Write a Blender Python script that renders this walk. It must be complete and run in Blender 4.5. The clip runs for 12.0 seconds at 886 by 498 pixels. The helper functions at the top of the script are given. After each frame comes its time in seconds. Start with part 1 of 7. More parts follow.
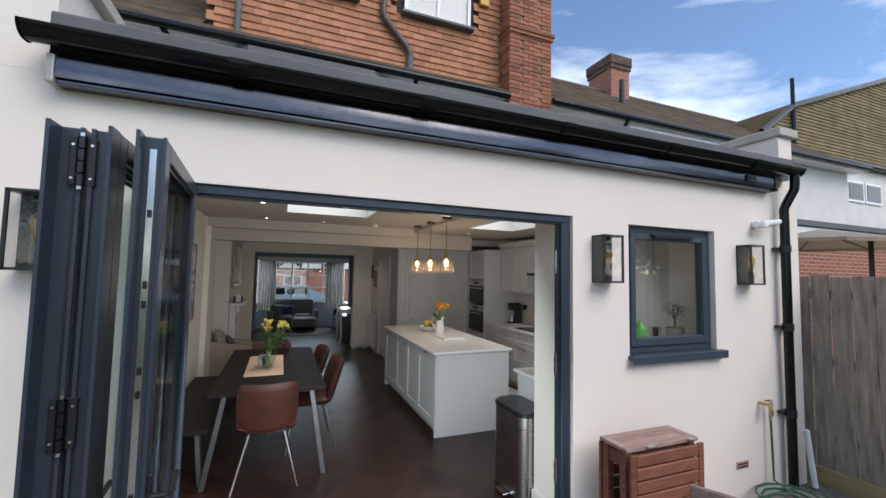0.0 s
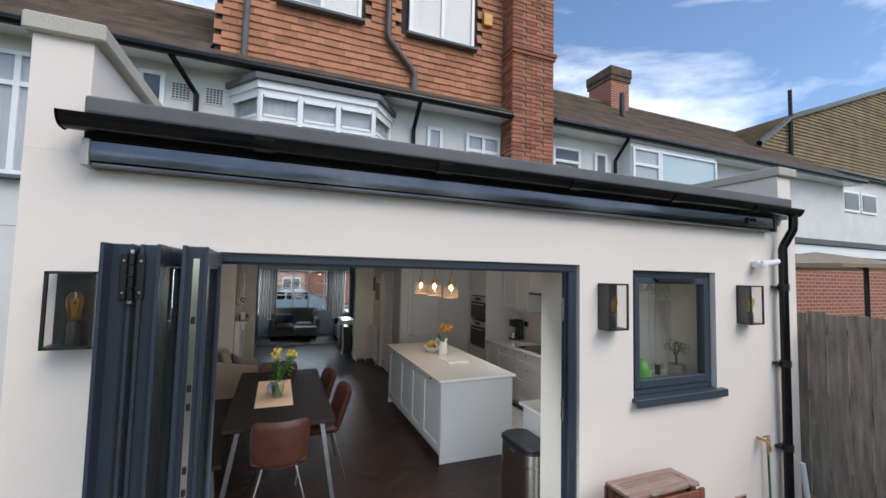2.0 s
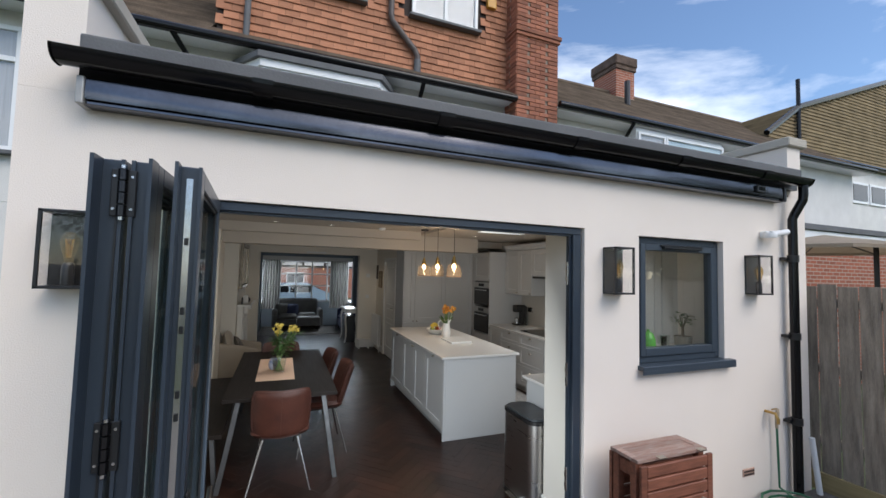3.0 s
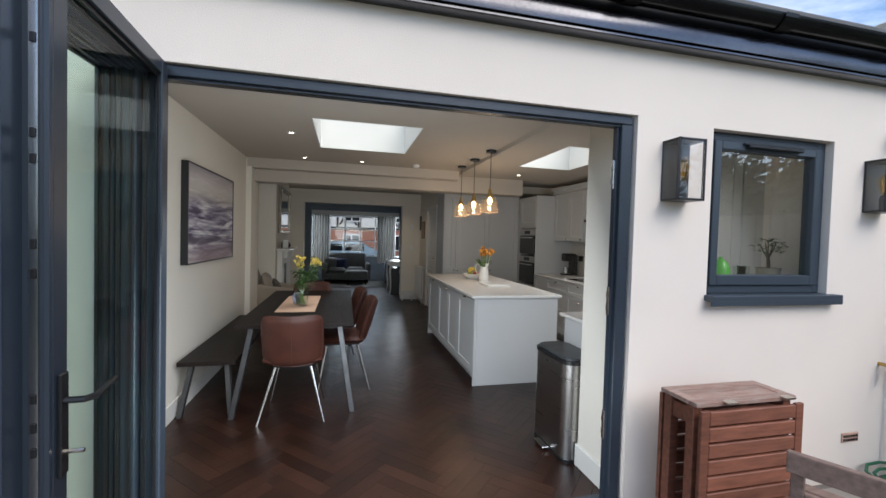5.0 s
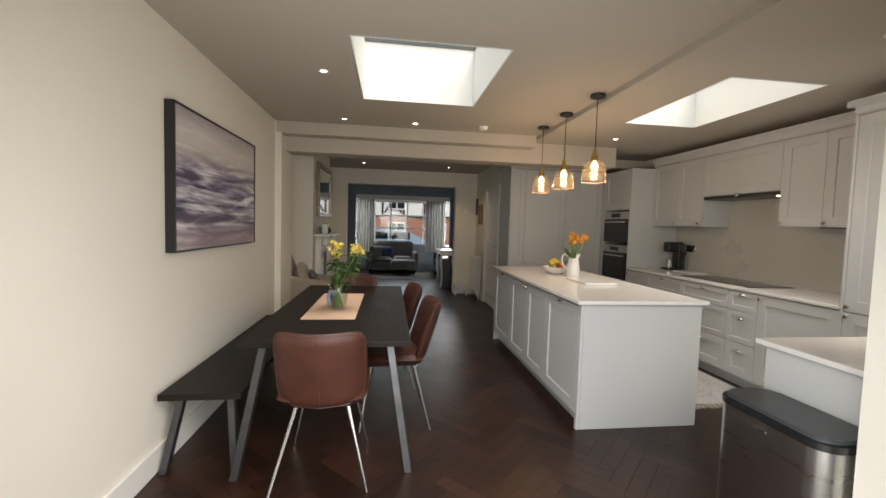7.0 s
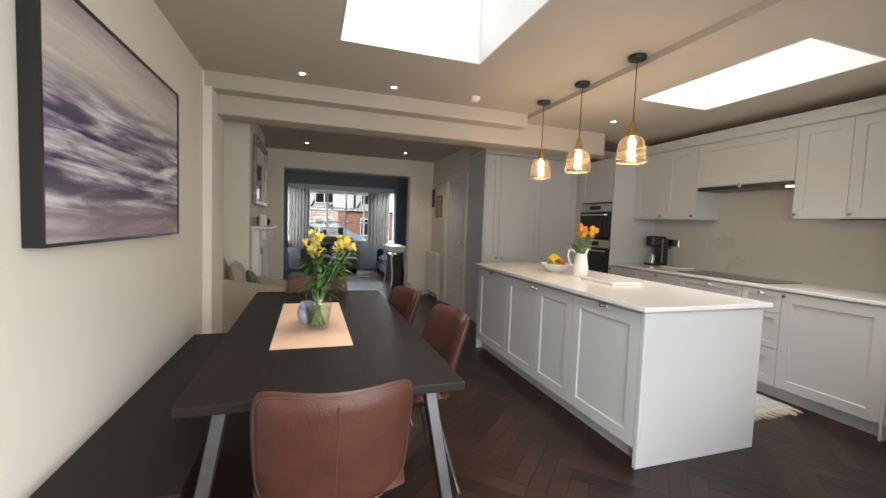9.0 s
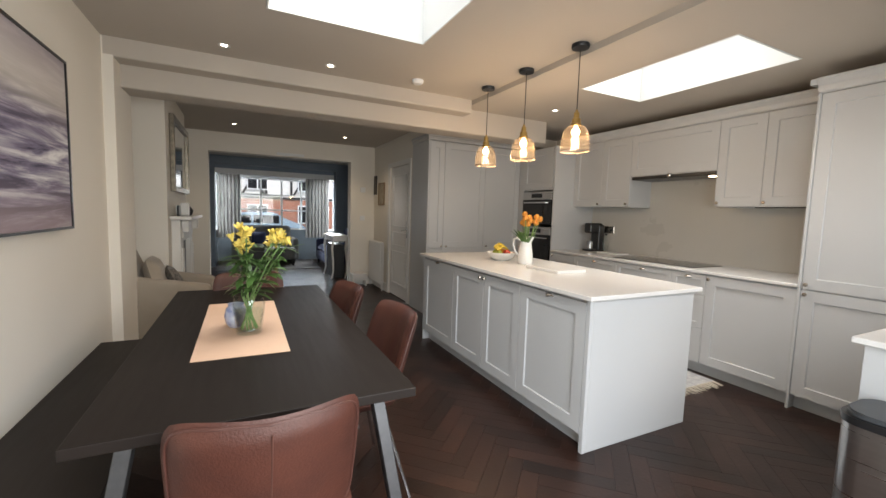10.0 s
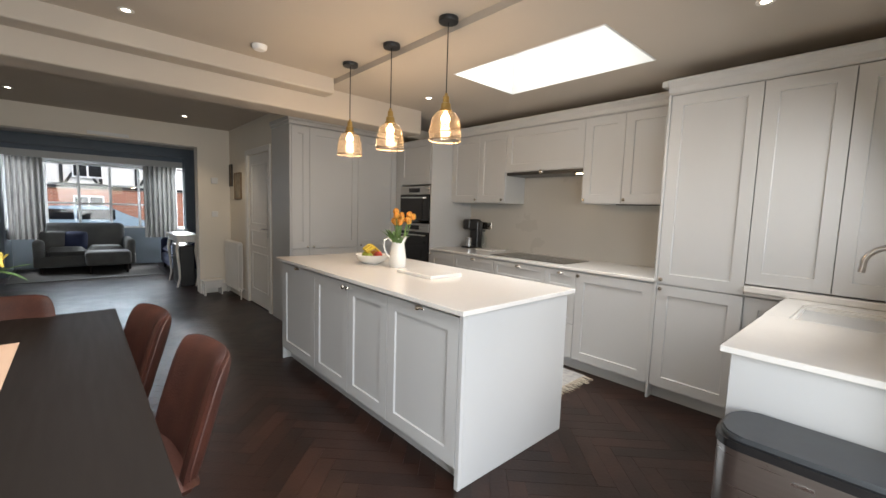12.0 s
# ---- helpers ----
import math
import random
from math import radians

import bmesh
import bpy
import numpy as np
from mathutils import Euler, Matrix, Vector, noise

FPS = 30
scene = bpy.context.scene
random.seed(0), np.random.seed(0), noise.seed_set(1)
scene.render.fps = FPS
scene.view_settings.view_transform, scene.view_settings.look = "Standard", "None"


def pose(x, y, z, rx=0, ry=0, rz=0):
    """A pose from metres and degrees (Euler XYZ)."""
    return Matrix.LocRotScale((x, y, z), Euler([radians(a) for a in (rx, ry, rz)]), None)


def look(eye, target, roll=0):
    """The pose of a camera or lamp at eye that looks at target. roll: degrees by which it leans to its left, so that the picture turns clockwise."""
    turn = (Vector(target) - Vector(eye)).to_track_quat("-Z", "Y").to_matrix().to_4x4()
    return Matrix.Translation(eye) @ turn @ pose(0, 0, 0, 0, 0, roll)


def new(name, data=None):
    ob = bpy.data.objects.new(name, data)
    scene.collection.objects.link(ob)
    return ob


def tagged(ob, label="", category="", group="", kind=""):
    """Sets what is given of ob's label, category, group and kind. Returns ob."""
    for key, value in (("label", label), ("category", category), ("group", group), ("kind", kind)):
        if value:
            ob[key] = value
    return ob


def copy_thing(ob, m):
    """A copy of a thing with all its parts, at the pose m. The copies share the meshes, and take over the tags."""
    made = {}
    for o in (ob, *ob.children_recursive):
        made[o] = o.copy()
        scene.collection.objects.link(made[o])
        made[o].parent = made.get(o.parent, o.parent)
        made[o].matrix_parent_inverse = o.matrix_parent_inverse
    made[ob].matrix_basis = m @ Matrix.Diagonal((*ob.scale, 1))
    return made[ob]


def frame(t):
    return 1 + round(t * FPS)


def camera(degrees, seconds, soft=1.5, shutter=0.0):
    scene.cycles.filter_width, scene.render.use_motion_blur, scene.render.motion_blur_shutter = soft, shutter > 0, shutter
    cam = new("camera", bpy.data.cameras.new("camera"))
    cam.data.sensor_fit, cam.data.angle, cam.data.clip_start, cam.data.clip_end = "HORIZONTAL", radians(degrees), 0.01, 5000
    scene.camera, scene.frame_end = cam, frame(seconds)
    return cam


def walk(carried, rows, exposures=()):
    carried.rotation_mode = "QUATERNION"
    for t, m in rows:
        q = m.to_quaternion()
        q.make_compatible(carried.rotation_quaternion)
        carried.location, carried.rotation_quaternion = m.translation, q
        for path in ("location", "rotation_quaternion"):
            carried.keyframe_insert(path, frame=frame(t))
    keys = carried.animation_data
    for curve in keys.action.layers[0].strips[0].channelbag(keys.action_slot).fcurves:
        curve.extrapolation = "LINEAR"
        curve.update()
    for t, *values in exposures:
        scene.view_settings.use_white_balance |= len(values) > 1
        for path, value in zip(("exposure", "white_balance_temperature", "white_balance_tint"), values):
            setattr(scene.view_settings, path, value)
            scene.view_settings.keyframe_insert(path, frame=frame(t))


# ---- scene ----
cam = camera(95.4, 12.0)
PATH = [
    (0, (0.27, 1.256, 1.742), (1.007, 3.111, 1.872), 1.1),
    (0.5, (0.196, 1.236, 1.843), (0.961, 3.079, 1.967), 1.1),
    (1, (0.13, 1.224, 1.994), (0.895, 3.068, 2.114), 1.1),
    (1.5, (0.134, 1.199, 2.089), (0.887, 3.048, 2.21), 1.2),
    (2, (0.136, 1.197, 2.088), (0.885, 3.048, 2.208), 1.3),
    (2.5, (0.15, 1.22, 1.998), (0.893, 3.073, 2.112), 1.3),
    (3, (0.173, 1.247, 1.839), (0.905, 3.104, 1.952), 1.4),
    (5, (0.595, 1.598, 1.477), (1.065, 3.541, 1.42), 1.6),
    (5.5, (0.689, 1.853, 1.463), (1.044, 3.818, 1.352), 1.7),
    (6, (0.703, 2.161, 1.441), (0.997, 4.136, 1.32), 1.7),
    (6.5, (0.657, 2.484, 1.405), (0.935, 4.461, 1.291), 1.7),
    (7, (0.545, 2.816, 1.391), (0.808, 4.795, 1.276), 1.7),
    (9, (0.129, 3.698, 1.31), (0.756, 5.593, 1.191), 2.1),
    (9.5, (0.118, 3.778, 1.321), (0.888, 5.617, 1.168), 1.7),
    (10, (0.155, 3.816, 1.333), (1.043, 5.6, 1.157), 1.8),
    (10.5, (0.223, 3.848, 1.34), (1.221, 5.57, 1.154), 1.8),
    (11, (0.301, 3.902, 1.337), (1.416, 5.552, 1.151), 1.7),
    (11.5, (0.404, 3.987, 1.358), (1.632, 5.553, 1.164), 1.7),
    (12, (0.533, 4.098, 1.368), (1.871, 5.572, 1.177), 1.8),
]
walk(cam, [(t, look(eye, target, roll)) for t, eye, target, roll in PATH],
     exposures=[(0, 0.52, 6550, 10), (3.0, 0.46, 6550, 10), (5.0, 0.62, 6500, 10), (5.5, 0.68, 6450, 10), (6.0, 0.86, 6550, 10), (6.5, 1.02, 7250, 12), (7.0, 1.0, 7500, 12), (9.0, 1.47, 7100, 12), (12, 1.56, 6950, 12)])

# ---- world and light ----
world = bpy.data.worlds.new("world")
scene.world = world
world.use_nodes = True
wn, wl = world.node_tree.nodes, world.node_tree.links
wn.clear()
SUN_EL, SUN_ROT = 45, 155
sky = wn.new("ShaderNodeTexSky")
sky.sky_type = "NISHITA"
sky.sun_disc = False
sky.sun_elevation, sky.sun_rotation = radians(SUN_EL), radians(SUN_ROT)
sky.air_density, sky.dust_density, sky.ozone_density = 1.0, 0.35, 4.0
tc = wn.new("ShaderNodeTexCoord")
mp = wn.new("ShaderNodeMapping")
mp.inputs["Scale"].default_value = (1.1, 1.3, 3.6)
mp.inputs["Rotation"].default_value = (0.35, 0.25, 0.6)
wl.new(tc.outputs["Generated"], mp.inputs["Vector"])
cl = wn.new("ShaderNodeTexNoise")
cl.inputs["Scale"].default_value, cl.inputs["Detail"].default_value, cl.inputs["Roughness"].default_value = 1.5, 8, 0.55
cl.inputs["Distortion"].default_value = 0.5
wl.new(mp.outputs["Vector"], cl.inputs["Vector"])
ramp = wn.new("ShaderNodeValToRGB")
ramp.color_ramp.elements[0].position, ramp.color_ramp.elements[1].position = 0.45, 0.80
wl.new(cl.outputs["Fac"], ramp.inputs["Fac"])
mix = wn.new("ShaderNodeMix")
mix.data_type = "RGBA"
mix.inputs["B"].default_value = (11, 11.2, 11.5, 1)
wl.new(ramp.outputs["Color"], mix.inputs["Factor"])
wl.new(sky.outputs["Color"], mix.inputs["A"])
bg = wn.new("ShaderNodeBackground")
bg.inputs["Strength"].default_value = 0.15
wl.new(mix.outputs["Result"], bg.inputs["Color"])
wo = wn.new("ShaderNodeOutputWorld")
wl.new(bg.outputs["Background"], wo.inputs["Surface"])
sun = new("sun", bpy.data.lights.new("sun", "SUN"))
sun.data.energy, sun.data.angle, sun.data.color = 1.5, radians(40), (1.0, 0.92, 0.82)
_az = radians(SUN_ROT)
sun.matrix_basis = look((20 * math.sin(_az), 20 * math.cos(_az), 20 * math.tan(radians(SUN_EL))), (0, 0, 0))


def sky_lamp(place, target, sx, sy, watts, color=(0.93, 0.97, 1.0), spread=180):
    """Daylight that enters at an opening of the house."""
    lp = new("opening_daylight", bpy.data.lights.new("opening_daylight", "AREA"))
    lp.data.shape, lp.data.size, lp.data.size_y, lp.data.energy, lp.data.color = "RECTANGLE", sx, sy, watts, color
    lp.data.spread = radians(spread)
    lp.matrix_basis = look(place, target)
    return lp


sky_lamp((0.78, 5.85, 2.94), (0.78, 5.85, 0), 0.95, 1.17, 6, spread=88)
sky_lamp((3.105, 5.88, 2.94), (3.105, 5.88, 0), 0.70, 1.15, 5, spread=88)
sky_lamp((0.80, 3.36, 1.12), (0.60, 5.63, 0.0), 1.6, 1.8, 26, color=(0.88, 0.95, 1.0), spread=180)
sky_lamp((0.90, 14.95, 2.0), (0.90, 12.0, 0.0), 2.0, 0.15, 4, color=(0.66, 0.83, 1.0), spread=58)
sky_lamp((-0.56, 14.7, 1.5), (1.0, 12.2, 0.1), 0.7, 1.3, 26, color=(0.80, 0.90, 1.0), spread=80)
sky_lamp((2.34, 14.7, 1.5), (0.7, 12.2, 0.1), 0.7, 1.3, 26, color=(0.80, 0.90, 1.0), spread=80)
sky_lamp((3.10, 4.03, 1.70), (3.20, 5.8, 1.0), 0.80, 0.80, 2.8, spread=130)

# ---- helpers of this place ----
def root_of(ob):
    while ob.parent:
        ob = ob.parent
    return ob


def thing(name, loc=(0, 0, 0), label="", category="", group="", kind=""):
    """An Empty at the base of a thing."""
    ob = new(name)
    ob.location = loc
    ob.empty_display_size = 0.1
    return tagged(ob, label, category, group, kind)


def part(name, bm, material, parent=None, label="", smooth=False):
    """Links a bmesh, in world coordinates, as one mesh object under parent."""
    if parent is not None:
        bm.transform(Matrix.Translation(-Vector(root_of(parent).location)))
    me = bpy.data.meshes.new(name)
    bmesh.ops.recalc_face_normals(bm, faces=bm.faces[:])
    bm.to_mesh(me)
    bm.free()
    if smooth:
        me.polygons.foreach_set("use_smooth", [True] * len(me.polygons))
        me.set_sharp_from_angle(angle=radians(40))
    me.materials.append(material)
    ob = new(name, me)
    if parent is not None:
        ob.parent = parent
    return tagged(ob, label) if label else ob


def solid(name, bm, material, label, category, kind="", group="", smooth=False):
    """A top-level thing of one mesh."""
    return tagged(part(name, bm, material, smooth=smooth), label, category, group, kind)


def BM():
    return bmesh.new()


def box(bm, x0, x1, y0, y1, z0, z1, bevel=0.0, seg=1, m=None):
    r = bmesh.ops.create_cube(bm, size=1)
    vs = r["verts"]
    for v in vs:
        v.co = Vector(((x0 + x1) / 2 + v.co.x * (x1 - x0), (y0 + y1) / 2 + v.co.y * (y1 - y0), (z0 + z1) / 2 + v.co.z * (z1 - z0)))
    if m is not None:
        bmesh.ops.transform(bm, matrix=m, verts=vs)
    if bevel > 0:
        es = list({e for v in vs for e in v.link_edges})
        bmesh.ops.bevel(bm, geom=es, offset=bevel, segments=seg, affect="EDGES", profile=0.5)
    return bm


def one_box(*a, **k):
    return box(BM(), *a, **k)


def tube(bm, pts, r, seg=8, r2=None, caps=True):
    """A round bar along pts, tapering from r to r2."""
    pts = [Vector(p) for p in pts]
    r2 = r if r2 is None else r2
    rings = []
    n = len(pts)
    side = None
    for i, p in enumerate(pts):
        d = (pts[min(i + 1, n - 1)] - pts[max(i - 1, 0)]).normalized()
        if side is None:
            side = d.orthogonal().normalized()
        side = (side - d * side.dot(d)).normalized()
        up = d.cross(side)
        rad = r + (r2 - r) * i / max(1, n - 1)
        rings.append([bm.verts.new(p + (side * math.cos(a) + up * math.sin(a)) * rad) for a in (2 * math.pi * k / seg for k in range(seg))])
    for a, b in zip(rings, rings[1:]):
        for k in range(seg):
            bm.faces.new((a[k], a[(k + 1) % seg], b[(k + 1) % seg], b[k]))
    if caps:
        bm.faces.new(rings[0][::-1])
        bm.faces.new(rings[-1])
    return bm


def lathe(bm, profile, at=(0, 0, 0), seg=24, close=False):
    """Turns a profile of (radius, height) round the upright axis at a place."""
    rings = []
    for r, z in profile:
        rings.append([bm.verts.new((at[0] + r * math.cos(2 * math.pi * k / seg), at[1] + r * math.sin(2 * math.pi * k / seg), at[2] + z)) for k in range(seg)])
    for a, b in zip(rings, rings[1:]):
        for k in range(seg):
            bm.faces.new((a[k], a[(k + 1) % seg], b[(k + 1) % seg], b[k]))
    if close:
        bm.faces.new(rings[0][::-1])
        bm.faces.new(rings[-1])
    return bm


def pillow(bm, w, h, t, m, n=12, corner=0.35, power=6, bend=None):
    """A padded slab w x h x t in its own xy plane, with rounded corners, placed by m; bend(x, y) lifts it."""
    def at(i, j, s):
        u, v = 2 * i / n - 1, 2 * j / n - 1
        x = u * math.sqrt(1 - corner * v ** 4 * 0.5 * abs(u) ** 2)
        y = v * math.sqrt(1 - corner * u ** 4 * 0.5 * abs(v) ** 2)
        z = s * t / 2 * math.sqrt(max(0, (1 - abs(u) ** power) * (1 - abs(v) ** power)))
        z += bend(x * w / 2, y * h / 2) if bend else 0
        return m @ Vector((x * w / 2, y * h / 2, z))
    top = [[bm.verts.new(at(i, j, 1)) for j in range(n + 1)] for i in range(n + 1)]
    bot = [[top[i][j] if i in (0, n) or j in (0, n) else bm.verts.new(at(i, j, -1)) for j in range(n + 1)] for i in range(n + 1)]
    for i in range(n):
        for j in range(n):
            bm.faces.new((top[i][j], top[i + 1][j], top[i + 1][j + 1], top[i][j + 1]))
            bm.faces.new((bot[i][j + 1], bot[i + 1][j + 1], bot[i + 1][j], bot[i][j]))
    return bm


def prism(bm, poly, z0, z1):
    """An upright prism over a polygon in plan."""
    a = [bm.verts.new((x, y, z0)) for x, y in poly]
    b = [bm.verts.new((x, y, z1)) for x, y in poly]
    bm.faces.new(a[::-1])
    bm.faces.new(b)
    for k in range(len(poly)):
        q = (k + 1) % len(poly)
        bm.faces.new((a[k], a[q], b[q], b[k]))
    return bm


def clip(poly, axis, limit, keep):
    """The part of a polygon on one side of a line along an axis."""
    out = []
    for i in range(len(poly)):
        a, b = poly[i], poly[(i + 1) % len(poly)]
        ia, ib = keep * (a[axis] - limit) >= 0, keep * (b[axis] - limit) >= 0
        if ia:
            out.append(a)
        if ia != ib:
            f = (limit - a[axis]) / (b[axis] - a[axis])
            out.append((a[0] + f * (b[0] - a[0]), a[1] + f * (b[1] - a[1])))
    return out


# ---- materials ----
def material(name, color, rough=0.5, metal=0.0, vary=0.12, scale=6.0, bump=0.0, bump_scale=60.0, spec=0.5, sheen=0.0, coat=0.0,
             second=None, stretch=(1, 1, 1), random_piece=0.0, rough_vary=0.1, stains=0.0):
    """A painted, wooden, stone or metal surface with large and fine variation."""
    mt = bpy.data.materials.new(name)
    mt.use_nodes = True
    n, l = mt.node_tree.nodes, mt.node_tree.links
    p = n["Principled BSDF"]
    c = n.new("ShaderNodeTexCoord")
    mpg = n.new("ShaderNodeMapping")
    mpg.inputs["Scale"].default_value = stretch
    l.new(c.outputs["Object"], mpg.inputs["Vector"])
    big = n.new("ShaderNodeTexNoise")
    big.inputs["Scale"].default_value, big.inputs["Detail"].default_value = scale, 6
    fine = n.new("ShaderNodeTexNoise")
    fine.inputs["Scale"].default_value, fine.inputs["Detail"].default_value = bump_scale, 5
    l.new(mpg.outputs["Vector"], big.inputs["Vector"])
    l.new(mpg.outputs["Vector"], fine.inputs["Vector"])
    add = n.new("ShaderNodeMath")
    add.operation = "MULTIPLY_ADD"
    add.inputs[1].default_value = 0.4
    l.new(fine.outputs["Fac"], add.inputs[0])
    l.new(big.outputs["Fac"], add.inputs[2])
    ramp_ = n.new("ShaderNodeMapRange")
    ramp_.inputs["From Min"].default_value, ramp_.inputs["From Max"].default_value = 0.45, 0.95
    l.new(add.outputs[0], ramp_.inputs["Value"])
    mx = n.new("ShaderNodeMix")
    mx.data_type = "RGBA"
    sec = second or tuple(max(0, v * (1 - 2 * vary)) for v in color)
    mx.inputs["A"].default_value = (*color, 1)
    mx.inputs["B"].default_value = (*sec, 1)
    l.new(ramp_.outputs["Result"], mx.inputs["Factor"])
    out = mx.outputs["Result"]
    if stains > 0:
        st = n.new("ShaderNodeTexNoise")
        st.inputs["Scale"].default_value, st.inputs["Detail"].default_value = 1.3, 7
        l.new(c.outputs["Object"], st.inputs["Vector"])
        sr = n.new("ShaderNodeMapRange")
        sr.inputs["From Min"].default_value, sr.inputs["From Max"].default_value, sr.inputs["To Max"].default_value = 0.5, 0.8, stains
        l.new(st.outputs["Fac"], sr.inputs["Value"])
        m3 = n.new("ShaderNodeMix")
        m3.data_type = "RGBA"
        m3.inputs["B"].default_value = (*[v * 0.5 for v in color], 1)
        l.new(sr.outputs["Result"], m3.inputs["Factor"])
        l.new(out, m3.inputs["A"])
        out = m3.outputs["Result"]
    if random_piece > 0:
        oi = n.new("ShaderNodeObjectInfo")
        ge = n.new("ShaderNodeNewGeometry")
        sm = n.new("ShaderNodeMath")
        sm.operation = "ADD"
        l.new(oi.outputs["Random"], sm.inputs[0])
        l.new(ge.outputs["Random Per Island"], sm.inputs[1])
        fr = n.new("ShaderNodeMath")
        fr.operation = "FRACT"
        l.new(sm.outputs[0], fr.inputs[0])
        rg = n.new("ShaderNodeMapRange")
        rg.inputs["To Min"].default_value, rg.inputs["To Max"].default_value = 1 - random_piece, 1 + random_piece
        l.new(fr.outputs[0], rg.inputs["Value"])
        hv = n.new("ShaderNodeHueSaturation")
        l.new(rg.outputs["Result"], hv.inputs["Value"])
        l.new(out, hv.inputs["Color"])
        out = hv.outputs["Color"]
    l.new(out, p.inputs["Base Color"])
    rr = n.new("ShaderNodeMapRange")
    rr.inputs["To Min"].default_value, rr.inputs["To Max"].default_value = max(0.02, rough - rough_vary), min(1, rough + rough_vary)
    l.new(big.outputs["Fac"], rr.inputs["Value"])
    l.new(rr.outputs["Result"], p.inputs["Roughness"])
    p.inputs["Metallic"].default_value = metal
    p.inputs["Specular IOR Level"].default_value = spec
    p.inputs["Sheen Weight"].default_value = sheen
    p.inputs["Coat Weight"].default_value = coat
    if bump > 0:
        b = n.new("ShaderNodeBump")
        b.inputs["Strength"].default_value, b.inputs["Distance"].default_value = bump, 0.01
        l.new(fine.outputs["Fac"], b.inputs["Height"])
        l.new(b.outputs["Normal"], p.inputs["Normal"])
    return mt


def glass_material(name, tint=(1, 1, 1), rough=0.0, ior=1.45, edge=0.85):
    mt = bpy.data.materials.new(name)
    mt.use_nodes = True
    n, l = mt.node_tree.nodes, mt.node_tree.links
    n.clear()
    o = n.new("ShaderNodeOutputMaterial")
    tr = n.new("ShaderNodeBsdfTransparent")
    tr.inputs["Color"].default_value = (*tint, 1)
    gl = n.new("ShaderNodeBsdfGlossy")
    gl.inputs["Roughness"].default_value = rough
    lw = n.new("ShaderNodeLayerWeight")
    pw = n.new("ShaderNodeMath")
    pw.operation = "POWER"
    pw.inputs[1].default_value = 4.0
    l.new(lw.outputs["Facing"], pw.inputs[0])
    fr = n.new("ShaderNodeMapRange")
    fr.inputs["To Min"].default_value, fr.inputs["To Max"].default_value = ((ior - 1) / (ior + 1)) ** 2, edge
    l.new(pw.outputs[0], fr.inputs["Value"])
    ms = n.new("ShaderNodeMixShader")
    l.new(fr.outputs["Result"], ms.inputs["Fac"])
    l.new(tr.outputs[0], ms.inputs[1])
    l.new(gl.outputs[0], ms.inputs[2])
    l.new(ms.outputs[0], o.inputs["Surface"])
    return mt


def shade_material(name, tint, body, share=0.026):
    """Thin tinted glass that also scatters some of the lamp's light."""
    mt = glass_material(name, tint, 0.06, 1.4)
    n, l = mt.node_tree.nodes, mt.node_tree.links
    o = next(q for q in n if q.type == "OUTPUT_MATERIAL")
    first = o.inputs["Surface"].links[0].from_socket
    tl = n.new("ShaderNodeBsdfTranslucent")
    tl.inputs["Color"].default_value = (*body, 1)
    ms = n.new("ShaderNodeMixShader")
    ms.inputs["Fac"].default_value = share
    l.new(first, ms.inputs[1])
    l.new(tl.outputs[0], ms.inputs[2])
    l.new(ms.outputs[0], o.inputs["Surface"])
    return mt


def let_light_through(mt, color, share):
    """Thin cloth: part of the light passes and scatters."""
    n, l = mt.node_tree.nodes, mt.node_tree.links
    o = next(q for q in n if q.type == "OUTPUT_MATERIAL")
    first = o.inputs["Surface"].links[0].from_socket
    tl = n.new("ShaderNodeBsdfTranslucent")
    tl.inputs["Color"].default_value = (*color, 1)
    ms = n.new("ShaderNodeMixShader")
    ms.inputs["Fac"].default_value = share
    l.new(first, ms.inputs[1])
    l.new(tl.outputs[0], ms.inputs[2])
    l.new(ms.outputs[0], o.inputs["Surface"])


def glow(name, color, strength):
    mt = bpy.data.materials.new(name)
    mt.use_nodes = True
    p = mt.node_tree.nodes["Principled BSDF"]
    p.inputs["Base Color"].default_value = (*color, 1)
    p.inputs["Emission Color"].default_value = (*color, 1)
    p.inputs["Emission Strength"].default_value = strength
    return mt


RENDER = material("cream_render", (0.83, 0.755, 0.68), 0.9, vary=0.02, scale=1.2, bump=0.25, bump_scale=180, spec=0.2, stains=0.06)
WALL = material("warm_white_paint", (0.79, 0.745, 0.665), 0.75, vary=0.02, scale=1.5, bump=0.06, bump_scale=220, spec=0.25)
# white ceiling and beams: their shade is put into this darker colour
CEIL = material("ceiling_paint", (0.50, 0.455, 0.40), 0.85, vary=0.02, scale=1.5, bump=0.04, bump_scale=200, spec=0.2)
TRIM = material("white_gloss_trim", (0.78, 0.76, 0.72), 0.35, vary=0.02, scale=3)
WHITE = material("white_shaft_paint", (0.72, 0.74, 0.735), 0.8, vary=0.01, scale=2)
BLUEWALL = material("slate_blue_paint", (0.23, 0.27, 0.31), 0.7, vary=0.04, scale=1.5, bump=0.05, bump_scale=200)
ALU = material("anthracite_aluminium", (0.045, 0.062, 0.082), 0.38, metal=0.0, vary=0.08, scale=2, spec=0.5, bump=0.03, bump_scale=400)
DOORALU = material("dark_door_aluminium", (0.032, 0.045, 0.063), 0.32, vary=0.1, scale=2, bump=0.03, bump_scale=400)
BLACKALU = material("black_frame", (0.015, 0.016, 0.018), 0.35, vary=0.1, scale=4)
GUTTERBLACK = material("black_gutter_plastic", (0.006, 0.006, 0.007), 0.20, vary=0.15, scale=4, spec=0.30)
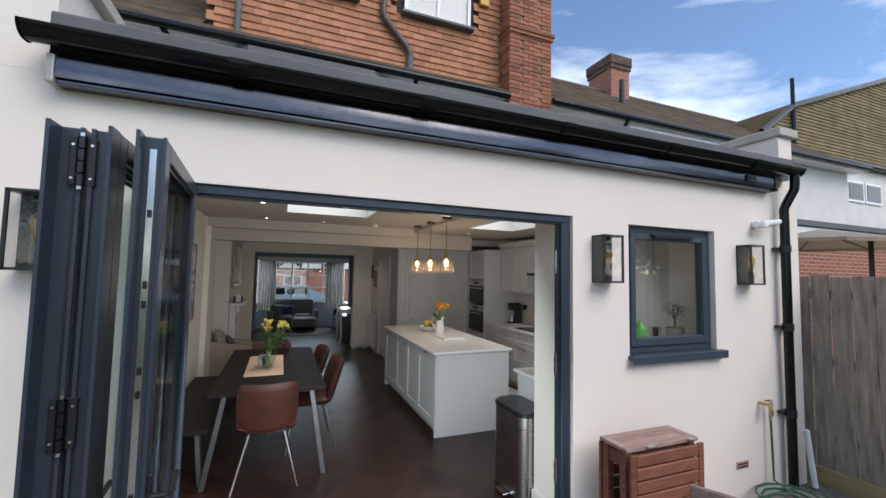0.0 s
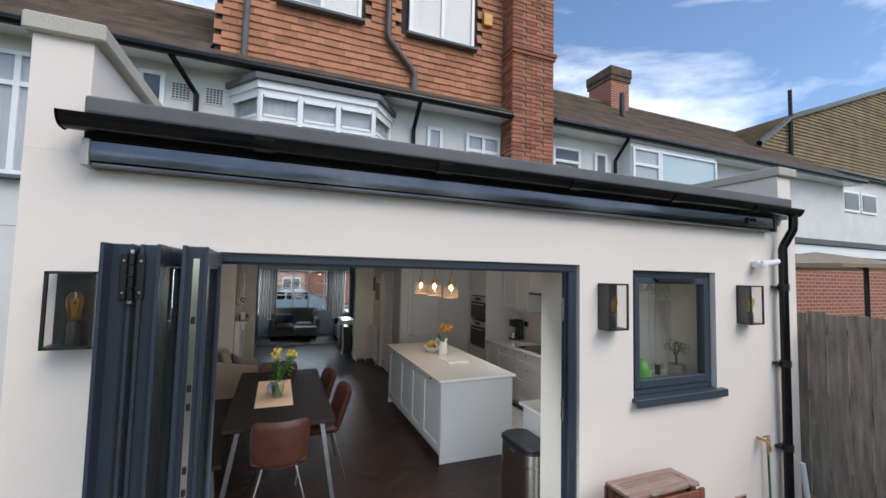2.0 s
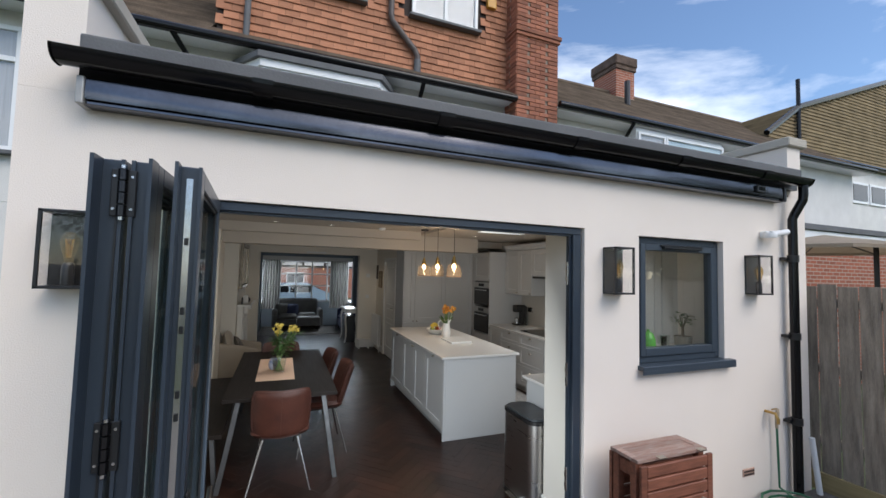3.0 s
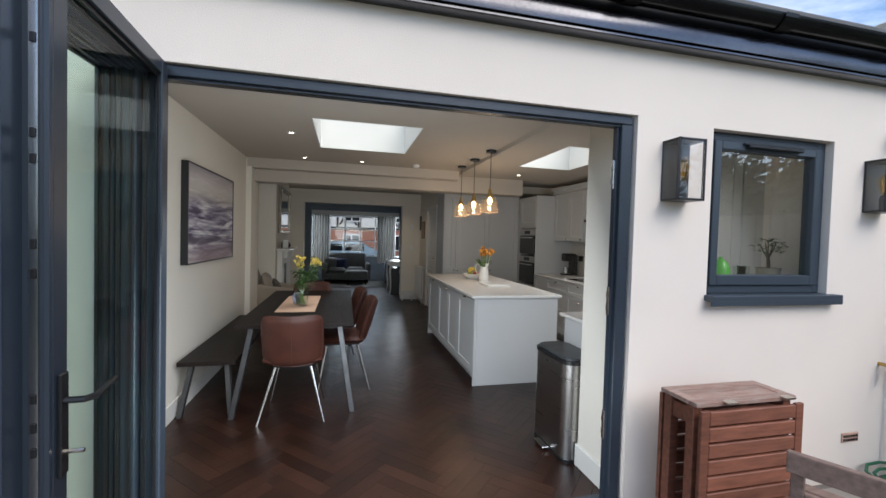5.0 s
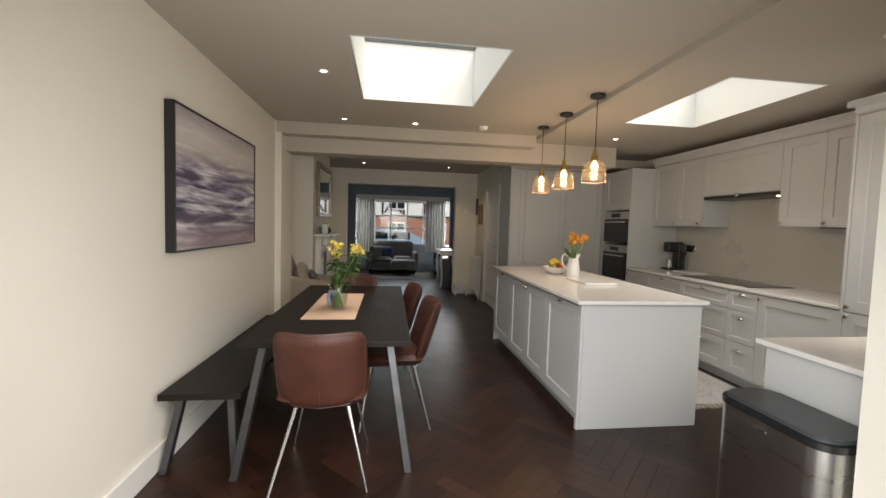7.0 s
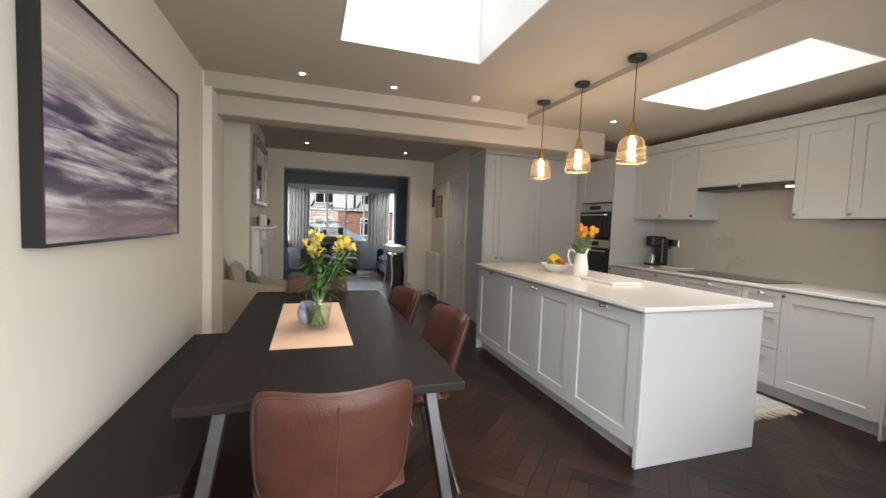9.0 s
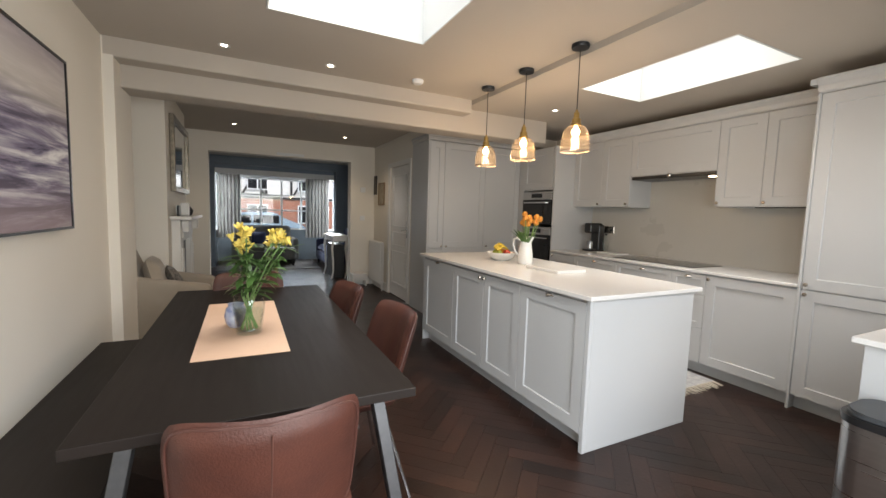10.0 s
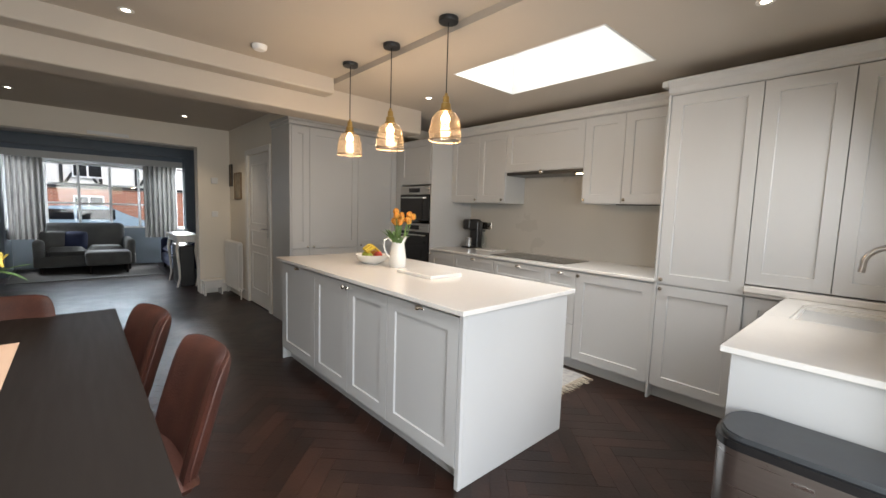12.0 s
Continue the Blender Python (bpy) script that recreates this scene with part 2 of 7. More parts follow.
BLACKPVC = material("black_plastic", (0.014, 0.014, 0.015), 0.32, vary=0.15, scale=4)
FASCIA = material("black_gloss_fascia", (0.13, 0.13, 0.14), 0.17, metal=1.0, vary=0.2, scale=3, rough_vary=0.08)
GREYCAP = material("pale_grey_cap", (0.42, 0.41, 0.39), 0.4, metal=0.3, vary=0.1, scale=20)
MEMBRANE = material("grey_roof_membrane", (0.125, 0.128, 0.132), 0.7, vary=0.12, scale=3, bump=0.2, bump_scale=90)
STONE = material("coping_stone", (0.52, 0.48, 0.41), 0.85, vary=0.1, scale=3, bump=0.3, bump_scale=120)
STEEL = material("bright_steel", (0.62, 0.62, 0.63), 0.22, metal=1.0, vary=0.05, scale=8)
BRUSHED = material("brushed_steel", (0.50, 0.49, 0.48), 0.30, metal=1.0, vary=0.05, scale=2, stretch=(1, 1, 30), bump=0.02, bump_scale=40)
NICKEL = material("satin_nickel", (0.62, 0.57, 0.50), 0.25, metal=1.0, vary=0.05)
BRASS = material("aged_brass", (0.55, 0.36, 0.13), 0.3, metal=1.0, vary=0.12, scale=20)
CABINET = material("pale_grey_cabinet_paint", (0.53, 0.535, 0.535), 0.42, vary=0.015, scale=2, bump=0.02, bump_scale=300)
QUARTZ = material("white_quartz", (0.74, 0.72, 0.69), 0.22, vary=0.03, scale=9, rough_vary=0.05)
SPLASH = material("pale_splashback", (0.50, 0.485, 0.45), 0.3, vary=0.02, scale=2)
LEATHER = material("brown_leather", (0.076, 0.0255, 0.0168), 0.50, spec=0.35, vary=0.22, scale=7, bump=0.18, bump_scale=160, second=(0.038, 0.013, 0.0095))
DARKTOP = material("black_stained_wood", (0.0150, 0.0112, 0.0096), 0.50, vary=0.03, scale=5, stretch=(8, 0.6, 8), bump=0.015, bump_scale=30, spec=0.15, rough_vary=0.05)
RUNNER = material("peach_woven_mat", (0.70, 0.47, 0.33), 0.9, vary=0.05, scale=4, bump=0.5, bump_scale=350)
FLOORWOOD = material("dark_oak_plank", (0.030, 0.0120, 0.0076), 0.35, spec=0.40, vary=0.28, scale=4, stretch=(1, 1, 1), bump=0.10, bump_scale=60, random_piece=0.40, rough_vary=0.08)
GLASS = glass_material("clear_glass")
VASEGLASS = glass_material("vase_glass", (0.95, 0.975, 0.965), ior=1.45, edge=0.5)
DOORGLASS = glass_material("tinted_glass", (0.95, 0.995, 0.972), ior=1.25, edge=0.30)
SHADE = shade_material("smoked_amber_glass", (0.96, 0.88, 0.78), (0.90, 0.74, 0.55))
LAMPGLASS = shade_material("amber_lamp_glass", (0.95, 0.82, 0.55), (0.85, 0.62, 0.30), 0.12)
WINGLASS = glass_material("kitchen_window_glass", (0.92, 0.94, 0.93), ior=2.1)
TINTED = glass_material("coated_glass", (0.30, 0.345, 0.36))
BAYGLASS = glass_material("bay_window_glass", (0.94, 0.95, 0.95))
BULB = glow("warm_bulb", (1.0, 0.78, 0.50), 5.0)
SPOT = glow("spot_lens", (1.0, 0.90, 0.76), 9.0)
MIRROR = material("mirror_glass", (0.85, 0.86, 0.86), 0.02, metal=1.0, vary=0.0, rough_vary=0.01)
BLACKGLASS = material("black_glass", (0.008, 0.008, 0.009), 0.06, vary=0.05, rough_vary=0.03)
PORCELAIN = material("white_porcelain", (0.80, 0.79, 0.76), 0.18, vary=0.02, scale=4, rough_vary=0.05)
LEAF = material("green_leaf", (0.085, 0.18, 0.042), 0.5, vary=0.25, scale=12, random_piece=0.3)
STEM = material("pale_green_stem", (0.17, 0.29, 0.09), 0.5, vary=0.2, scale=20)
YELLOW = material("yellow_petal", (0.80, 0.62, 0.14), 0.55, vary=0.12, scale=25, random_piece=0.15)
ORANGE = material("orange_petal", (0.86, 0.36, 0.06), 0.5, vary=0.3, scale=25, random_piece=0.15, second=(0.80, 0.50, 0.10))
TILERED = material("clay_tile", (0.43, 0.20, 0.11), 0.85, vary=0.25, scale=5, bump=0.4, bump_scale=70, random_piece=0.22, second=(0.35, 0.14, 0.075), stains=0.25)
BRICKRED = material("red_brick", (0.38, 0.14, 0.07), 0.9, vary=0.25, scale=8, bump=0.5, bump_scale=80, random_piece=0.3, second=(0.24, 0.10, 0.07))
MORTAR = material("pale_mortar", (0.30, 0.25, 0.20), 0.95, vary=0.12, scale=9, bump=0.3, bump_scale=120)
ROOFTILE = material("brown_roof_tile", (0.16, 0.115, 0.08), 0.9, vary=0.3, scale=2.5, bump=0.5, bump_scale=50, random_piece=0.15, stains=0.4)
TANTILE = material("tan_roof_tile", (0.30, 0.22, 0.12), 0.9, vary=0.2, scale=2, bump=0.4, bump_scale=50, random_piece=0.12, stains=0.3)
PVCWHITE = material("white_plastic", (0.78, 0.79, 0.79), 0.35, vary=0.02, scale=3)
PEBBLE = material("white_painted_render", (0.70, 0.69, 0.66), 0.9, vary=0.06, scale=3, bump=0.4, bump_scale=90, stains=0.15)
FENCEWOOD = material("weathered_fence_wood", (0.37, 0.31, 0.245), 0.9, vary=0.3, scale=4, stretch=(6, 6, 0.7), bump=0.5, bump_scale=40, random_piece=0.34, stains=0.7)
NEWWOOD = material("treated_softwood", (0.40, 0.31, 0.15), 0.8, vary=0.2, scale=5, stretch=(1, 0.3, 6), bump=0.2, bump_scale=50)
REDWOOD = material("red_brown_hardwood", (0.27, 0.10, 0.06), 0.5, vary=0.25, scale=6, stretch=(1, 8, 8), bump=0.15, bump_scale=60, random_piece=0.2)
WORNWOOD = material("worn_grey_red_wood", (0.30, 0.15, 0.11), 0.7, vary=0.3, scale=9, stretch=(1, 8, 8), bump=0.3, bump_scale=50, random_piece=0.2, second=(0.42, 0.33, 0.28))
PATIO = material("patio_slab", (0.33, 0.30, 0.26), 0.85, vary=0.18, scale=3, bump=0.3, bump_scale=70, random_piece=0.12)
GRASSM = material("lawn", (0.07, 0.11, 0.03), 0.9, vary=0.3, scale=3, bump=0.6, bump_scale=60)

# ---- large structure ----
FY, IY = 3.50, 3.92          # outer and inner face of the garden wall
CL, CK = 2.470, 2.425         # ceiling heights, dining side and kitchen side
XL, XR = -0.70, 4.40         # inner faces of the side walls

tagged(part("floor", one_box(-1.2, 4.7, 3.56, 16.2, -0.14, -0.012), material("floor_screed", (0.03, 0.02, 0.015), 0.8)), "dark sub-floor under the planks", "floor", kind="structure")
FLOOR = tagged(part("floor_boards_bed", one_box(-1.1, 4.6, 3.6, 16.0, -0.012, -0.006), material("floor_joint", (0.012, 0.007, 0.005), 0.6)), "dark herringbone wooden floor", "floor", kind="structure")

b = BM()
box(b, -0.925, -0.70, FY, FY + 0.12, -0.2, 2.60)
box(b, -0.70, -0.20, FY, FY + 0.11, -0.2, 2.60)
box(b, -0.20, 2.125, FY, FY + 0.11, 2.17, 2.60)
box(b, 2.125, 2.63, FY, IY, -0.2, 2.60)
box(b, 2.63, 3.56, FY, IY, -0.2, 1.15)
box(b, 2.63, 3.56, FY, IY, 2.145, 2.60)
box(b, 3.56, 4.70, FY, IY, -0.2, 2.60)
tagged(part("wall_south", b, RENDER), "cream rendered garden wall with a wide opening", "wall", kind="structure")
# the inner skin of the same wall, in room paint
b = BM()
box(b, 2.129, 2.60, IY, IY + 0.012, 0, CK)
box(b, 2.60, 3.60, IY, IY + 0.012, 0, 1.15)
box(b, 2.60, 3.60, IY, IY + 0.012, 2.15, CK)
box(b, 3.60, XR, IY, IY + 0.012, 0, CK)
box(b, -0.21, 2.11, FY + 0.11, FY + 0.122, 2.18, CL)
box(b, XL, -0.21, FY + 0.11, FY + 0.122, 0, CL)
box(b, 2.112, 2.129, FY + 0.12, IY + 0.012, 0.0, CL)
tagged(part("wall_south_plaster", b, WALL), "warm white painted plaster inside the garden wall", "wall", kind="structure")

tagged(part("wall_west", box(box(box(BM(), -0.92, XL, FY + 0.13, 7.42, -0.2, 2.60), -1.25, -0.95, 7.89, 11.0, -0.2, 2.60), -1.25, -0.635, 7.421, 7.89, -0.2, 2.60), WALL), "warm white painted side wall", "wall", kind="structure")
tagged(part("chimney_breast", one_box(-0.95, -0.50, 8.52, 10.0, 0, 2.5), WALL), "painted chimney breast", "chimney breast", kind="structure")
tagged(part("wall_east", one_box(XR, 4.70, IY, 9.3, -0.2, 2.60), WALL), "painted kitchen side wall", "wall", kind="structure")
b = BM()
box(b, 2.30, 2.42, 9.13, 9.28, 0, 2.55)
box(b, 2.30, 2.42, 9.28, 10.10, 2.03, 2.55)
box(b, 2.30, 2.42, 10.10, 11.0, 0, 2.55)
box(b, 2.42, 4.55, 9.16, 9.28, 0, 2.55)
tagged(part("wall_hall", b, WALL), "cream painted wall with a panelled door", "wall", kind="structure")
b = BM()
box(b, -1.25, -0.31, 11.0, 11.22, 0, 2.6)
box(b, 1.87, 2.50, 11.0, 11.22, 0, 2.6)
box(b, -0.31, 1.87, 11.0, 11.22, 2.18, 2.6)
tagged(part("wall_middle", b, WALL), "cream wall with a wide opening to the lounge", "wall", kind="structure")
# lounge
b = BM()
box(b, -1.25, -0.95, 11.22, 14.0, 0, 2.6)
box(b, 2.75, 3.0, 11.22, 14.0, 0, 2.6)
box(b, -1.25, -0.40, 14.0, 14.25, 0, 2.6)
box(b, 2.22, 3.0, 14.0, 14.25, 0, 2.6)
box(b, -0.40, 2.22, 14.0, 14.25, 2.28, 2.6)
tagged(part("wall_lounge", b, BLUEWALL), "slate blue painted lounge walls", "wall", kind="structure")
b = BM()
box(b, -0.40, 2.22, 15.02, 15.22, -0.05, 0.78)
box(b, -0.60, -0.40, 14.25, 15.22, -0.05, 0.78)
box(b, 2.22, 2.42, 14.25, 15.22, -0.05, 0.78)
box(b, -0.60, 2.42, 14.25, 15.22, 2.20, 2.4)
tagged(part("wall_bay", b, BLUEWALL), "blue painted bay below the window", "wall", kind="structure")

# ceilings: holes for the roof lights
S1 = (0.285, 1.27, 5.25, 6.45)
S2 = (2.745, 3.485, 5.255, 6.485)
STEP = 2.23


def ceiling_with_hole(bm, x0, x1, y0, y1, hole, z0, z1):
    hx0, hx1, hy0, hy1 = hole
    box(bm, x0, hx0, y0, y1, z0, z1)
    box(bm, hx1, x1, y0, y1, z0, z1)
    box(bm, hx0, hx1, y0, hy0, z0, z1)
    box(bm, hx0, hx1, hy1, y1, z0, z1)


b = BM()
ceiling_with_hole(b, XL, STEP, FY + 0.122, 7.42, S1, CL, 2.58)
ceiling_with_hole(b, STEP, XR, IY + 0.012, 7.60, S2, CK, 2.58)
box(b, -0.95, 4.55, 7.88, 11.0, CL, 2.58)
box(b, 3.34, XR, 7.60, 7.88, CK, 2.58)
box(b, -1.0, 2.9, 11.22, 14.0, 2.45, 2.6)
tagged(part("ceiling", b, CEIL), "off-white ceiling, darkened for its shade, with two roof light openings", "ceiling", kind="structure")
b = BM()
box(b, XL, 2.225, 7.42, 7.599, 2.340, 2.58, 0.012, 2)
tagged(part("ceiling_beam_front", b, CEIL), "off-white boxed ceiling beam, darkened for its shade", "beam", kind="structure")
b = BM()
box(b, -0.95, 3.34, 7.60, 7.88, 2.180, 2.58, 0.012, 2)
tagged(part("ceiling_beam_back", b, CEIL), "off-white boxed structural beam, darkened for its shade", "beam", kind="structure")

# flat roof with light shafts and kerb
b = BM()
for hole, x0, x1 in ((S1, -0.70, 2.0), (S2, 2.0, 4.43)):
    ceiling_with_hole(b, x0, x1, FY + 0.02, 7.45, hole, 2.60, 2.80)
tagged(part("flat_roof", b, MEMBRANE), "grey membrane flat roof", "roof", kind="structure")
tagged(part("roof_kerb", box(BM(), -0.70, 4.53, 3.425, 3.62, 2.766, 2.848, 0.012, 2), MEMBRANE), "grey membrane roof edge upstand", "roof edge", kind="structure")
for k, (hx0, hx1, hy0, hy1) in enumerate((S1, S2)):
    z0 = CL if k == 0 else CK
    t = 0.012
    sk = thing("roof_light", ((hx0 + hx1) / 2, (hy0 + hy1) / 2, z0), "white lined flat roof light", "roof light", group="roof lights")
    for a in ((hx0 + 0.003, hx0 + t, hy0 + 0.003, hy1 - 0.003), (hx1 - t, hx1 - 0.003, hy0 + 0.003, hy1 - 0.003), (hx0 + t, hx1 - t, hy0 + 0.003, hy0 + t), (hx0 + t, hx1 - t, hy1 - t, hy1 - 0.003)):
        part("lining_panel", one_box(*a, z0 - 0.002, 2.95), WHITE, sk)
    pn = part("pane", one_box(hx0 - t, hx1 + t, hy0 - t, hy1 + t, 2.9505, 2.96), TINTED, sk)
    pn.visible_shadow = False

# fascia, gutter, downpipe
b = BM()
fp = [(3.499, 2.530), (3.432, 2.528), (3.424, 2.534), (3.424, 2.544), (3.430, 2.548), (3.411, 2.551), (3.409, 2.575), (3.409, 2.600), (3.412, 2.638), (3.424, 2.648), (3.499, 2.650)]
A = [b.verts.new((-0.66, y, z)) for y, z in fp]
B_ = [b.verts.new((4.22, y, z)) for y, z in fp]
for k in range(len(fp)):
    q = (k + 1) % len(fp)
    b.faces.new((A[k], A[q], B_[q], B_[k]))
b.faces.new(A[::-1])
b.faces.new(B_)
FAS = tagged(part("fascia", b, FASCIA, smooth=True), "glossy black boxed fascia under the gutter", "fascia", kind="structure")
part("end_cap", one_box(-0.69, -0.661, 3.400, 3.499, 2.525, 2.648, 0.006, 2), GREYCAP, FAS, "pale grey end cap")
part("end_cap", one_box(4.221, 4.25, 3.400, 3.499, 2.525, 2.648, 0.006, 2), BLACKPVC, FAS)
b = one_box(3.84, 3.95, 3.392, 3.412, 2.575, 2.63, 0.004, 2)
sb = part("sensor_housing", b, BLACKPVC, FAS)
part("sensor_lens", one_box(3.855, 3.935, 3.388, 3.3915, 2.588, 2.618), BLACKGLASS, sb)
tagged(part("soffit_board", one_box(-0.70, 4.50, 3.45, 3.50, 2.656, 2.765), BLACKPVC), "black board behind the gutter", "fascia", kind="structure")
gut = thing("gutter", (2, 3.36, 2.68), "black plastic half-round rain gutter", "gutter")
b = BM()
prof = [(math.cos(a) * 0.062, math.sin(a) * 0.062) for a in (math.pi + math.pi * k / 10 for k in range(11))]
prof += [(x * 0.9, z * 0.9) for x, z in reversed(prof)]
for x0, x1 in ((-0.75, 4.47),):
    A = [b.verts.new((x0, 3.365 + y, 2.730 + z)) for y, z in prof]
    B_ = [b.verts.new((x1, 3.365 + y, 2.730 + z)) for y, z in prof]
    for k in range(len(prof)):
        q = (k + 1) % len(prof)
        b.faces.new((A[k], A[q], B_[q], B_[k]))
part("channel", b, GUTTERBLACK, gut, smooth=True)
for x in (-0.742, 4.465):
    b = BM()
    cap = [b.verts.new((x, 3.365 + y * 1.1, 2.730 + z * 1.1)) for y, z in prof[:11]]
    b.faces.new(cap)
    bmesh.ops.solidify(b, geom=b.faces[:], thickness=0.01)
    part("end_cap", b, GUTTERBLACK, gut)
for x in (0.0, 0.95, 1.9, 2.85, 3.8):
    b = BM()
    big = [(y * 1.12, z * 1.12) for y, z in prof[:11]]
    A = [b.verts.new((x, 3.365 + y, 2.730 + z)) for y, z in big]
    B_ = [b.verts.new((x + 0.09, 3.365 + y, 2.730 + z)) for y, z in big]
    for k in range(10):
        b.faces.new((A[k], A[k + 1], B_[k + 1], B_[k]))
    part("union_bracket", b, GUTTERBLACK, gut)
pipe = thing("downpipe", (4.40, 3.42, 0), "black round plastic downpipe", "downpipe")
b = BM()
tube(b, [(4.42, 3.365, 2.74), (4.42, 3.365, 2.60), (4.42, 3.37, 2.55), (4.385, 3.42, 2.42), (4.375, 3.43, 2.38), (4.375, 3.43, 0.02)], 0.036, 12)
part("pipe", b, GUTTERBLACK, pipe, smooth=True)
for z in (2.03, 1.35, 0.62):
    b = BM()
    lathe(b, [(0.036, -0.03), (0.043, -0.03), (0.043, 0.03), (0.036, 0.03)], (4.375, 3.43, z), 16)
    box(b, 4.30, 4.45, 3.445, 3.495, z - 0.012, z + 0.012)
    part("clip", b, BLACKPVC, pipe)

# parapets
for nm, x0, x1, zp in (("parapet_west", -0.925, -0.705, 3.12), ("parapet_east", 4.455, 4.65, 3.075)):
    tagged(part(nm, one_box(x0, x1, FY, 7.5, 2.601, zp), RENDER), "cream rendered parapet wall", "parapet", kind="structure")
    tagged(part(nm + "_coping", one_box(x0 - 0.03, x1 + 0.05, FY - 0.035, 7.5, zp + 0.001, zp + 0.083, 0.008), STONE), "stone coping on the parapet", "coping", kind="structure")

# ---- bifold doors and their frame ----
DT = 2.165
fr = thing("bifold_frame", (1.0, 3.55, 0), "anthracite aluminium frame of the folding doors", "door frame", kind="structure")
part("head", box(box(BM(), -0.198, 2.11, 3.52, 3.60, DT - 0.045, DT, 0.004), -0.198, 2.11, 3.535, 3.585, DT - 0.055, DT - 0.044), DOORALU, fr)
part("jamb", box(box(BM(), 2.045, 2.112, 3.52, 3.60, 0, DT - 0.046, 0.004), 2.03, 2.05, 3.545, 3.575, 0.0, DT - 0.056), DOORALU, fr)
part("jamb", one_box(-0.199, -0.165, 3.52, 3.60, 0, DT - 0.046, 0.004), DOORALU, fr)
part("threshold", one_box(-0.198, 2.11, 3.50, 3.62, -0.02, 0.012, 0.004), DOORALU, fr)
for z in (0.45, 1.15, 1.85):
    b = box(BM(), 2.022, 2.032, 3.55, 3.572, z - 0.08, z + 0.08, 0.002)
    box(b, 2.018, 2.024, 3.553, 3.569, z - 0.05, z - 0.02)
    box(b, 2.018, 2.024, 3.553, 3.569, z + 0.02, z + 0.05)
    part("keep", b, STEEL, fr, "bright steel lock keep")


def door_leaf(name, inner, outer, label, lock=False, handle=False, fins=(0.012, 0.012)):
    """A glazed leaf that stands from its inner to its outer upright edge in plan."""
    (xa, ya), (xb, yb) = inner, outer
    w = math.hypot(xb - xa, yb - ya)
    d = thing(name, (xa, ya, 0.015), label, "door", group="folding door leaves")
    rot = Matrix.Translation((xa, ya, 0.015)) @ Matrix.Rotation(math.atan2(yb - ya, xb - xa), 4, "Z")
    H, F, T = DT - 0.022, 0.062, 0.034
    for nm, a in (("stile", (0, F, -T, T, 0, H)), ("stile", (w - F, w, -T, T, 0, H)), ("rail", (F, w - F, -T, T, 0, 0.10)), ("rail", (F, w - F, -T, T, H - F, H))):
        part(nm, box(BM(), *a, 0.004, m=rot), DOORALU, d)
    b = BM()
    for s in (-1, 1):
        for a in ((F, w - F, 0.10, 0.112), (F, w - F, H - F - 0.012, H - F)):
            box(b, a[0], a[1], s * 0.018 - 0.004, s * 0.018 + 0.004, a[2], a[3], m=rot)
        for a in ((F, F + 0.012), (w - F - 0.012, w - F)):
            box(b, a[0], a[1], s * 0.018 - 0.004, s * 0.018 + 0.004, 0.112, H - F - 0.012, m=rot)
    part("gasket", b, BLACKPVC, d)
    p = part("pane", box(BM(), F, w - F, -0.012, 0.012, 0.10, H - F, m=rot), DOORGLASS, d)
    p.visible_shadow = False
    # raised lips along the closing edges
    part("edge_seal", box(box(BM(), w, w + fins[0], -T, -T + 0.010, 0.0, H, m=rot), w, w + fins[1], T - 0.010, T, 0.0, H, m=rot), DOORALU, d)
    if lock:
        pl = part("lock_strip", box(BM(), w + 0.001, w + 0.006, -0.009, 0.009, 0.05, H - 0.04, m=rot), STEEL, d, "bright steel lock strip")
        b = BM()
        for z in (0.30, 0.36, 0.55, 0.75, 0.92, 0.98, 1.05, 1.35, 1.42, 1.62, 1.68, 1.90):
            box(b, w + 0.006, w + 0.010, -0.006, 0.006, z - 0.012, z + 0.012, 0.002, m=rot)
        part("latch", b, BLACKALU, pl)
    if handle:
        for s in (-1, 1):
            b = box(BM(), w - 0.048, w - 0.014, s * T, s * (T + 0.01), 0.84, 1.10, 0.003, m=rot)
            hp = part("handle_plate", b, BLACKALU, d, "black handle plate")
            pts = [rot @ Vector(q) for q in ((w - 0.03, s * (T + 0.008), 1.03), (w - 0.03, s * (T + 0.05), 1.03), (w - 0.06, s * (T + 0.062), 1.027), (w - 0.17, s * (T + 0.058), 1.035))]
            part("lever", tube(BM(), pts, 0.009, 8), BLACKALU, hp)
        pts = [rot @ Vector(q) for q in ((w - 0.03, T + 0.008, 0.90), (w - 0.03, T + 0.05, 0.90))]
        part("key", tube(BM(), pts, 0.006, 6), NICKEL, d, "small key in the lock")
    return d, rot, w


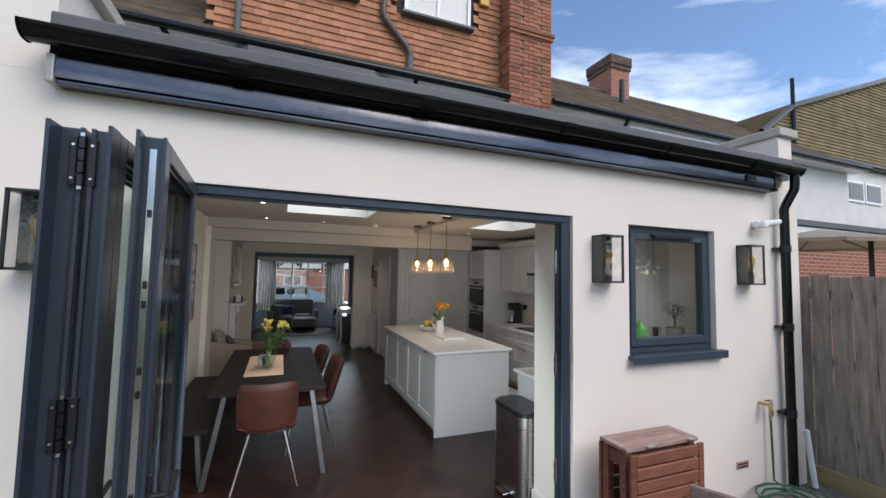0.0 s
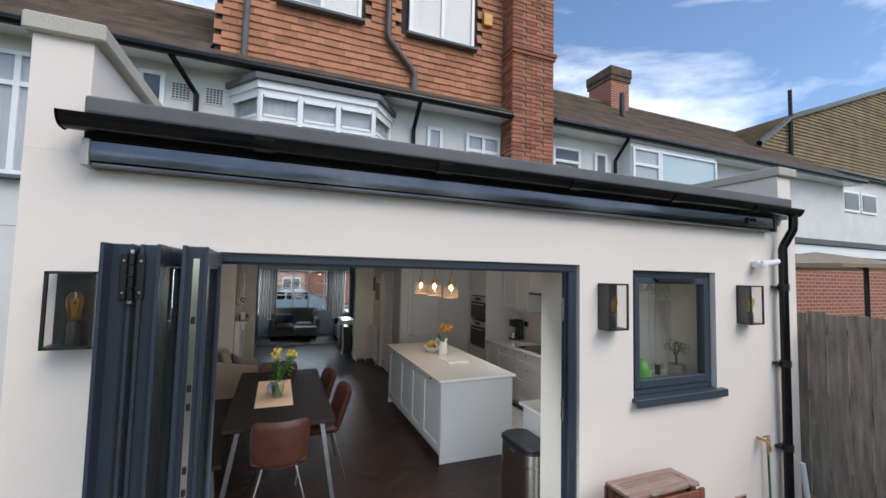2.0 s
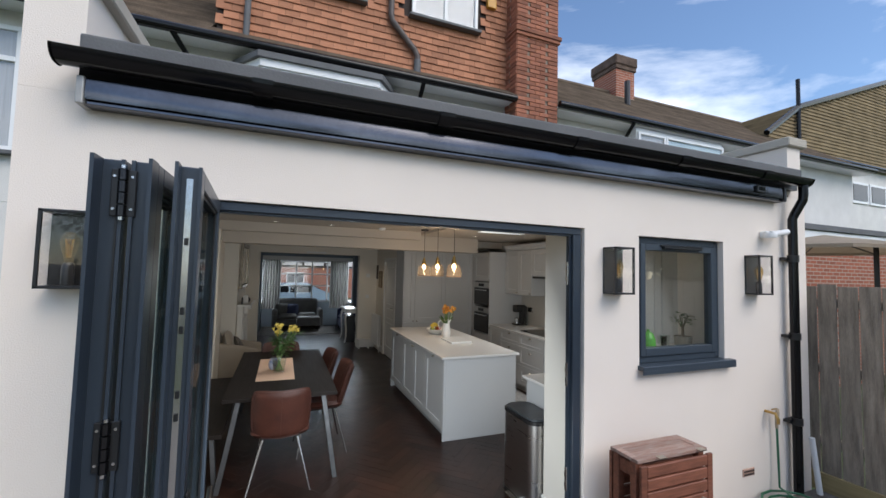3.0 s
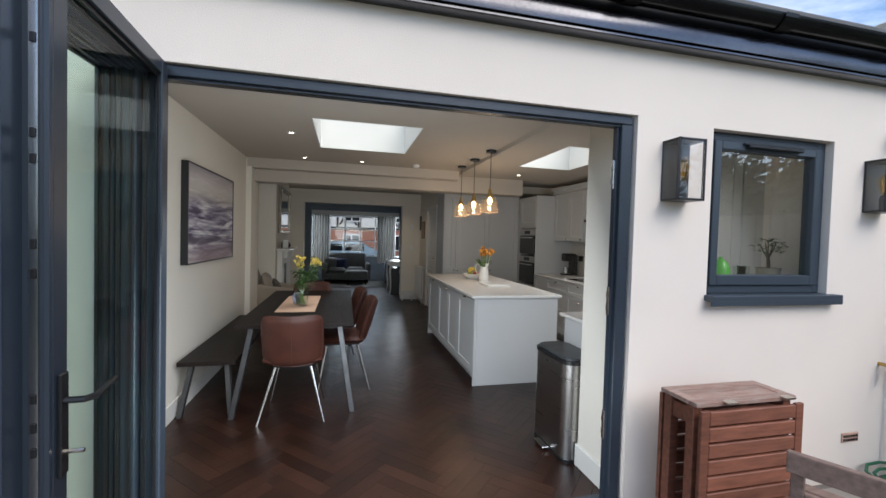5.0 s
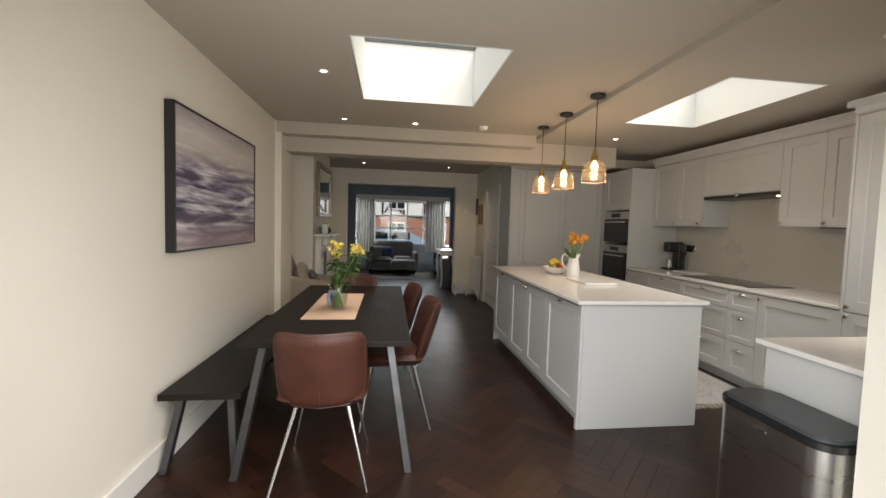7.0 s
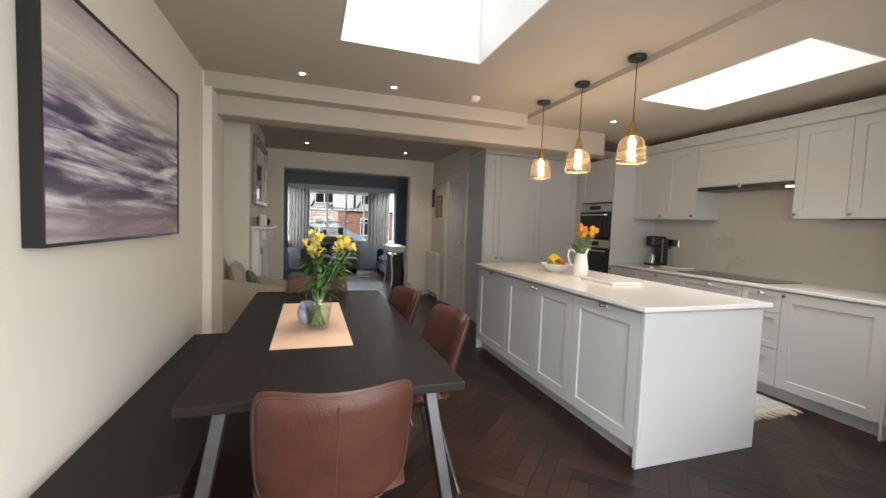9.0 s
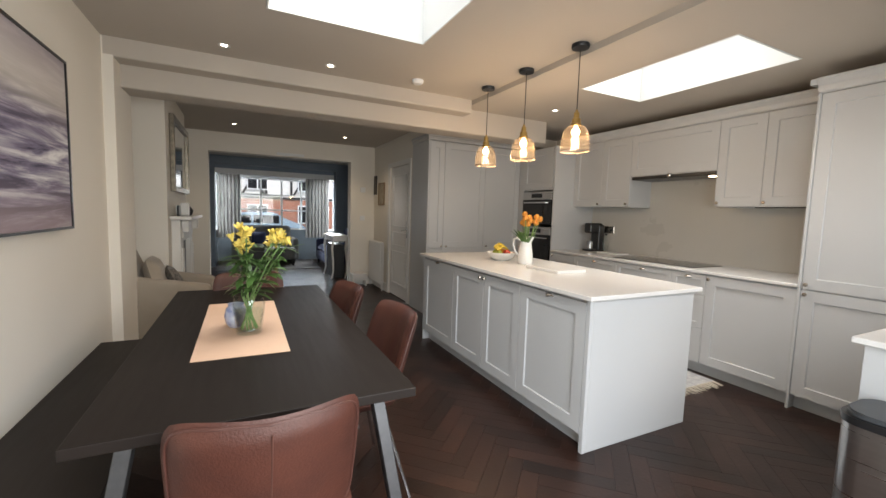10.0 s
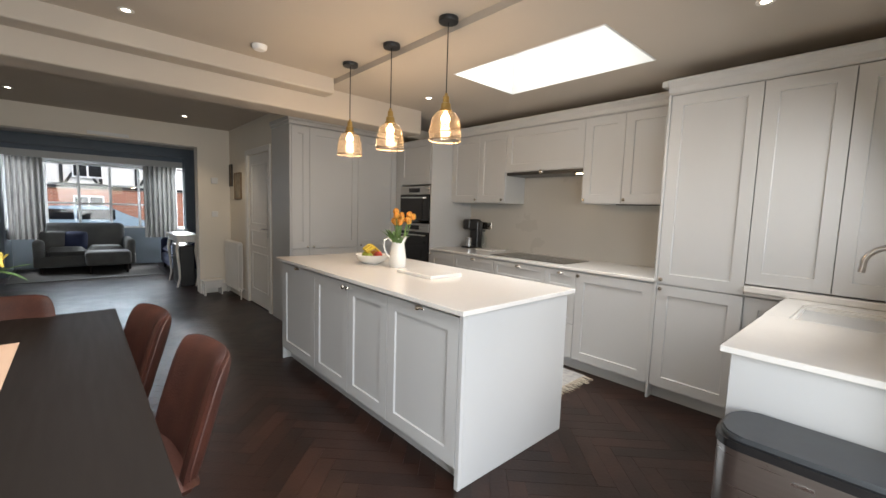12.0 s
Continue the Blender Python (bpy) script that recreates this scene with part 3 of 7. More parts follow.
LA = door_leaf("folding_door", (-0.318, 3.49), (-0.324, 2.75), "anthracite glazed folding door leaf, folded open", fins=(0.065, 0.012))
LB = door_leaf("folding_door", (-0.236, 3.47), (-0.240, 2.75), "anthracite glazed folding door leaf, folded open", fins=(0.012, 0.065))
LC = door_leaf("folding_door", (-0.164, 3.50), (-0.119, 2.75), "anthracite glazed door leaf with lever handle, folded open", lock=True, handle=True, fins=(0.065, 0.012))
HINGEBLACK = material("black_chrome_hinge", (0.05, 0.05, 0.055), 0.22, metal=0.9, vary=0.1, scale=20)
for z in (2.055, 1.30, 0.55):
    b = BM()
    box(b, -0.322, -0.299, 2.737, 2.749, z - 0.072, z + 0.072, 0.002)
    box(b, -0.283, -0.258, 2.737, 2.749, z - 0.072, z + 0.072, 0.002)
    h = part("hinge", b, BLACKALU, LA[0], "black hinge with dark chrome knuckles")
    for q in (-0.055, -0.018, 0.018, 0.055):
        part("knuckle", tube(BM(), [(-0.291, 2.733, z + q - 0.016), (-0.291, 2.733, z + q + 0.016)], 0.013, 10), HINGEBLACK, h, smooth=True)
    for q in (-0.079, 0.079):
        part("pin_cap", tube(BM(), [(-0.291, 2.733, z + q - 0.005), (-0.291, 2.733, z + q + 0.005)], 0.010, 10), STEEL, h, smooth=True)
    for q in (-0.05, 0.05):
        for x in (-0.313, -0.268):
            part("screw", tube(BM(), [(x, 2.739, z + q), (x, 2.734, z + q)], 0.0045, 6), STEEL, h)
# thin gasket and drip strips running down the outer stiles
for x, lf_ in ((-0.352, LA), (-0.305, LA), (-0.272, LB), (-0.222, LB)):
    part("edge_bead", one_box(x - 0.003, x + 0.003, 2.741, 2.7495, 0.03, 2.13), BLACKALU, lf_[0])

# ---- kitchen window ----
win = thing("window_1", (3.1, 3.6, 1.13), "anthracite aluminium kitchen window with sill", "window", kind="structure")
WX0, WX1, WZ0, WZ1 = 2.632, 3.558, 1.19, 2.143
for a in ((WX0, WX0 + 0.05, WZ0, WZ1), (WX1 - 0.05, WX1, WZ0, WZ1), (WX0 + 0.05, WX1 - 0.05, WZ0, WZ0 + 0.05), (WX0 + 0.05, WX1 - 0.05, WZ1 - 0.05, WZ1)):
    part("frame_bar", one_box(a[0], a[1], 3.545, 3.61, a[2], a[3], 0.004), ALU, win)
for a in ((WX0 + 0.05, WX0 + 0.10, WZ0 + 0.05, WZ1 - 0.05), (WX1 - 0.10, WX1 - 0.05, WZ0 + 0.05, WZ1 - 0.05), (WX0 + 0.10, WX1 - 0.10, WZ0 + 0.05, WZ0 + 0.11), (WX0 + 0.10, WX1 - 0.10, WZ1 - 0.10, WZ1 - 0.05)):
    part("sash_bar", one_box(a[0], a[1], 3.530, 3.60, a[2], a[3], 0.004), ALU, win)
pn = part("pane", one_box(WX0 + 0.10, WX1 - 0.10, 3.56, 3.566, WZ0 + 0.11, WZ1 - 0.10), WINGLASS, win)
pn.visible_shadow = False
part("trickle_vent", box(one_box(2.90, 3.32, 3.50, 3.532, WZ1 - 0.085, WZ1 - 0.068, 0.004), 2.88, 3.34, 3.515, 3.532, WZ1 - 0.068, WZ1 - 0.055, 0.003), BLACKALU, win)
part("sill", box(one_box(2.615, 3.62, 3.445, 3.56, 1.155, 1.188, 0.004), 2.615, 3.62, 3.445, 3.457, 1.128, 1.16, 0.003), ALU, win)
tagged(part("window_board", one_box(2.60, 3.60, 3.62, 4.0, 1.152, 1.230, 0.005), QUARTZ), "white window board inside the kitchen window", "sill", kind="structure")

# ---- kitchen ----
def shaker(bm, x0, x1, z0, z1, m, frame_w=0.075):
    """A framed door face in the xz plane, its face towards -y, thickness 22 mm."""
    g = 0.0022
    x0, x1, z0, z1 = x0 + g, x1 - g, z0 + g, z1 - g
    r = bmesh.ops.create_cube(bm, size=1)
    vs = r["verts"]
    for v in vs:
        v.co = Vector(((x0 + x1) / 2 + v.co.x * (x1 - x0), -0.011 + v.co.y * 0.022, (z0 + z1) / 2 + v.co.z * (z1 - z0)))
    face = min({f for v in vs for f in v.link_faces}, key=lambda f: f.calc_center_median().y)
    bmesh.ops.inset_individual(bm, faces=[face], thickness=frame_w, use_even_offset=True)
    bmesh.ops.inset_individual(bm, faces=[face], thickness=0.0035, use_even_offset=True)
    for v in face.verts:
        v.co.y += 0.010
    bmesh.ops.transform(bm, matrix=m, verts=bm.verts[:])
    return bm


def knob(x, z, m, parent):
    """A small round knob on a door face."""
    b = BM()
    lathe(b, [(0.0, 0.0), (0.006, 0.0), (0.006, 0.012), (0.013, 0.016), (0.015, 0.022), (0.012, 0.028), (0.0, 0.030)], seg=14)
    bmesh.ops.transform(b, matrix=m @ Matrix.Translation((x, -0.022, z)) @ Matrix.Rotation(radians(90), 4, "X"), verts=b.verts[:])
    return part("knob", b, NICKEL, parent, "satin nickel knob", smooth=True)


def cup(x, z, m, parent):
    """A half-round cup pull."""
    b = BM()
    n1, n2 = 10, 6
    rows = []
    for i in range(n1 + 1):
        a = math.pi * i / n1
        row = []
        for j in range(n2 + 1):
            e = math.pi / 2 * j / n2
            row.append(b.verts.new((x + 0.036 * math.cos(a) * (0.35 + 0.65 * math.cos(e)), -0.022 - 0.026 * math.sin(e) * math.sin(a) - 0.002, z + 0.022 * math.sin(a) * math.cos(e))))
        rows.append(row)
    for i in range(n1):
        for j in range(n2):
            b.faces.new((rows[i][j], rows[i + 1][j], rows[i + 1][j + 1], rows[i][j + 1]))
    bmesh.ops.remove_doubles(b, verts=b.verts[:], dist=0.0005)
    bmesh.ops.transform(b, matrix=m, verts=b.verts[:])
    return part("cup_pull", b, NICKEL, parent, "satin nickel cup pull", smooth=True)


def unit(name, x, y, z, facing, w, h, d, doors, label, pulls=(), knobs=(), kick=0.0, end=False, group="kitchen units", body_mat=None):
    """A cabinet; its front lower corner at (x, y, z), facing '-x' (running to -y) or '-y' (running to +x)."""
    m = Matrix.Translation((x, y, z)) @ (Matrix.Rotation(radians(-90), 4, "Z") if facing == "-x" else Matrix())
    t = thing(name, (x, y, z), label, "cabinet", group=group)
    b = box(BM(), 0, w, 0.001, d, kick, h, m=m)
    if kick:
        box(b, 0, w, 0.05, d, 0, kick, m=m)
    part("body", b, body_mat or CABINET, t)
    made = []
    for i, (x0, x1, z0, z1) in enumerate(doors):
        made.append(part("door" if z1 - z0 > 0.3 else "drawer_front", shaker(BM(), x0, x1, z0, z1, m, 0.075 if z1 - z0 > 0.3 else 0.045), CABINET, t))
    for i, px, pz in pulls:
        cup(px, pz, m, made[i])
    for i, px, pz in knobs:
        knob(px, pz, m, made[i])
    return t


# island: doors on the side towards the table
IX0, IX1, IY0, IY1 = 1.875, 2.765, 5.43, 7.66
units = [(7.643, 7.0, "cup"), (7.0, 6.49, "kr"), (6.49, 6.02, "kl"), (6.02, 5.422, "cup")]
for ya, yb, k in units:
    w = ya - yb
    unit("island_unit", IX0, ya, 0.0, "-x", w, 0.88, 0.86, [(0, w, 0.105, 0.865)], "pale grey island unit with shaker door", kick=0.10,
         pulls=[(0, w / 2, 0.845)] if k == "cup" else [], knobs=[(0, w - 0.03 if k == "kr" else 0.03, 0.835)] if k != "cup" else [], group="island units")
t = thing("island_end_panel", (2.3, 5.43, 0), "plain pale grey end panel of the island", "end panel")
part("panel", one_box(IX0 + 0.002, IX1, 5.395, 5.420, 0, 0.884, 0.002), CABINET, t)
part("corner_post", one_box(IX0 - 0.022, IX0, 5.393, 5.421, 0, 0.884, 0.002), CABINET, t)
tagged(part("island_end_panel", one_box(IX0 - 0.02, IX1, 7.645, 7.667, 0, 0.884, 0.002), CABINET), "plain pale grey end panel of the island", "end panel")
tagged(part("island_worktop", one_box(1.815, 2.79, 5.358, 7.70, 0.886, 0.912, 0.003), QUARTZ), "white quartz island worktop", "worktop")

# right-hand run
RX = 3.72
for ya, yb, doors, pulls, knobs in (
        (7.82, 7.40, "door", None, "kl"), (7.40, 6.80, None, "drawers", None), (6.80, 6.18, None, "drawers", None), (6.18, 5.87, None, "drawers", None), (5.87, 5.235, "door", None, "kl")):
    w = ya - yb
    if pulls == "drawers":
        ds = [(0, w, 0.70, 0.875), (0, w, 0.41, 0.70), (0, w, 0.105, 0.41)]
        unit("base_unit", RX, ya, 0, "-x", w, 0.88, 0.62, ds, "pale grey base unit with three drawers", pulls=[(0, w / 2, 0.84), (1, w / 2, 0.62), (2, w / 2, 0.33)], kick=0.10)
    else:
        unit("base_unit", RX, ya, 0, "-x", w, 0.88, 0.62, [(0, w, 0.105, 0.875)], "pale grey base unit with shaker door", knobs=[(0, 0.03, 0.845)], kick=0.10)
tagged(part("worktop", one_box(3.685, XR - 0.016, 5.235, 7.82, 0.886, 0.91, 0.003), QUARTZ), "white quartz kitchen worktop", "worktop")
tagged(part("splashback", one_box(XR - 0.015, XR, 5.24, 7.82, 0.91, 1.80), SPLASH), "pale smooth splashback", "splashback", kind="structure")
UX, UT = 4.05, 2.25
unit("wall_unit", UX, 7.82, 1.47, "-x", 0.85, UT - 1.47, XR - UX - 0.002, [(0, 0.45, 0.005, UT - 1.475), (0.45, 0.85, 0.005, UT - 1.475)], "pale grey wall unit with two shaker doors", knobs=[(0, 0.42, 0.035), (1, 0.82, 0.035)], group="wall units")
unit("hood_unit", UX, 6.97, 1.80, "-x", 0.92, UT - 1.80, XR - UX - 0.002, [(0, 0.92, 0.005, UT - 1.805)], "pale grey bridging unit over the hob", knobs=[], group="wall units")
unit("wall_unit", UX, 6.05, 1.47, "-x", 0.80, UT - 1.47, XR - UX - 0.002, [(0, 0.37, 0.005, UT - 1.475), (0.37, 0.80, 0.005, UT - 1.475)], "pale grey wall unit with two shaker doors", knobs=[(0, 0.03, 0.035), (1, 0.40, 0.035)], group="wall units")
t = thing("cooker_hood", (4.2, 6.5, 1.77), "slim steel cooker hood under the bridging unit", "cooker hood")
part("canopy", one_box(4.04, 4.38, 6.06, 6.96, 1.765, 1.798, 0.003), material("dark_steel", (0.10, 0.097, 0.092), 0.35, metal=0.8, vary=0.1, scale=6), t)
part("lamp_lens", one_box(4.13, 4.18, 6.13, 6.18, 1.760, 1.7655), BULB, t)
b = lathe(BM(), [(0, 0), (0.02, 0), (0.022, 0.012), (0.012, 0.022), (0, 0.024)], seg=14)
bmesh.ops.transform(b, matrix=Matrix.Translation((4.04, 6.52, 1.79)) @ Matrix.Rotation(radians(-90), 4, "Y"), verts=b.verts[:])
part("knob", b, NICKEL, t, smooth=True)
part("light_strip", one_box(4.09, 4.16, 5.35, 5.75, 1.462, 1.4695, 0.002), BLACKALU, tagged(thing("under_cupboard_light", (4.12, 5.5, 1.462), "flat dark light bar under the wall unit", "light")))
# cornice along wall and tall units
def cornice(bm, pts_front, z, back, steps=((0.0, 0.0), (0.012, 0.012), (0.018, 0.045), (0.045, 0.075), (0.052, 0.082), (0.052, 0.095))):
    """A stepped moulding in front of a straight run along y at x = pts_front[0]."""
    x, y0, y1 = pts_front
    prof_ = [(x - dx, z + dz) for dx, dz in steps] + [(back, z + 0.095), (back, z)]
    A_ = [bm.verts.new((px, y0, pz)) for px, pz in prof_]
    C_ = [bm.verts.new((px, y1, pz)) for px, pz in prof_]
    for k_ in range(len(prof_)):
        q_ = (k_ + 1) % len(prof_)
        bm.faces.new((A_[k_], A_[q_], C_[q_], C_[k_]))
    bm.faces.new(A_[::-1])
    bm.faces.new(C_)


b = BM()
cornice(b, (UX - 0.012, 5.236, 7.84), UT + 0.001, XR - 0.002)
tagged(part("cornice", b, CABINET), "pale grey cornice on the wall units", "cornice")
b = BM()
cornice(b, (3.70, IY + 0.014, 5.235), 2.229, XR - 0.002)
part("return", box(BM(), 3.66, 4.0, 5.236, 5.275, 2.285, 2.325, 0.004), CABINET, tagged(part("cornice", b, CABINET), "pale grey cornice on the tall units", "cornice"))
TZ = 2.228
w = 5.215 - 4.69
unit("fridge_housing", RX, 5.215, 0, "-x", w, TZ, 0.66, [(0, w, 0.105, 0.875), (0, w, 0.88, TZ - 0.003)], "tall pale grey fridge housing with two shaker doors", knobs=[(0, 0.03, 0.845), (1, 0.03, 0.915)], kick=0.10, group="tall units")
tagged(part("tall_end_panel", one_box(RX - 0.03, XR - 0.002, 5.216, 5.234, 0, TZ, 0.002), CABINET), "pale grey tall end panel", "end panel")
unit("dresser_unit", RX, 4.688, 0.955, "-x", 0.40, TZ - 0.955, 0.66, [(0, 0.40, 0.003, TZ - 0.96)], "tall pale grey counter-top cupboard", group="tall units")
unit("dresser_unit", RX, 4.287, 0.955, "-x", 0.35, TZ - 0.955, 0.66, [(0, 0.35, 0.003, TZ - 0.96)], "tall pale grey counter-top cupboard", group="tall units")
unit("base_unit", RX + 0.02, 4.688, 0, "-x", 0.20, 0.88, 0.6, [(0, 0.20, 0.105, 0.875)], "narrow pale grey corner base unit", kick=0.10)
# peninsula under the window
b = box(BM(), 2.301, RX, IY + 0.014, 4.44, 0.10, 0.884)
box(b, 2.315, RX, IY + 0.014, 4.40, 0, 0.10)
t = thing("sink_unit", (2.9, 4.2, 0), "pale grey sink base unit with plain end panel", "cabinet", group="kitchen units")
part("body", b, CABINET, t)
part("end_panel", one_box(2.288, 2.300, IY + 0.014, 4.445, 0, 0.885, 0.002), CABINET, t)
t = thing("sink_worktop", (2.9, 4.2, 0.886), "white quartz worktop round the sink", "worktop")
part("slab", one_box(2.258, 3.02, IY + 0.014, 4.475, 0.886, 0.91, 0.003), QUARTZ, t)
part("slab", one_box(3.02, 3.50, IY + 0.014, 4.02, 0.886, 0.91), QUARTZ, t)
part("slab", one_box(3.02, 3.50, 4.38, 4.475, 0.886, 0.91), QUARTZ, t)
part("slab", one_box(3.50, XR - 0.002, IY + 0.014, 4.475, 0.886, 0.91), QUARTZ, t)
part("slab", one_box(3.69, XR - 0.002, 4.475, 4.687, 0.886, 0.91), QUARTZ, t)
part("upstand", one_box(3.66, 3.715, 3.95, 4.687, 0.911, 0.95, 0.003), QUARTZ, t)
b = BM()
box(b, 3.03, 3.49, 4.03, 4.37, 0.70, 0.712)
for a in ((3.022, 3.034, 4.022, 4.378), (3.486, 3.498, 4.022, 4.378), (3.034, 3.486, 4.022, 4.034), (3.034, 3.486, 4.366, 4.378)):
    box(b, *a, 0.70, 0.9)
t = thing("sink", (2.96, 4.2, 0.70), "white undermounted kitchen sink", "sink")
part("bowl", b, PORCELAIN, t)
t = thing("kitchen_tap", (3.12, 3.99, 0.91), "chrome swan-neck kitchen tap", "tap")
part("body", lathe(BM(), [(0.0, 0), (0.026, 0), (0.026, 0.01), (0.018, 0.02), (0.016, 0.1), (0.0, 0.1)], (3.12, 3.985, 0.91), 16), STEEL, t, smooth=True)
part("spout", tube(BM(), [(3.12, 3.985, 1.0), (3.12, 3.985, 1.18)] + [(3.12, 3.985 + 0.09 - 0.09 * math.cos(a), 1.18 + 0.09 * math.sin(a)) for a in (math.pi * k / 10 for k in range(1, 10))] + [(3.12, 4.165, 1.15)], 0.013, 12), STEEL, t, smooth=True)
part("lever", tube(BM(), [(3.135, 3.985, 0.98), (3.20, 3.985, 1.03)], 0.006, 8), STEEL, t)

# oven tower and tall units at the back
t = thing("oven_housing", (RX, 8.14, 0), "tall pale grey housing with two built-in black ovens", "oven")
part("lower_body", one_box(RX, XR - 0.002, 7.845, 8.585, 0, 0.70), CABINET, t)
part("upper_body", one_box(RX, XR - 0.002, 7.845, 8.585, 1.68, TZ), CABINET, t)
part("side_panel", one_box(RX - 0.02, XR - 0.002, 7.822, 7.843, 0, TZ, 0.002), CABINET, t)
part("upper_door", shaker(BM(), 0.0, 0.60, 1.70, TZ - 0.01, Matrix.Translation((RX, 8.46, 0)) @ Matrix.Rotation(radians(-90), 4, "Z")), CABINET, t)
part("lower_door", shaker(BM(), 0.0, 0.60, 0.10, 0.70, Matrix.Translation((RX, 8.46, 0)) @ Matrix.Rotation(radians(-90), 4, "Z")), CABINET, t)
part("filler", one_box(RX, RX + 0.3, 8.462, 8.585, 0.70, 1.68), CABINET, t)
for z0, z1 in ((1.23, 1.665), (0.72, 1.20)):
    o = part("oven_body", one_box(RX - 0.002, RX + 0.4, 7.86, 8.455, z0, z1, 0.003), BLACKALU, t, "black built-in oven")
    part("oven_door", one_box(RX - 0.022, RX - 0.003, 7.865, 8.45, z0 + 0.005, z1 - 0.115, 0.003), BLACKGLASS, o)
    part("control_panel", one_box(RX - 0.018, RX - 0.003, 7.865, 8.45, z1 - 0.11, z1 - 0.005, 0.003), BRUSHED, o, "brushed steel control panel")
    part("display", one_box(RX - 0.020, RX - 0.0175, 8.05, 8.27, z1 - 0.085, z1 - 0.03), BLACKGLASS, o)
    part("oven_handle", tube(BM(), [(RX - 0.022, 7.92, z1 - 0.15), (RX - 0.055, 7.93, z1 - 0.15), (RX - 0.055, 8.385, z1 - 0.15), (RX - 0.022, 8.395, z1 - 0.15)], 0.009, 8), STEEL, o)
TY = 8.60
unit("larder_unit", 2.305, TY, 0, "-y", 0.21, 2.26, 0.53, [(0.0, 0.21, 0.88, 2.25), (0.0, 0.21, 0.105, 0.875)], "narrow tall pale grey larder unit", kick=0.10, group="tall units", knobs=[(0, 0.18, 0.90)])
unit("larder_unit", 2.516, TY, 0, "-y", 0.62, 2.26, 0.53, [(0.0, 0.62, 0.88, 2.25), (0.0, 0.62, 0.105, 0.875)], "tall pale grey larder unit", kick=0.10, group="tall units", knobs=[(0, 0.04, 0.90)])
unit("larder_unit", 3.137, TY, 0, "-y", 0.58, 2.26, 0.53, [(0.0, 0.58, 0.88, 2.25), (0.0, 0.58, 0.105, 0.875)], "tall pale grey larder unit", kick=0.10, group="tall units", knobs=[(0, 0.04, 0.90)])
tagged(part("tall_end_panel", one_box(2.284, 2.304, TY - 0.02, 9.128, 0, 2.26, 0.002), CABINET), "pale grey tall end panel", "end panel")
b = box(BM(), 2.27, 3.72, TY - 0.04, 9.12, 2.262, 2.30, 0.004)
box(b, 2.255, 3.74, TY - 0.06, 9.12, 2.30, 2.34, 0.006)
tagged(part("cornice", b, CABINET), "pale grey cornice on the larder units", "cornice")
tagged(part("bulkhead", one_box(2.30, XR, 8.62, 9.16, 2.345, CL), WALL), "painted bulkhead above the larder units", "bulkhead", kind="structure")

HOBPRINT = material("hob_print", (0.12, 0.12, 0.12), 0.3)
# hob, plugs, small things on the worktop
t = thing("hob", (4.0, 6.5, 0.91), "black glass induction hob set in the worktop", "hob")
part("glass_top", one_box(3.80, 4.25, 6.05, 6.94, 0.9105, 0.916, 0.002), BLACKGLASS, t)
for yy, xx, r in ((6.25, 3.92, 0.08), (6.25, 4.12, 0.09), (6.7, 3.92, 0.1), (6.7, 4.12, 0.07)):
    part("zone_ring", lathe(BM(), [(r, 0.0), (r + 0.004, 0.0), (r + 0.004, 0.0006), (r, 0.0006)], (xx, yy, 0.916), 28), HOBPRINT, t)
for yy, zz in ((7.52, 1.19), (5.36, 1.16)):
    t = thing("wall_socket", (XR - 0.02, yy, zz), "brushed metal double wall socket", "socket", group="sockets")
    part("plate", one_box(XR - 0.024, XR - 0.0155, yy - 0.075, yy + 0.075, zz - 0.045, zz + 0.045, 0.003), NICKEL if yy > 6 else PVCWHITE, t)
    for q in (-0.035, 0.035):
        part("socket_face", one_box(XR - 0.027, XR - 0.0238, yy + q - 0.012, yy + q + 0.012, zz - 0.02, zz + 0.01), BLACKALU, t)
t = thing("coffee_machine", (4.22, 7.62, 0.91), "black coffee machine with steel cup stand", "coffee machine")
part("column", one_box(4.24, 4.34, 7.55, 7.69, 0.912, 1.25, 0.02, 3), BLACKPVC, t)
part("head", one_box(4.10, 4.32, 7.56, 7.68, 1.14, 1.27, 0.025, 3), BLACKPVC, t)
part("base", one_box(4.10, 4.34, 7.55, 7.69, 0.911, 0.935, 0.006), BLACKPVC, t)
part("cup", lathe(BM(), [(0, 0), (0.04, 0), (0.043, 0.10), (0.040, 0.10), (0.038, 0.006), (0, 0.006)], (4.16, 7.62, 0.936), 18), STEEL, t, "steel cup", smooth=True)
t = thing("bottle", (4.25, 7.46, 0.91), "clear glass bottle with dark cap", "bottle")
part("glass", lathe(BM(), [(0, 0), (0.035, 0), (0.036, 0.13), (0.015, 0.18), (0.014, 0.22)], (4.25, 7.45, 0.911), 16), VASEGLASS, t, smooth=True)
part("cap", lathe(BM(), [(0.016, 0.21), (0.016, 0.235), (0, 0.235)], (4.25, 7.45, 0.911), 12), BLACKPVC, t)
tagged(part("chopping_board", one_box(4.05, 4.28, 7.12, 7.40, 0.911, 0.925, 0.004), PORCELAIN), "small white board on the worktop", "board")
t = thing("glass_jar", (4.20, 5.36, 0.91), "small glass jar on the worktop", "jar")
part("jar", lathe(BM(), [(0, 0), (0.045, 0), (0.048, 0.05), (0.04, 0.07), (0.04, 0.09)], (4.20, 5.38, 0.911), 18), VASEGLASS, t, smooth=True)
part("lid", lathe(BM(), [(0.042, 0.09), (0.042, 0.105), (0, 0.105)], (4.20, 5.38, 0.911), 18), STEEL, t, smooth=True)

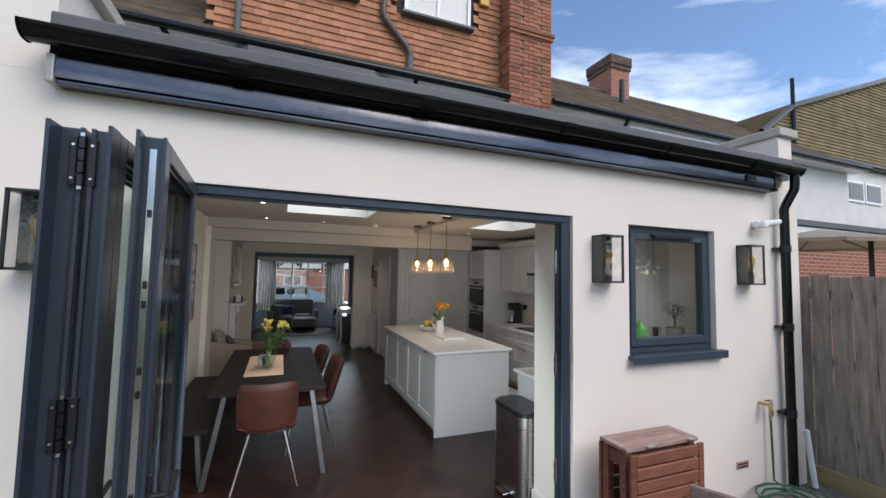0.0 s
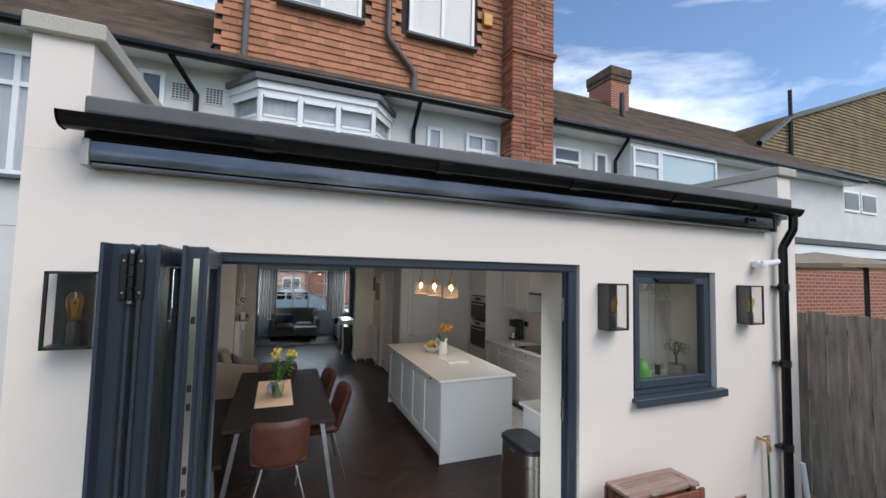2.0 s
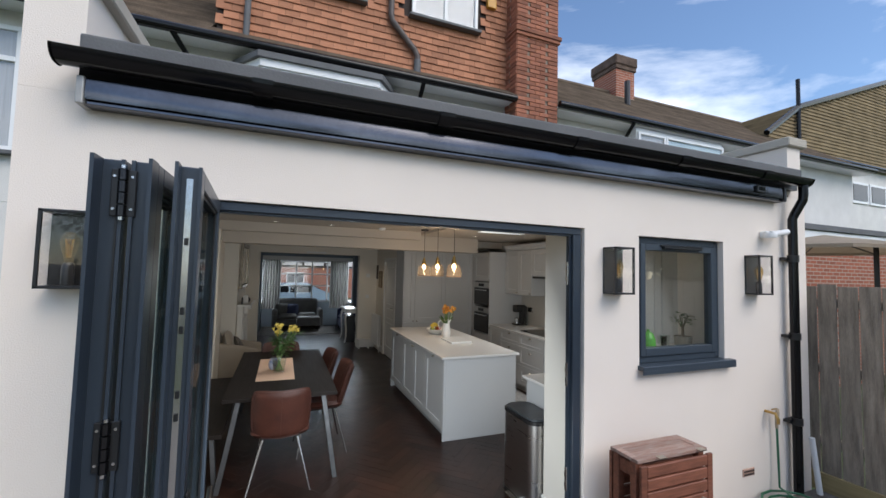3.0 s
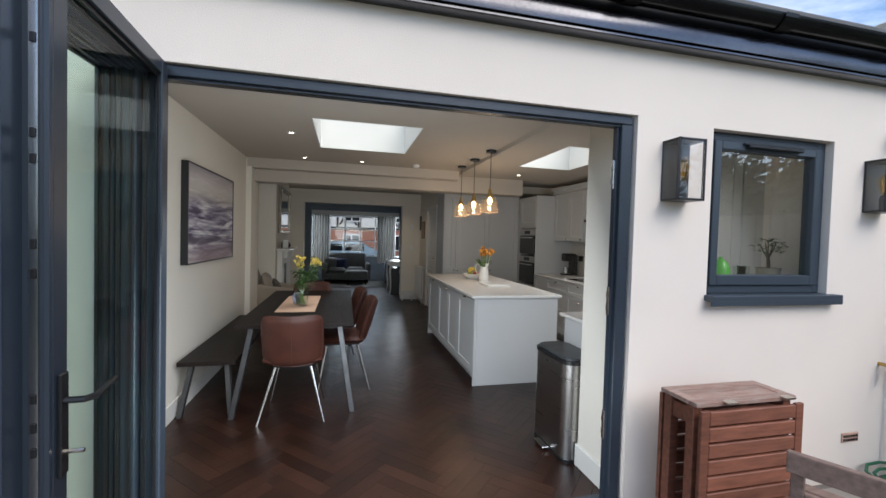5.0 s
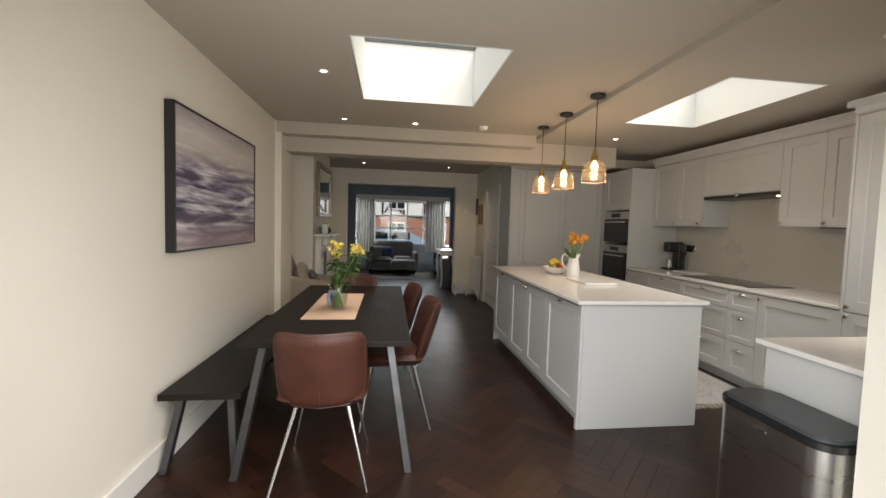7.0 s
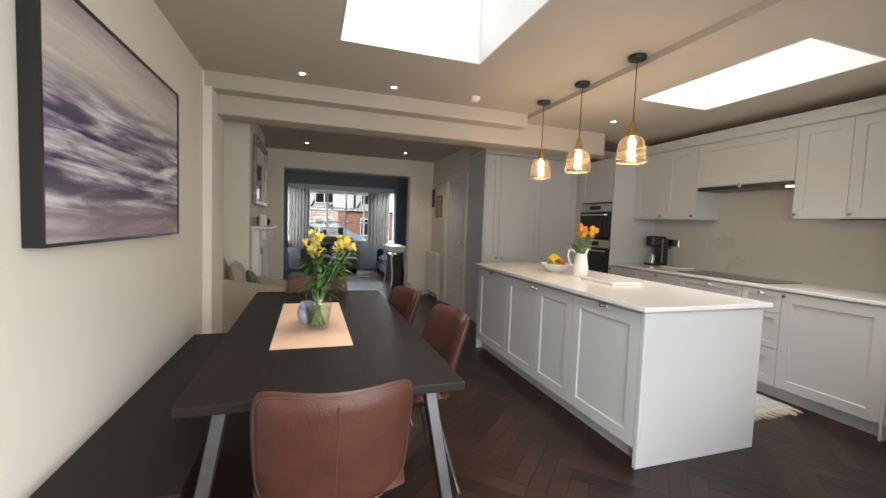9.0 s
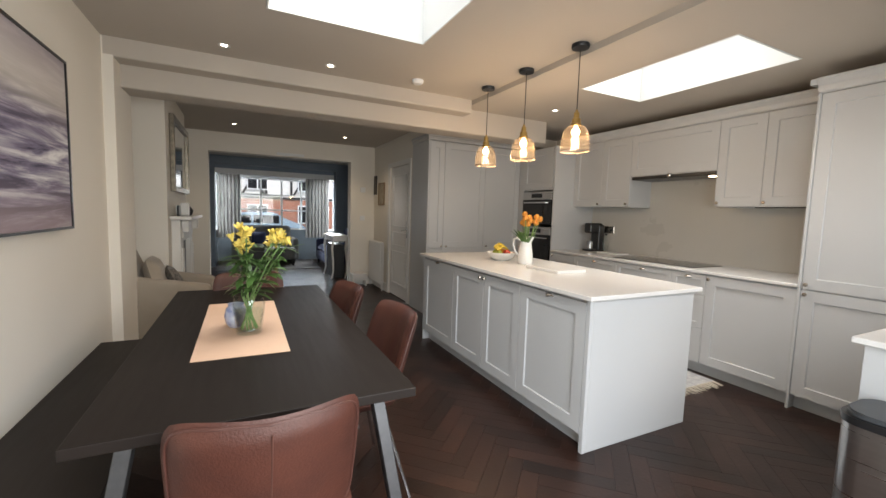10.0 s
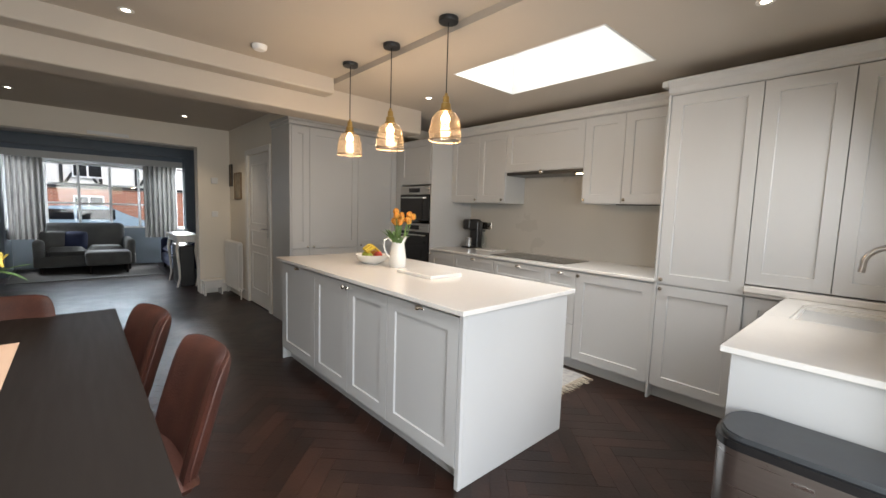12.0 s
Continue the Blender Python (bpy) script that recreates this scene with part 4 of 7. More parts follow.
# ---- on the island ----
t = thing("jug", (2.39, 6.67, 0.91), "white porcelain jug holding orange tulips", "jug")
b = lathe(BM(), [(0, 0), (0.056, 0), (0.06, 0.01), (0.062, 0.06), (0.052, 0.12), (0.044, 0.165), (0.052, 0.20), (0.048, 0.20), (0.040, 0.165), (0.048, 0.12), (0.056, 0.06), (0.05, 0.014), (0, 0.012)], (0, 0, 0), 24)
bmesh.ops.transform(b, matrix=Matrix.Translation((2.39, 6.67, 0.911)) @ Matrix.Diagonal((1.08, 1.08, 1.16, 1)), verts=b.verts[:])
for v in b.verts:
    if v.co.z > 1.10 and v.co.x > 2.41:
        v.co += Vector((0.018, -0.006, 0.012)) * ((v.co.z - 1.10) / 0.045)
part("body", b, PORCELAIN, t, smooth=True)
part("handle", tube(BM(), [(2.342, 6.685, 1.115), (2.312, 6.695, 1.14), (2.286, 6.702, 1.125), (2.28, 6.704, 1.08), (2.30, 6.698, 1.02), (2.332, 6.688, 0.99)], 0.007, 8), PORCELAIN, t, smooth=True)
tul = thing("tulips", (2.39, 6.67, 0.92), "bunch of orange tulips with green leaves", "flowers")
rnd = random.Random(4)
for k in range(15):
    a, rr = rnd.uniform(0, 6.28), rnd.uniform(0.01, 0.125)
    top = Vector((2.39 + math.cos(a) * rr, 6.67 + math.sin(a) * rr, 1.265 + rnd.uniform(-0.02, 0.07) - rr * 0.3))
    part("stem", tube(BM(), [(2.39 + math.cos(a) * 0.012, 6.67 + math.sin(a) * 0.012, 0.95), (2.39 + math.cos(a) * rr * 0.5, 6.67 + math.sin(a) * rr * 0.5, 1.11), top], 0.0035, 6), STEM, tul, smooth=True)
    f = BM()
    tilt = Matrix.Translation(top) @ Matrix.Rotation(rr * 4, 4, Vector((-math.sin(a), math.cos(a), 0)))
    for q in range(6):
        ang = q * math.pi / 3
        pm = tilt @ Matrix.Rotation(ang, 4, "Z")
        vs = [[f.verts.new(pm @ Vector((r_ + 0.002 * (q % 2), s * w_, z_))) for s in (-1, 0, 1)] for r_, w_, z_ in ((0.004, 0.003, 0), (0.017, 0.012, 0.012), (0.019, 0.014, 0.028), (0.012, 0.008, 0.044), (0.007, 0.001, 0.052))]
        for r1, r2 in zip(vs, vs[1:]):
            for c_ in range(2):
                f.faces.new((r1[c_], r1[c_ + 1], r2[c_ + 1], r2[c_]))
    bmesh.ops.solidify(f, geom=f.faces[:], thickness=0.0008)
    part("tulip_head", f, ORANGE, tul, smooth=True)


def blade(bm, start, direction, length, width, droop, fold=0.25, n=6):
    """A long folded leaf."""
    d = Vector(direction).normalized()
    side = d.cross(Vector((0, 0, 1)))
    side = side.normalized() if side.length > 0.05 else Vector((1, 0, 0))
    p, rows = Vector(start), []
    for i in range(n + 1):
        f_ = i / n
        wd = width * math.sin(math.pi * min(1, 0.12 + 0.88 * f_)) ** 0.8
        up = side.cross(d).normalized()
        rows.append([bm.verts.new(p + side * wd * s + up * fold * wd * abs(s)) for s in (-1, 0, 1)])
        d = (d + Vector((0, 0, -droop / n))).normalized()
        p = p + d * (length / n)
    for r1, r2 in zip(rows, rows[1:]):
        for c_ in range(2):
            bm.faces.new((r1[c_], r1[c_ + 1], r2[c_ + 1], r2[c_]))


for k in range(11):
    a = rnd.uniform(0, 6.28)
    lf = BM()
    blade(lf, (2.39 + math.cos(a) * 0.025, 6.67 + math.sin(a) * 0.025, 1.07), (math.cos(a) * 0.5, math.sin(a) * 0.5, 1), rnd.uniform(0.12, 0.20), 0.018, rnd.uniform(0.6, 1.4))
    part("leaf", lf, LEAF, tul, smooth=True)
t = thing("fruit_bowl", (2.33, 6.95, 0.91), "white porcelain bowl heaped with fruit", "bowl")
part("bowl", lathe(BM(), [(0, 0.0), (0.06, 0), (0.066, 0.006), (0.115, 0.032), (0.142, 0.078), (0.138, 0.078), (0.110, 0.036), (0.06, 0.012), (0, 0.012)], (2.33, 6.95, 0.911), 28), PORCELAIN, t, smooth=True)
for k, (dx, dy, dz, r, col) in enumerate(((0.04, -0.03, 0.07, 0.036, (0.55, 0.06, 0.03)), (-0.035, 0.035, 0.068, 0.036, (0.36, 0.42, 0.06)), (0.045, 0.04, 0.072, 0.035, (0.7, 0.3, 0.04)), (-0.05, -0.03, 0.068, 0.034, (0.38, 0.45, 0.08)))):
    b = lathe(BM(), [(0.004, -r * 0.86)] + [(r * math.cos(e), r * 0.93 * math.sin(e)) for e in (math.radians(x) for x in range(-70, 71, 20))] + [(0.006, r * 0.80), (0.0, r * 0.70)], (2.33 + dx, 6.95 + dy, 0.911 + dz), 16)
    tagged(part("fruit", b, material("fruit_skin", col, 0.4, vary=0.2, scale=30), smooth=True), "round piece of fruit in the bowl", "fruit", group="fruit")
for k in range(3):
    pts = [(2.26 + 0.13 * u, 6.91 + 0.028 * k + 0.02 * u, 1.005 + 0.012 * k + 0.035 * math.sin(math.pi * u)) for u in (0, 0.2, 0.4, 0.6, 0.8, 1)]
    b = tube(BM(), pts, 0.014, 8, 0.009)
    tagged(part("banana", b, material("banana_skin", (0.72, 0.52, 0.06), 0.5, vary=0.2, scale=30), smooth=True), "ripe yellow banana in the bowl", "fruit", group="bananas")
tagged(part("serving_board", one_box(2.23, 2.52, 6.08, 6.46, 0.911, 0.935, 0.004, m=None), PORCELAIN), "white marble board on the island", "board")

# ---- pendant lights ----
RIMGLASS = material("thick_glass_rim", (0.42, 0.30, 0.20), 0.12, vary=0.1)
for x, y in ((2.165, 5.91), (2.152, 6.46), (2.137, 6.99)):
    t = thing("pendant_light", (x, y, 1.80), "amber ribbed glass pendant light with brass cap, lit", "pendant light", group="pendant lights")
    part("ceiling_rose", lathe(BM(), [(0, 0), (0.055, 0), (0.058, 0.004), (0.058, 0.024), (0, 0.024)], (x, y, CL - 0.0245), 28), BLACKALU, t, smooth=True)
    part("cable", tube(BM(), [(x, y, CL - 0.02), (x, y, 2.03)], 0.0035, 6), BLACKPVC, t)
    part("lamp_holder", lathe(BM(), [(0, 0.105), (0.008, 0.105), (0.010, 0.09), (0.018, 0.086), (0.020, 0.05), (0.028, 0.046), (0.030, 0.018), (0.036, 0.012), (0.036, 0.0), (0, 0.0)], (x, y, 1.945), 20), BRASS, t, smooth=True)
    b = BM()
    seg = 48
    prof_ = [(0.036, 0.0), (0.060, -0.012), (0.078, -0.040), (0.089, -0.086), (0.094, -0.126), (0.094, -0.144), (0.092, -0.155), (0.095, -0.163), (0.092, -0.172)]
    rings = []
    for i, (r, z) in enumerate(prof_):
        rings.append([b.verts.new((x + (r + (0.0012 if q % 2 and 0 < i < 6 else 0)) * math.cos(2 * math.pi * q / seg), y + (r + (0.0012 if q % 2 and 0 < i < 6 else 0)) * math.sin(2 * math.pi * q / seg), 1.948 + z)) for q in range(seg)])
    for r1, r2 in zip(rings, rings[1:]):
        for q in range(seg):
            b.faces.new((r1[q], r1[(q + 1) % seg], r2[(q + 1) % seg], r2[q]))
    sh = part("shade", b, SHADE, t, "ribbed amber glass shade", smooth=True)
    sh.visible_shadow = False
    part("rim", lathe(BM(), [(0.0920, -0.172), (0.0950, -0.172), (0.0950, -0.166), (0.0920, -0.166), (0.0920, -0.172)], (x, y, 1.948), 48), RIMGLASS, sh)
    part("bulb", lathe(BM(), [(0.010, 0), (0.014, -0.012), (0.026, -0.032), (0.028, -0.045), (0.020, -0.060), (0.0, -0.066)], (x, y, 1.945), 16), BULB, t, smooth=True)
    lp = new("pendant_lamp", bpy.data.lights.new("pendant_lamp", "POINT"))
    lp.data.energy, lp.data.color, lp.data.shadow_soft_size = 2.4, (1.0, 0.72, 0.46), 0.03
    lp.location = (x, y, 1.84)

# recessed ceiling spots
for x, y, z in ((0.788, 4.575, CL), (1.516, 4.597, CL), (0.052, 5.857, CL), (0.05, 7.18, CL), (0.79, 7.19, CL), (3.05, 7.14, CK), (3.05, 4.6, CK), (0.064, 4.55, CL), (0.06, 10.2, CL), (1.60, 10.3, CL)):
    t = thing("ceiling_spot", (x, y, z), "recessed white ceiling spotlight, lit", "spotlight", group="ceiling spots")
    part("bezel", lathe(BM(), [(0.021, -0.001), (0.031, -0.006), (0.040, -0.004), (0.041, 0.0), (0.021, 0.0)], (x, y, z), 24), TRIM, t, smooth=True)
    part("lens", lathe(BM(), [(0, -0.002), (0.021, -0.002)], (x, y, z), 20), SPOT, t)
for x, y, w_ in ((0.06, 10.2, 3.5), (1.60, 10.3, 6), (0.05, 7.18, 1.5), (0.79, 7.19, 1.5)):
    lp = new("spot_lamp", bpy.data.lights.new("spot_lamp", "SPOT"))
    lp.data.energy, lp.data.color, lp.data.spot_size, lp.data.spot_blend, lp.data.shadow_soft_size = w_, (1.0, 0.80, 0.58), radians(120), 0.8, 0.02
    lp.location = (x, y, CL - 0.02)
t = thing("smoke_alarm", (1.52, 7.15, CL), "white round ceiling smoke alarm", "smoke alarm")
part("case", lathe(BM(), [(0, -0.035), (0.035, -0.033), (0.048, -0.02), (0.05, 0.0), (0, 0)], (1.52, 7.15, CL), 24), PVCWHITE, t, smooth=True)

# ---- bin ----
t = thing("pedal_bin", (2.09, 4.17, 0), "brushed steel rectangular pedal bin with dark lid", "bin")
def round_rect(x0, x1, y0, y1, r, n=6):
    out = []
    for cx, cy, a0 in ((x1 - r, y1 - r, 0), (x0 + r, y1 - r, 90), (x0 + r, y0 + r, 180), (x1 - r, y0 + r, 270)):
        out += [(cx + r * math.cos(radians(a0 + 90 * k / n)), cy + r * math.sin(radians(a0 + 90 * k / n))) for k in range(n + 1)]
    return out
part("body", prism(BM(), round_rect(2.02, 2.28, 3.95, 4.42, 0.075), 0.02, 0.655), BRUSHED, t, smooth=True)
part("base_ring", prism(BM(), round_rect(2.015, 2.285, 3.945, 4.425, 0.075), 0.0, 0.022), BLACKPVC, t, smooth=True)
part("rim", prism(BM(), round_rect(2.015, 2.285, 3.945, 4.425, 0.078), 0.655, 0.680), BLACKPVC, t, smooth=True)
b = prism(BM(), round_rect(2.03, 2.27, 3.96, 4.41, 0.068), 0.681, 0.698)
bmesh.ops.bevel(b, geom=[e for e in b.edges if e.verts[0].co.z > 0.69 and e.verts[1].co.z > 0.69], offset=0.006, segments=2, affect="EDGES")
part("lid", b, material("dark_grey_lid", (0.05, 0.055, 0.06), 0.4, vary=0.05), t, smooth=True)
part("badge", one_box(2.0155, 2.0195, 4.17, 4.22, 0.615, 0.625), STEEL, t)
part("pedal", one_box(1.965, 2.015, 4.13, 4.27, 0.012, 0.028, 0.004), STEEL, t)

# ---- dining table, bench and chairs ----
t = thing("dining_table", (0.21, 6.04, 0), "black-stained wooden dining table with splayed steel legs", "table")
part("tabletop", one_box(-0.25, 0.675, 5.03, 7.06, 0.712, 0.744, 0.003, 2), DARKTOP, t)
part("apron", box(box(BM(), -0.10, 0.53, 5.10, 5.16, 0.69, 0.712), -0.10, 0.53, 6.93, 6.99, 0.69, 0.712), BLACKALU, t)


def bar(bm, a, b_, w, d):
    """A flat-sided bar from a to b_, w across x and d across y."""
    lo = [bm.verts.new((a[0] + sx * w / 2, a[1] + sy * d / 2, a[2])) for sx, sy in ((-1, -1), (1, -1), (1, 1), (-1, 1))]
    hi = [bm.verts.new((b_[0] + sx * w / 2, b_[1] + sy * d / 2, b_[2])) for sx, sy in ((-1, -1), (1, -1), (1, 1), (-1, 1))]
    bm.faces.new(lo[::-1])
    bm.faces.new(hi)
    for k in range(4):
        bm.faces.new((lo[k], lo[(k + 1) % 4], hi[(k + 1) % 4], hi[k]))
    bmesh.ops.bevel(bm, geom=bm.edges[:], offset=0.003, segments=1, affect="EDGES")
    return bm


LEGSTEEL = material("grey_steel_leg", (0.13, 0.133, 0.14), 0.42, metal=0.9, vary=0.15, scale=10)
for sx, fx, tx in ((-1, -0.255, -0.13), (1, 0.675, 0.56)):
    for fy, ty in ((5.03, 5.12), (7.06, 6.97)):
        part("leg", bar(BM(), (fx, fy, 0), (tx, ty, 0.711), 0.042, 0.055), LEGSTEEL, t)
t = thing("bench", (-0.45, 6.03, 0), "black-stained wooden bench with splayed steel legs", "bench")
part("seat", one_box(-0.66, -0.24, 5.08, 7.0, 0.415, 0.45, 0.003, 2), DARKTOP, t)
for fx, tx in ((-0.65, -0.585), (-0.28, -0.33)):
    for fy, ty in ((5.12, 5.20), (6.96, 6.88)):
        part("leg", bar(BM(), (fx, fy, 0), (tx, ty, 0.414), 0.038, 0.05), LEGSTEEL, t)
tagged(part("table_mat", one_box(-0.03, 0.325, 5.545, 6.55, 0.745, 0.7475), RUNNER), "peach woven table runner", "table runner")

chair = thing("dining_chair", (0, 0, 0), "brown leather dining chair with thin steel legs", "chair", group="chairs round the table")
lean = Matrix.Translation((0, -0.265, 0.642)) @ Matrix.Rotation(radians(90 + 17), 4, "X")
part("backrest", pillow(BM(), 0.465, 0.44, 0.06, lean, n=16, corner=0.42, power=8, bend=lambda x, y: -0.075 * (x / 0.2325) ** 2), LEATHER, chair, smooth=True)
part("seat", pillow(BM(), 0.47, 0.46, 0.07, Matrix.Translation((0, 0.02, 0.46)), n=14, corner=0.25, power=10, bend=lambda x, y: 0.02 * (x / 0.23) ** 2), LEATHER, chair, smooth=True)
STITCH = material("seam_thread", (0.085, 0.03, 0.02), 0.7, vary=0.2)
b = BM()
seam = []
for k in range(11):
    v = -0.195 + 0.39 * k / 10
    seam.append(lean @ Vector((0, v, 0.0295)))
tube(b, seam, 0.0022, 6)
part("seam", b, STITCH, chair)
b = BM()
edge = []
for k in range(41):
    a = 2 * math.pi * k / 40
    c_, s_ = math.cos(a), math.sin(a)
    x = 0.222 * abs(c_) ** 0.36 * (1 if c_ > 0 else -1)
    y = 0.211 * abs(s_) ** 0.36 * (1 if s_ > 0 else -1)
    edge.append(lean @ Vector((x, y, 0.012 - 0.075 * (x / 0.2325) ** 2)))
tube(b, edge, 0.004, 6, caps=False)
part("piping", b, material("dark_piping", (0.07, 0.025, 0.018), 0.5), chair)
for sx in (-1, 1):
    for (tx, ty), (fx, fy) in (((0.13, -0.14), (0.245, -0.25)), ((0.13, 0.15), (0.225, 0.22))):
        part("leg", tube(BM(), [(sx * fx, fy, 0), (sx * tx, ty, 0.43)], 0.008, 8, 0.011), STEEL, chair, smooth=True)
part("seat_frame", box(BM(), -0.15, 0.15, -0.16, 0.17, 0.418, 0.432, 0.003), BLACKALU, chair)
chair.matrix_basis = pose(0.21, 5.11, 0, 0, 0, 0)
copy_thing(chair, pose(0.580, 5.70, 0, 0, 0, 93))
copy_thing(chair, pose(0.50, 6.37, 0, 0, 0, 97))
copy_thing(chair, pose(0.20, 6.80, 0, 0, 0, 182))

# vase of flowers
V = Vector((0.176, 5.87, 0.748))
t = thing("vase", V, "clear glass vase with water on the runner", "vase")
part("glass", lathe(BM(), [(0, 0.004), (0.052, 0.0), (0.056, 0.01), (0.060, 0.05), (0.066, 0.10), (0.070, 0.14), (0.062, 0.165), (0.072, 0.185), (0.069, 0.185), (0.059, 0.165), (0.066, 0.14), (0.062, 0.10), (0.056, 0.05), (0.050, 0.016), (0, 0.014)], V, 28), VASEGLASS, t, smooth=True)
part("water", lathe(BM(), [(0, 0.02), (0.048, 0.02), (0.058, 0.08), (0.060, 0.11), (0, 0.11)], V, 20), glass_material("water", (0.93, 0.965, 0.94), ior=1.25, edge=0.3), t, smooth=True)
fl = thing("alstroemeria_bunch", V + Vector((0, 0, 0.02)), "yellow alstroemeria flowers with green leaves", "flowers")
rnd = random.Random(11)
leaves = BM()
heads = []
for k in range(10):
    a = 2 * math.pi * k / 10 + rnd.uniform(-0.2, 0.2)
    spread = rnd.uniform(0.10, 0.19)
    side = -1 if k % 2 else 1
    base = V + Vector((math.cos(a + 2.6) * 0.035, math.sin(a + 2.6) * 0.035, 0.022))
    neck = V + Vector((math.cos(a) * 0.03, math.sin(a) * 0.03, 0.18))
    tip = V + Vector((side * rnd.uniform(0.05, 0.12) + 0.045, math.sin(a) * 0.07, rnd.uniform(0.36, 0.45)))
    mid = (neck + tip) / 2 + Vector((0, 0, 0.02))
    part("stem", tube(BM(), [base, neck, mid, tip], 0.0042, 6, 0.003), STEM, fl, smooth=True)
    heads.append(tip)
    for q in range(10):
        f_ = rnd.uniform(0.0, 0.95)
        p = neck.lerp(tip, f_)
        la = rnd.uniform(0, 6.28)
        blade(leaves, p, (math.cos(la), math.sin(la), rnd.uniform(-0.1, 0.8)), rnd.uniform(0.07, 0.13), rnd.uniform(0.011, 0.021), rnd.uniform(0.3, 1.2), 0.2)
part("leaves", leaves, LEAF, fl, smooth=True)["kind"] = "stuff"
for tip in heads:
    f = BM()
    for q in range(3):
        c0 = tip + Vector((rnd.uniform(-0.03, 0.03), rnd.uniform(-0.03, 0.03), rnd.uniform(-0.005, 0.03)))
        out = Vector((rnd.uniform(-1, 1), rnd.uniform(-1, 1), 1.1)).normalized()
        rot = out.to_track_quat("Z", "Y").to_matrix().to_4x4()
        for p_ in range(6):
            pm = Matrix.Translation(c0) @ rot @ Matrix.Rotation(p_ * math.pi / 3, 4, "Z") @ Matrix.Scale(0.85, 4)
            rows = [[f.verts.new(pm @ Vector((r_, s * w_, z_))) for s in (-1, 0, 1)] for r_, w_, z_ in ((0.002, 0.002, 0), (0.007, 0.005, 0.016), (0.013, 0.009, 0.031), (0.021, 0.008, 0.042), (0.027, 0.001, 0.047))]
            for r1, r2 in zip(rows, rows[1:]):
                for c_ in range(2):
                    f.faces.new((r1[c_], r1[c_ + 1], r2[c_ + 1], r2[c_]))
    part("flower_head", f, YELLOW, fl, smooth=True)
t = thing("small_pot", (0.12, 6.00, 0.748), "small blue and white china pot", "pot")
part("body", lathe(BM(), [(0, 0), (0.03, 0), (0.045, 0.02), (0.052, 0.055), (0.045, 0.09), (0.034, 0.105), (0.036, 0.115), (0.031, 0.115), (0.03, 0.105), (0.04, 0.09), (0.0, 0.02)], (0.120, 6.00, 0.748), 24), material("blue_white_china", (0.72, 0.74, 0.78), 0.2, vary=0.1, scale=22, second=(0.16, 0.20, 0.46)), t, smooth=True)

# wall picture
ART = bpy.data.materials.new("seascape_canvas")
ART.use_nodes = True
n, l = ART.node_tree.nodes, ART.node_tree.links
p = n["Principled BSDF"]
p.inputs["Roughness"].default_value = 0.7
c0 = n.new("ShaderNodeTexCoord")
m0 = n.new("ShaderNodeMapping")
m0.inputs["Rotation"].default_value = (radians(13), 0, 0)
m0.inputs["Scale"].default_value = (1, 0.6, 6.5)
l.new(c0.outputs["Object"], m0.inputs["Vector"])
w0 = n.new("ShaderNodeTexNoise")
w0.inputs["Scale"].default_value, w0.inputs["Detail"].default_value, w0.inputs["Roughness"].default_value, w0.inputs["Distortion"].default_value = 2.2, 9, 0.60, 0.5
l.new(m0.outputs["Vector"], w0.inputs["Vector"])
sx = n.new("ShaderNodeSeparateXYZ")
l.new(c0.outputs["Object"], sx.inputs[0])
hz = n.new("ShaderNodeMapRange")
hz.inputs["From Min"].default_value, hz.inputs["From Max"].default_value = 0.0, 0.84
l.new(sx.outputs["Z"], hz.inputs["Value"])
band = n.new("ShaderNodeValToRGB")
cr = band.color_ramp
cr.elements[0].position, cr.elements[0].color = 0.0, (0.34, 0.25, 0.25, 1)
cr.elements[1].position, cr.elements[1].color = 1.0, (0.36, 0.31, 0.33, 1)
for pos_, col_ in ((0.18, (0.40, 0.32, 0.33, 1)), (0.32, (0.16, 0.155, 0.19, 1)), (0.45, (0.09, 0.09, 0.125, 1)), (0.58, (0.27, 0.23, 0.29, 1)), (0.72, (0.62, 0.57, 0.50, 1)), (0.86, (0.58, 0.53, 0.50, 1))):
    e_ = cr.elements.new(pos_)
    e_.color = col_
l.new(hz.outputs["Result"], band.inputs["Fac"])
wave = n.new("ShaderNodeValToRGB")
wr = wave.color_ramp
wr.elements[0].position, wr.elements[0].color = 0.42, (0.035, 0.024, 0.06, 1)
wr.elements[1].position, wr.elements[1].color = 0.64, (0.86, 0.84, 0.83, 1)
e_ = wr.elements.new(0.50)
e_.color = (0.23, 0.195, 0.28, 1)
l.new(w0.outputs["Fac"], wave.inputs["Fac"])
sea = n.new("ShaderNodeValToRGB")
sr_ = sea.color_ramp
sr_.elements[0].position, sr_.elements[0].color = 0.05, (0.25, 0.25, 0.25, 1)
sr_.elements[1].position, sr_.elements[1].color = 0.78, (0.12, 0.12, 0.12, 1)
for pos_, v_ in ((0.22, 0.75), (0.42, 0.95), (0.60, 0.70)):
    e_ = sr_.elements.new(pos_)
    e_.color = (v_, v_, v_, 1)
l.new(hz.outputs["Result"], sea.inputs["Fac"])
mx0 = n.new("ShaderNodeMix")
mx0.data_type = "RGBA"
l.new(sea.outputs["Color"], mx0.inputs["Factor"])
l.new(band.outputs["Color"], mx0.inputs["A"])
l.new(wave.outputs["Color"], mx0.inputs["B"])
l.new(mx0.outputs["Result"], p.inputs["Base Color"])
t = thing("framed_seascape", (-0.68, 5.92, 1.195), "large framed seascape canvas in purple and grey", "picture")
part("canvas", one_box(-0.690, -0.652, 5.262, 6.584, 1.205, 2.03), ART, t)
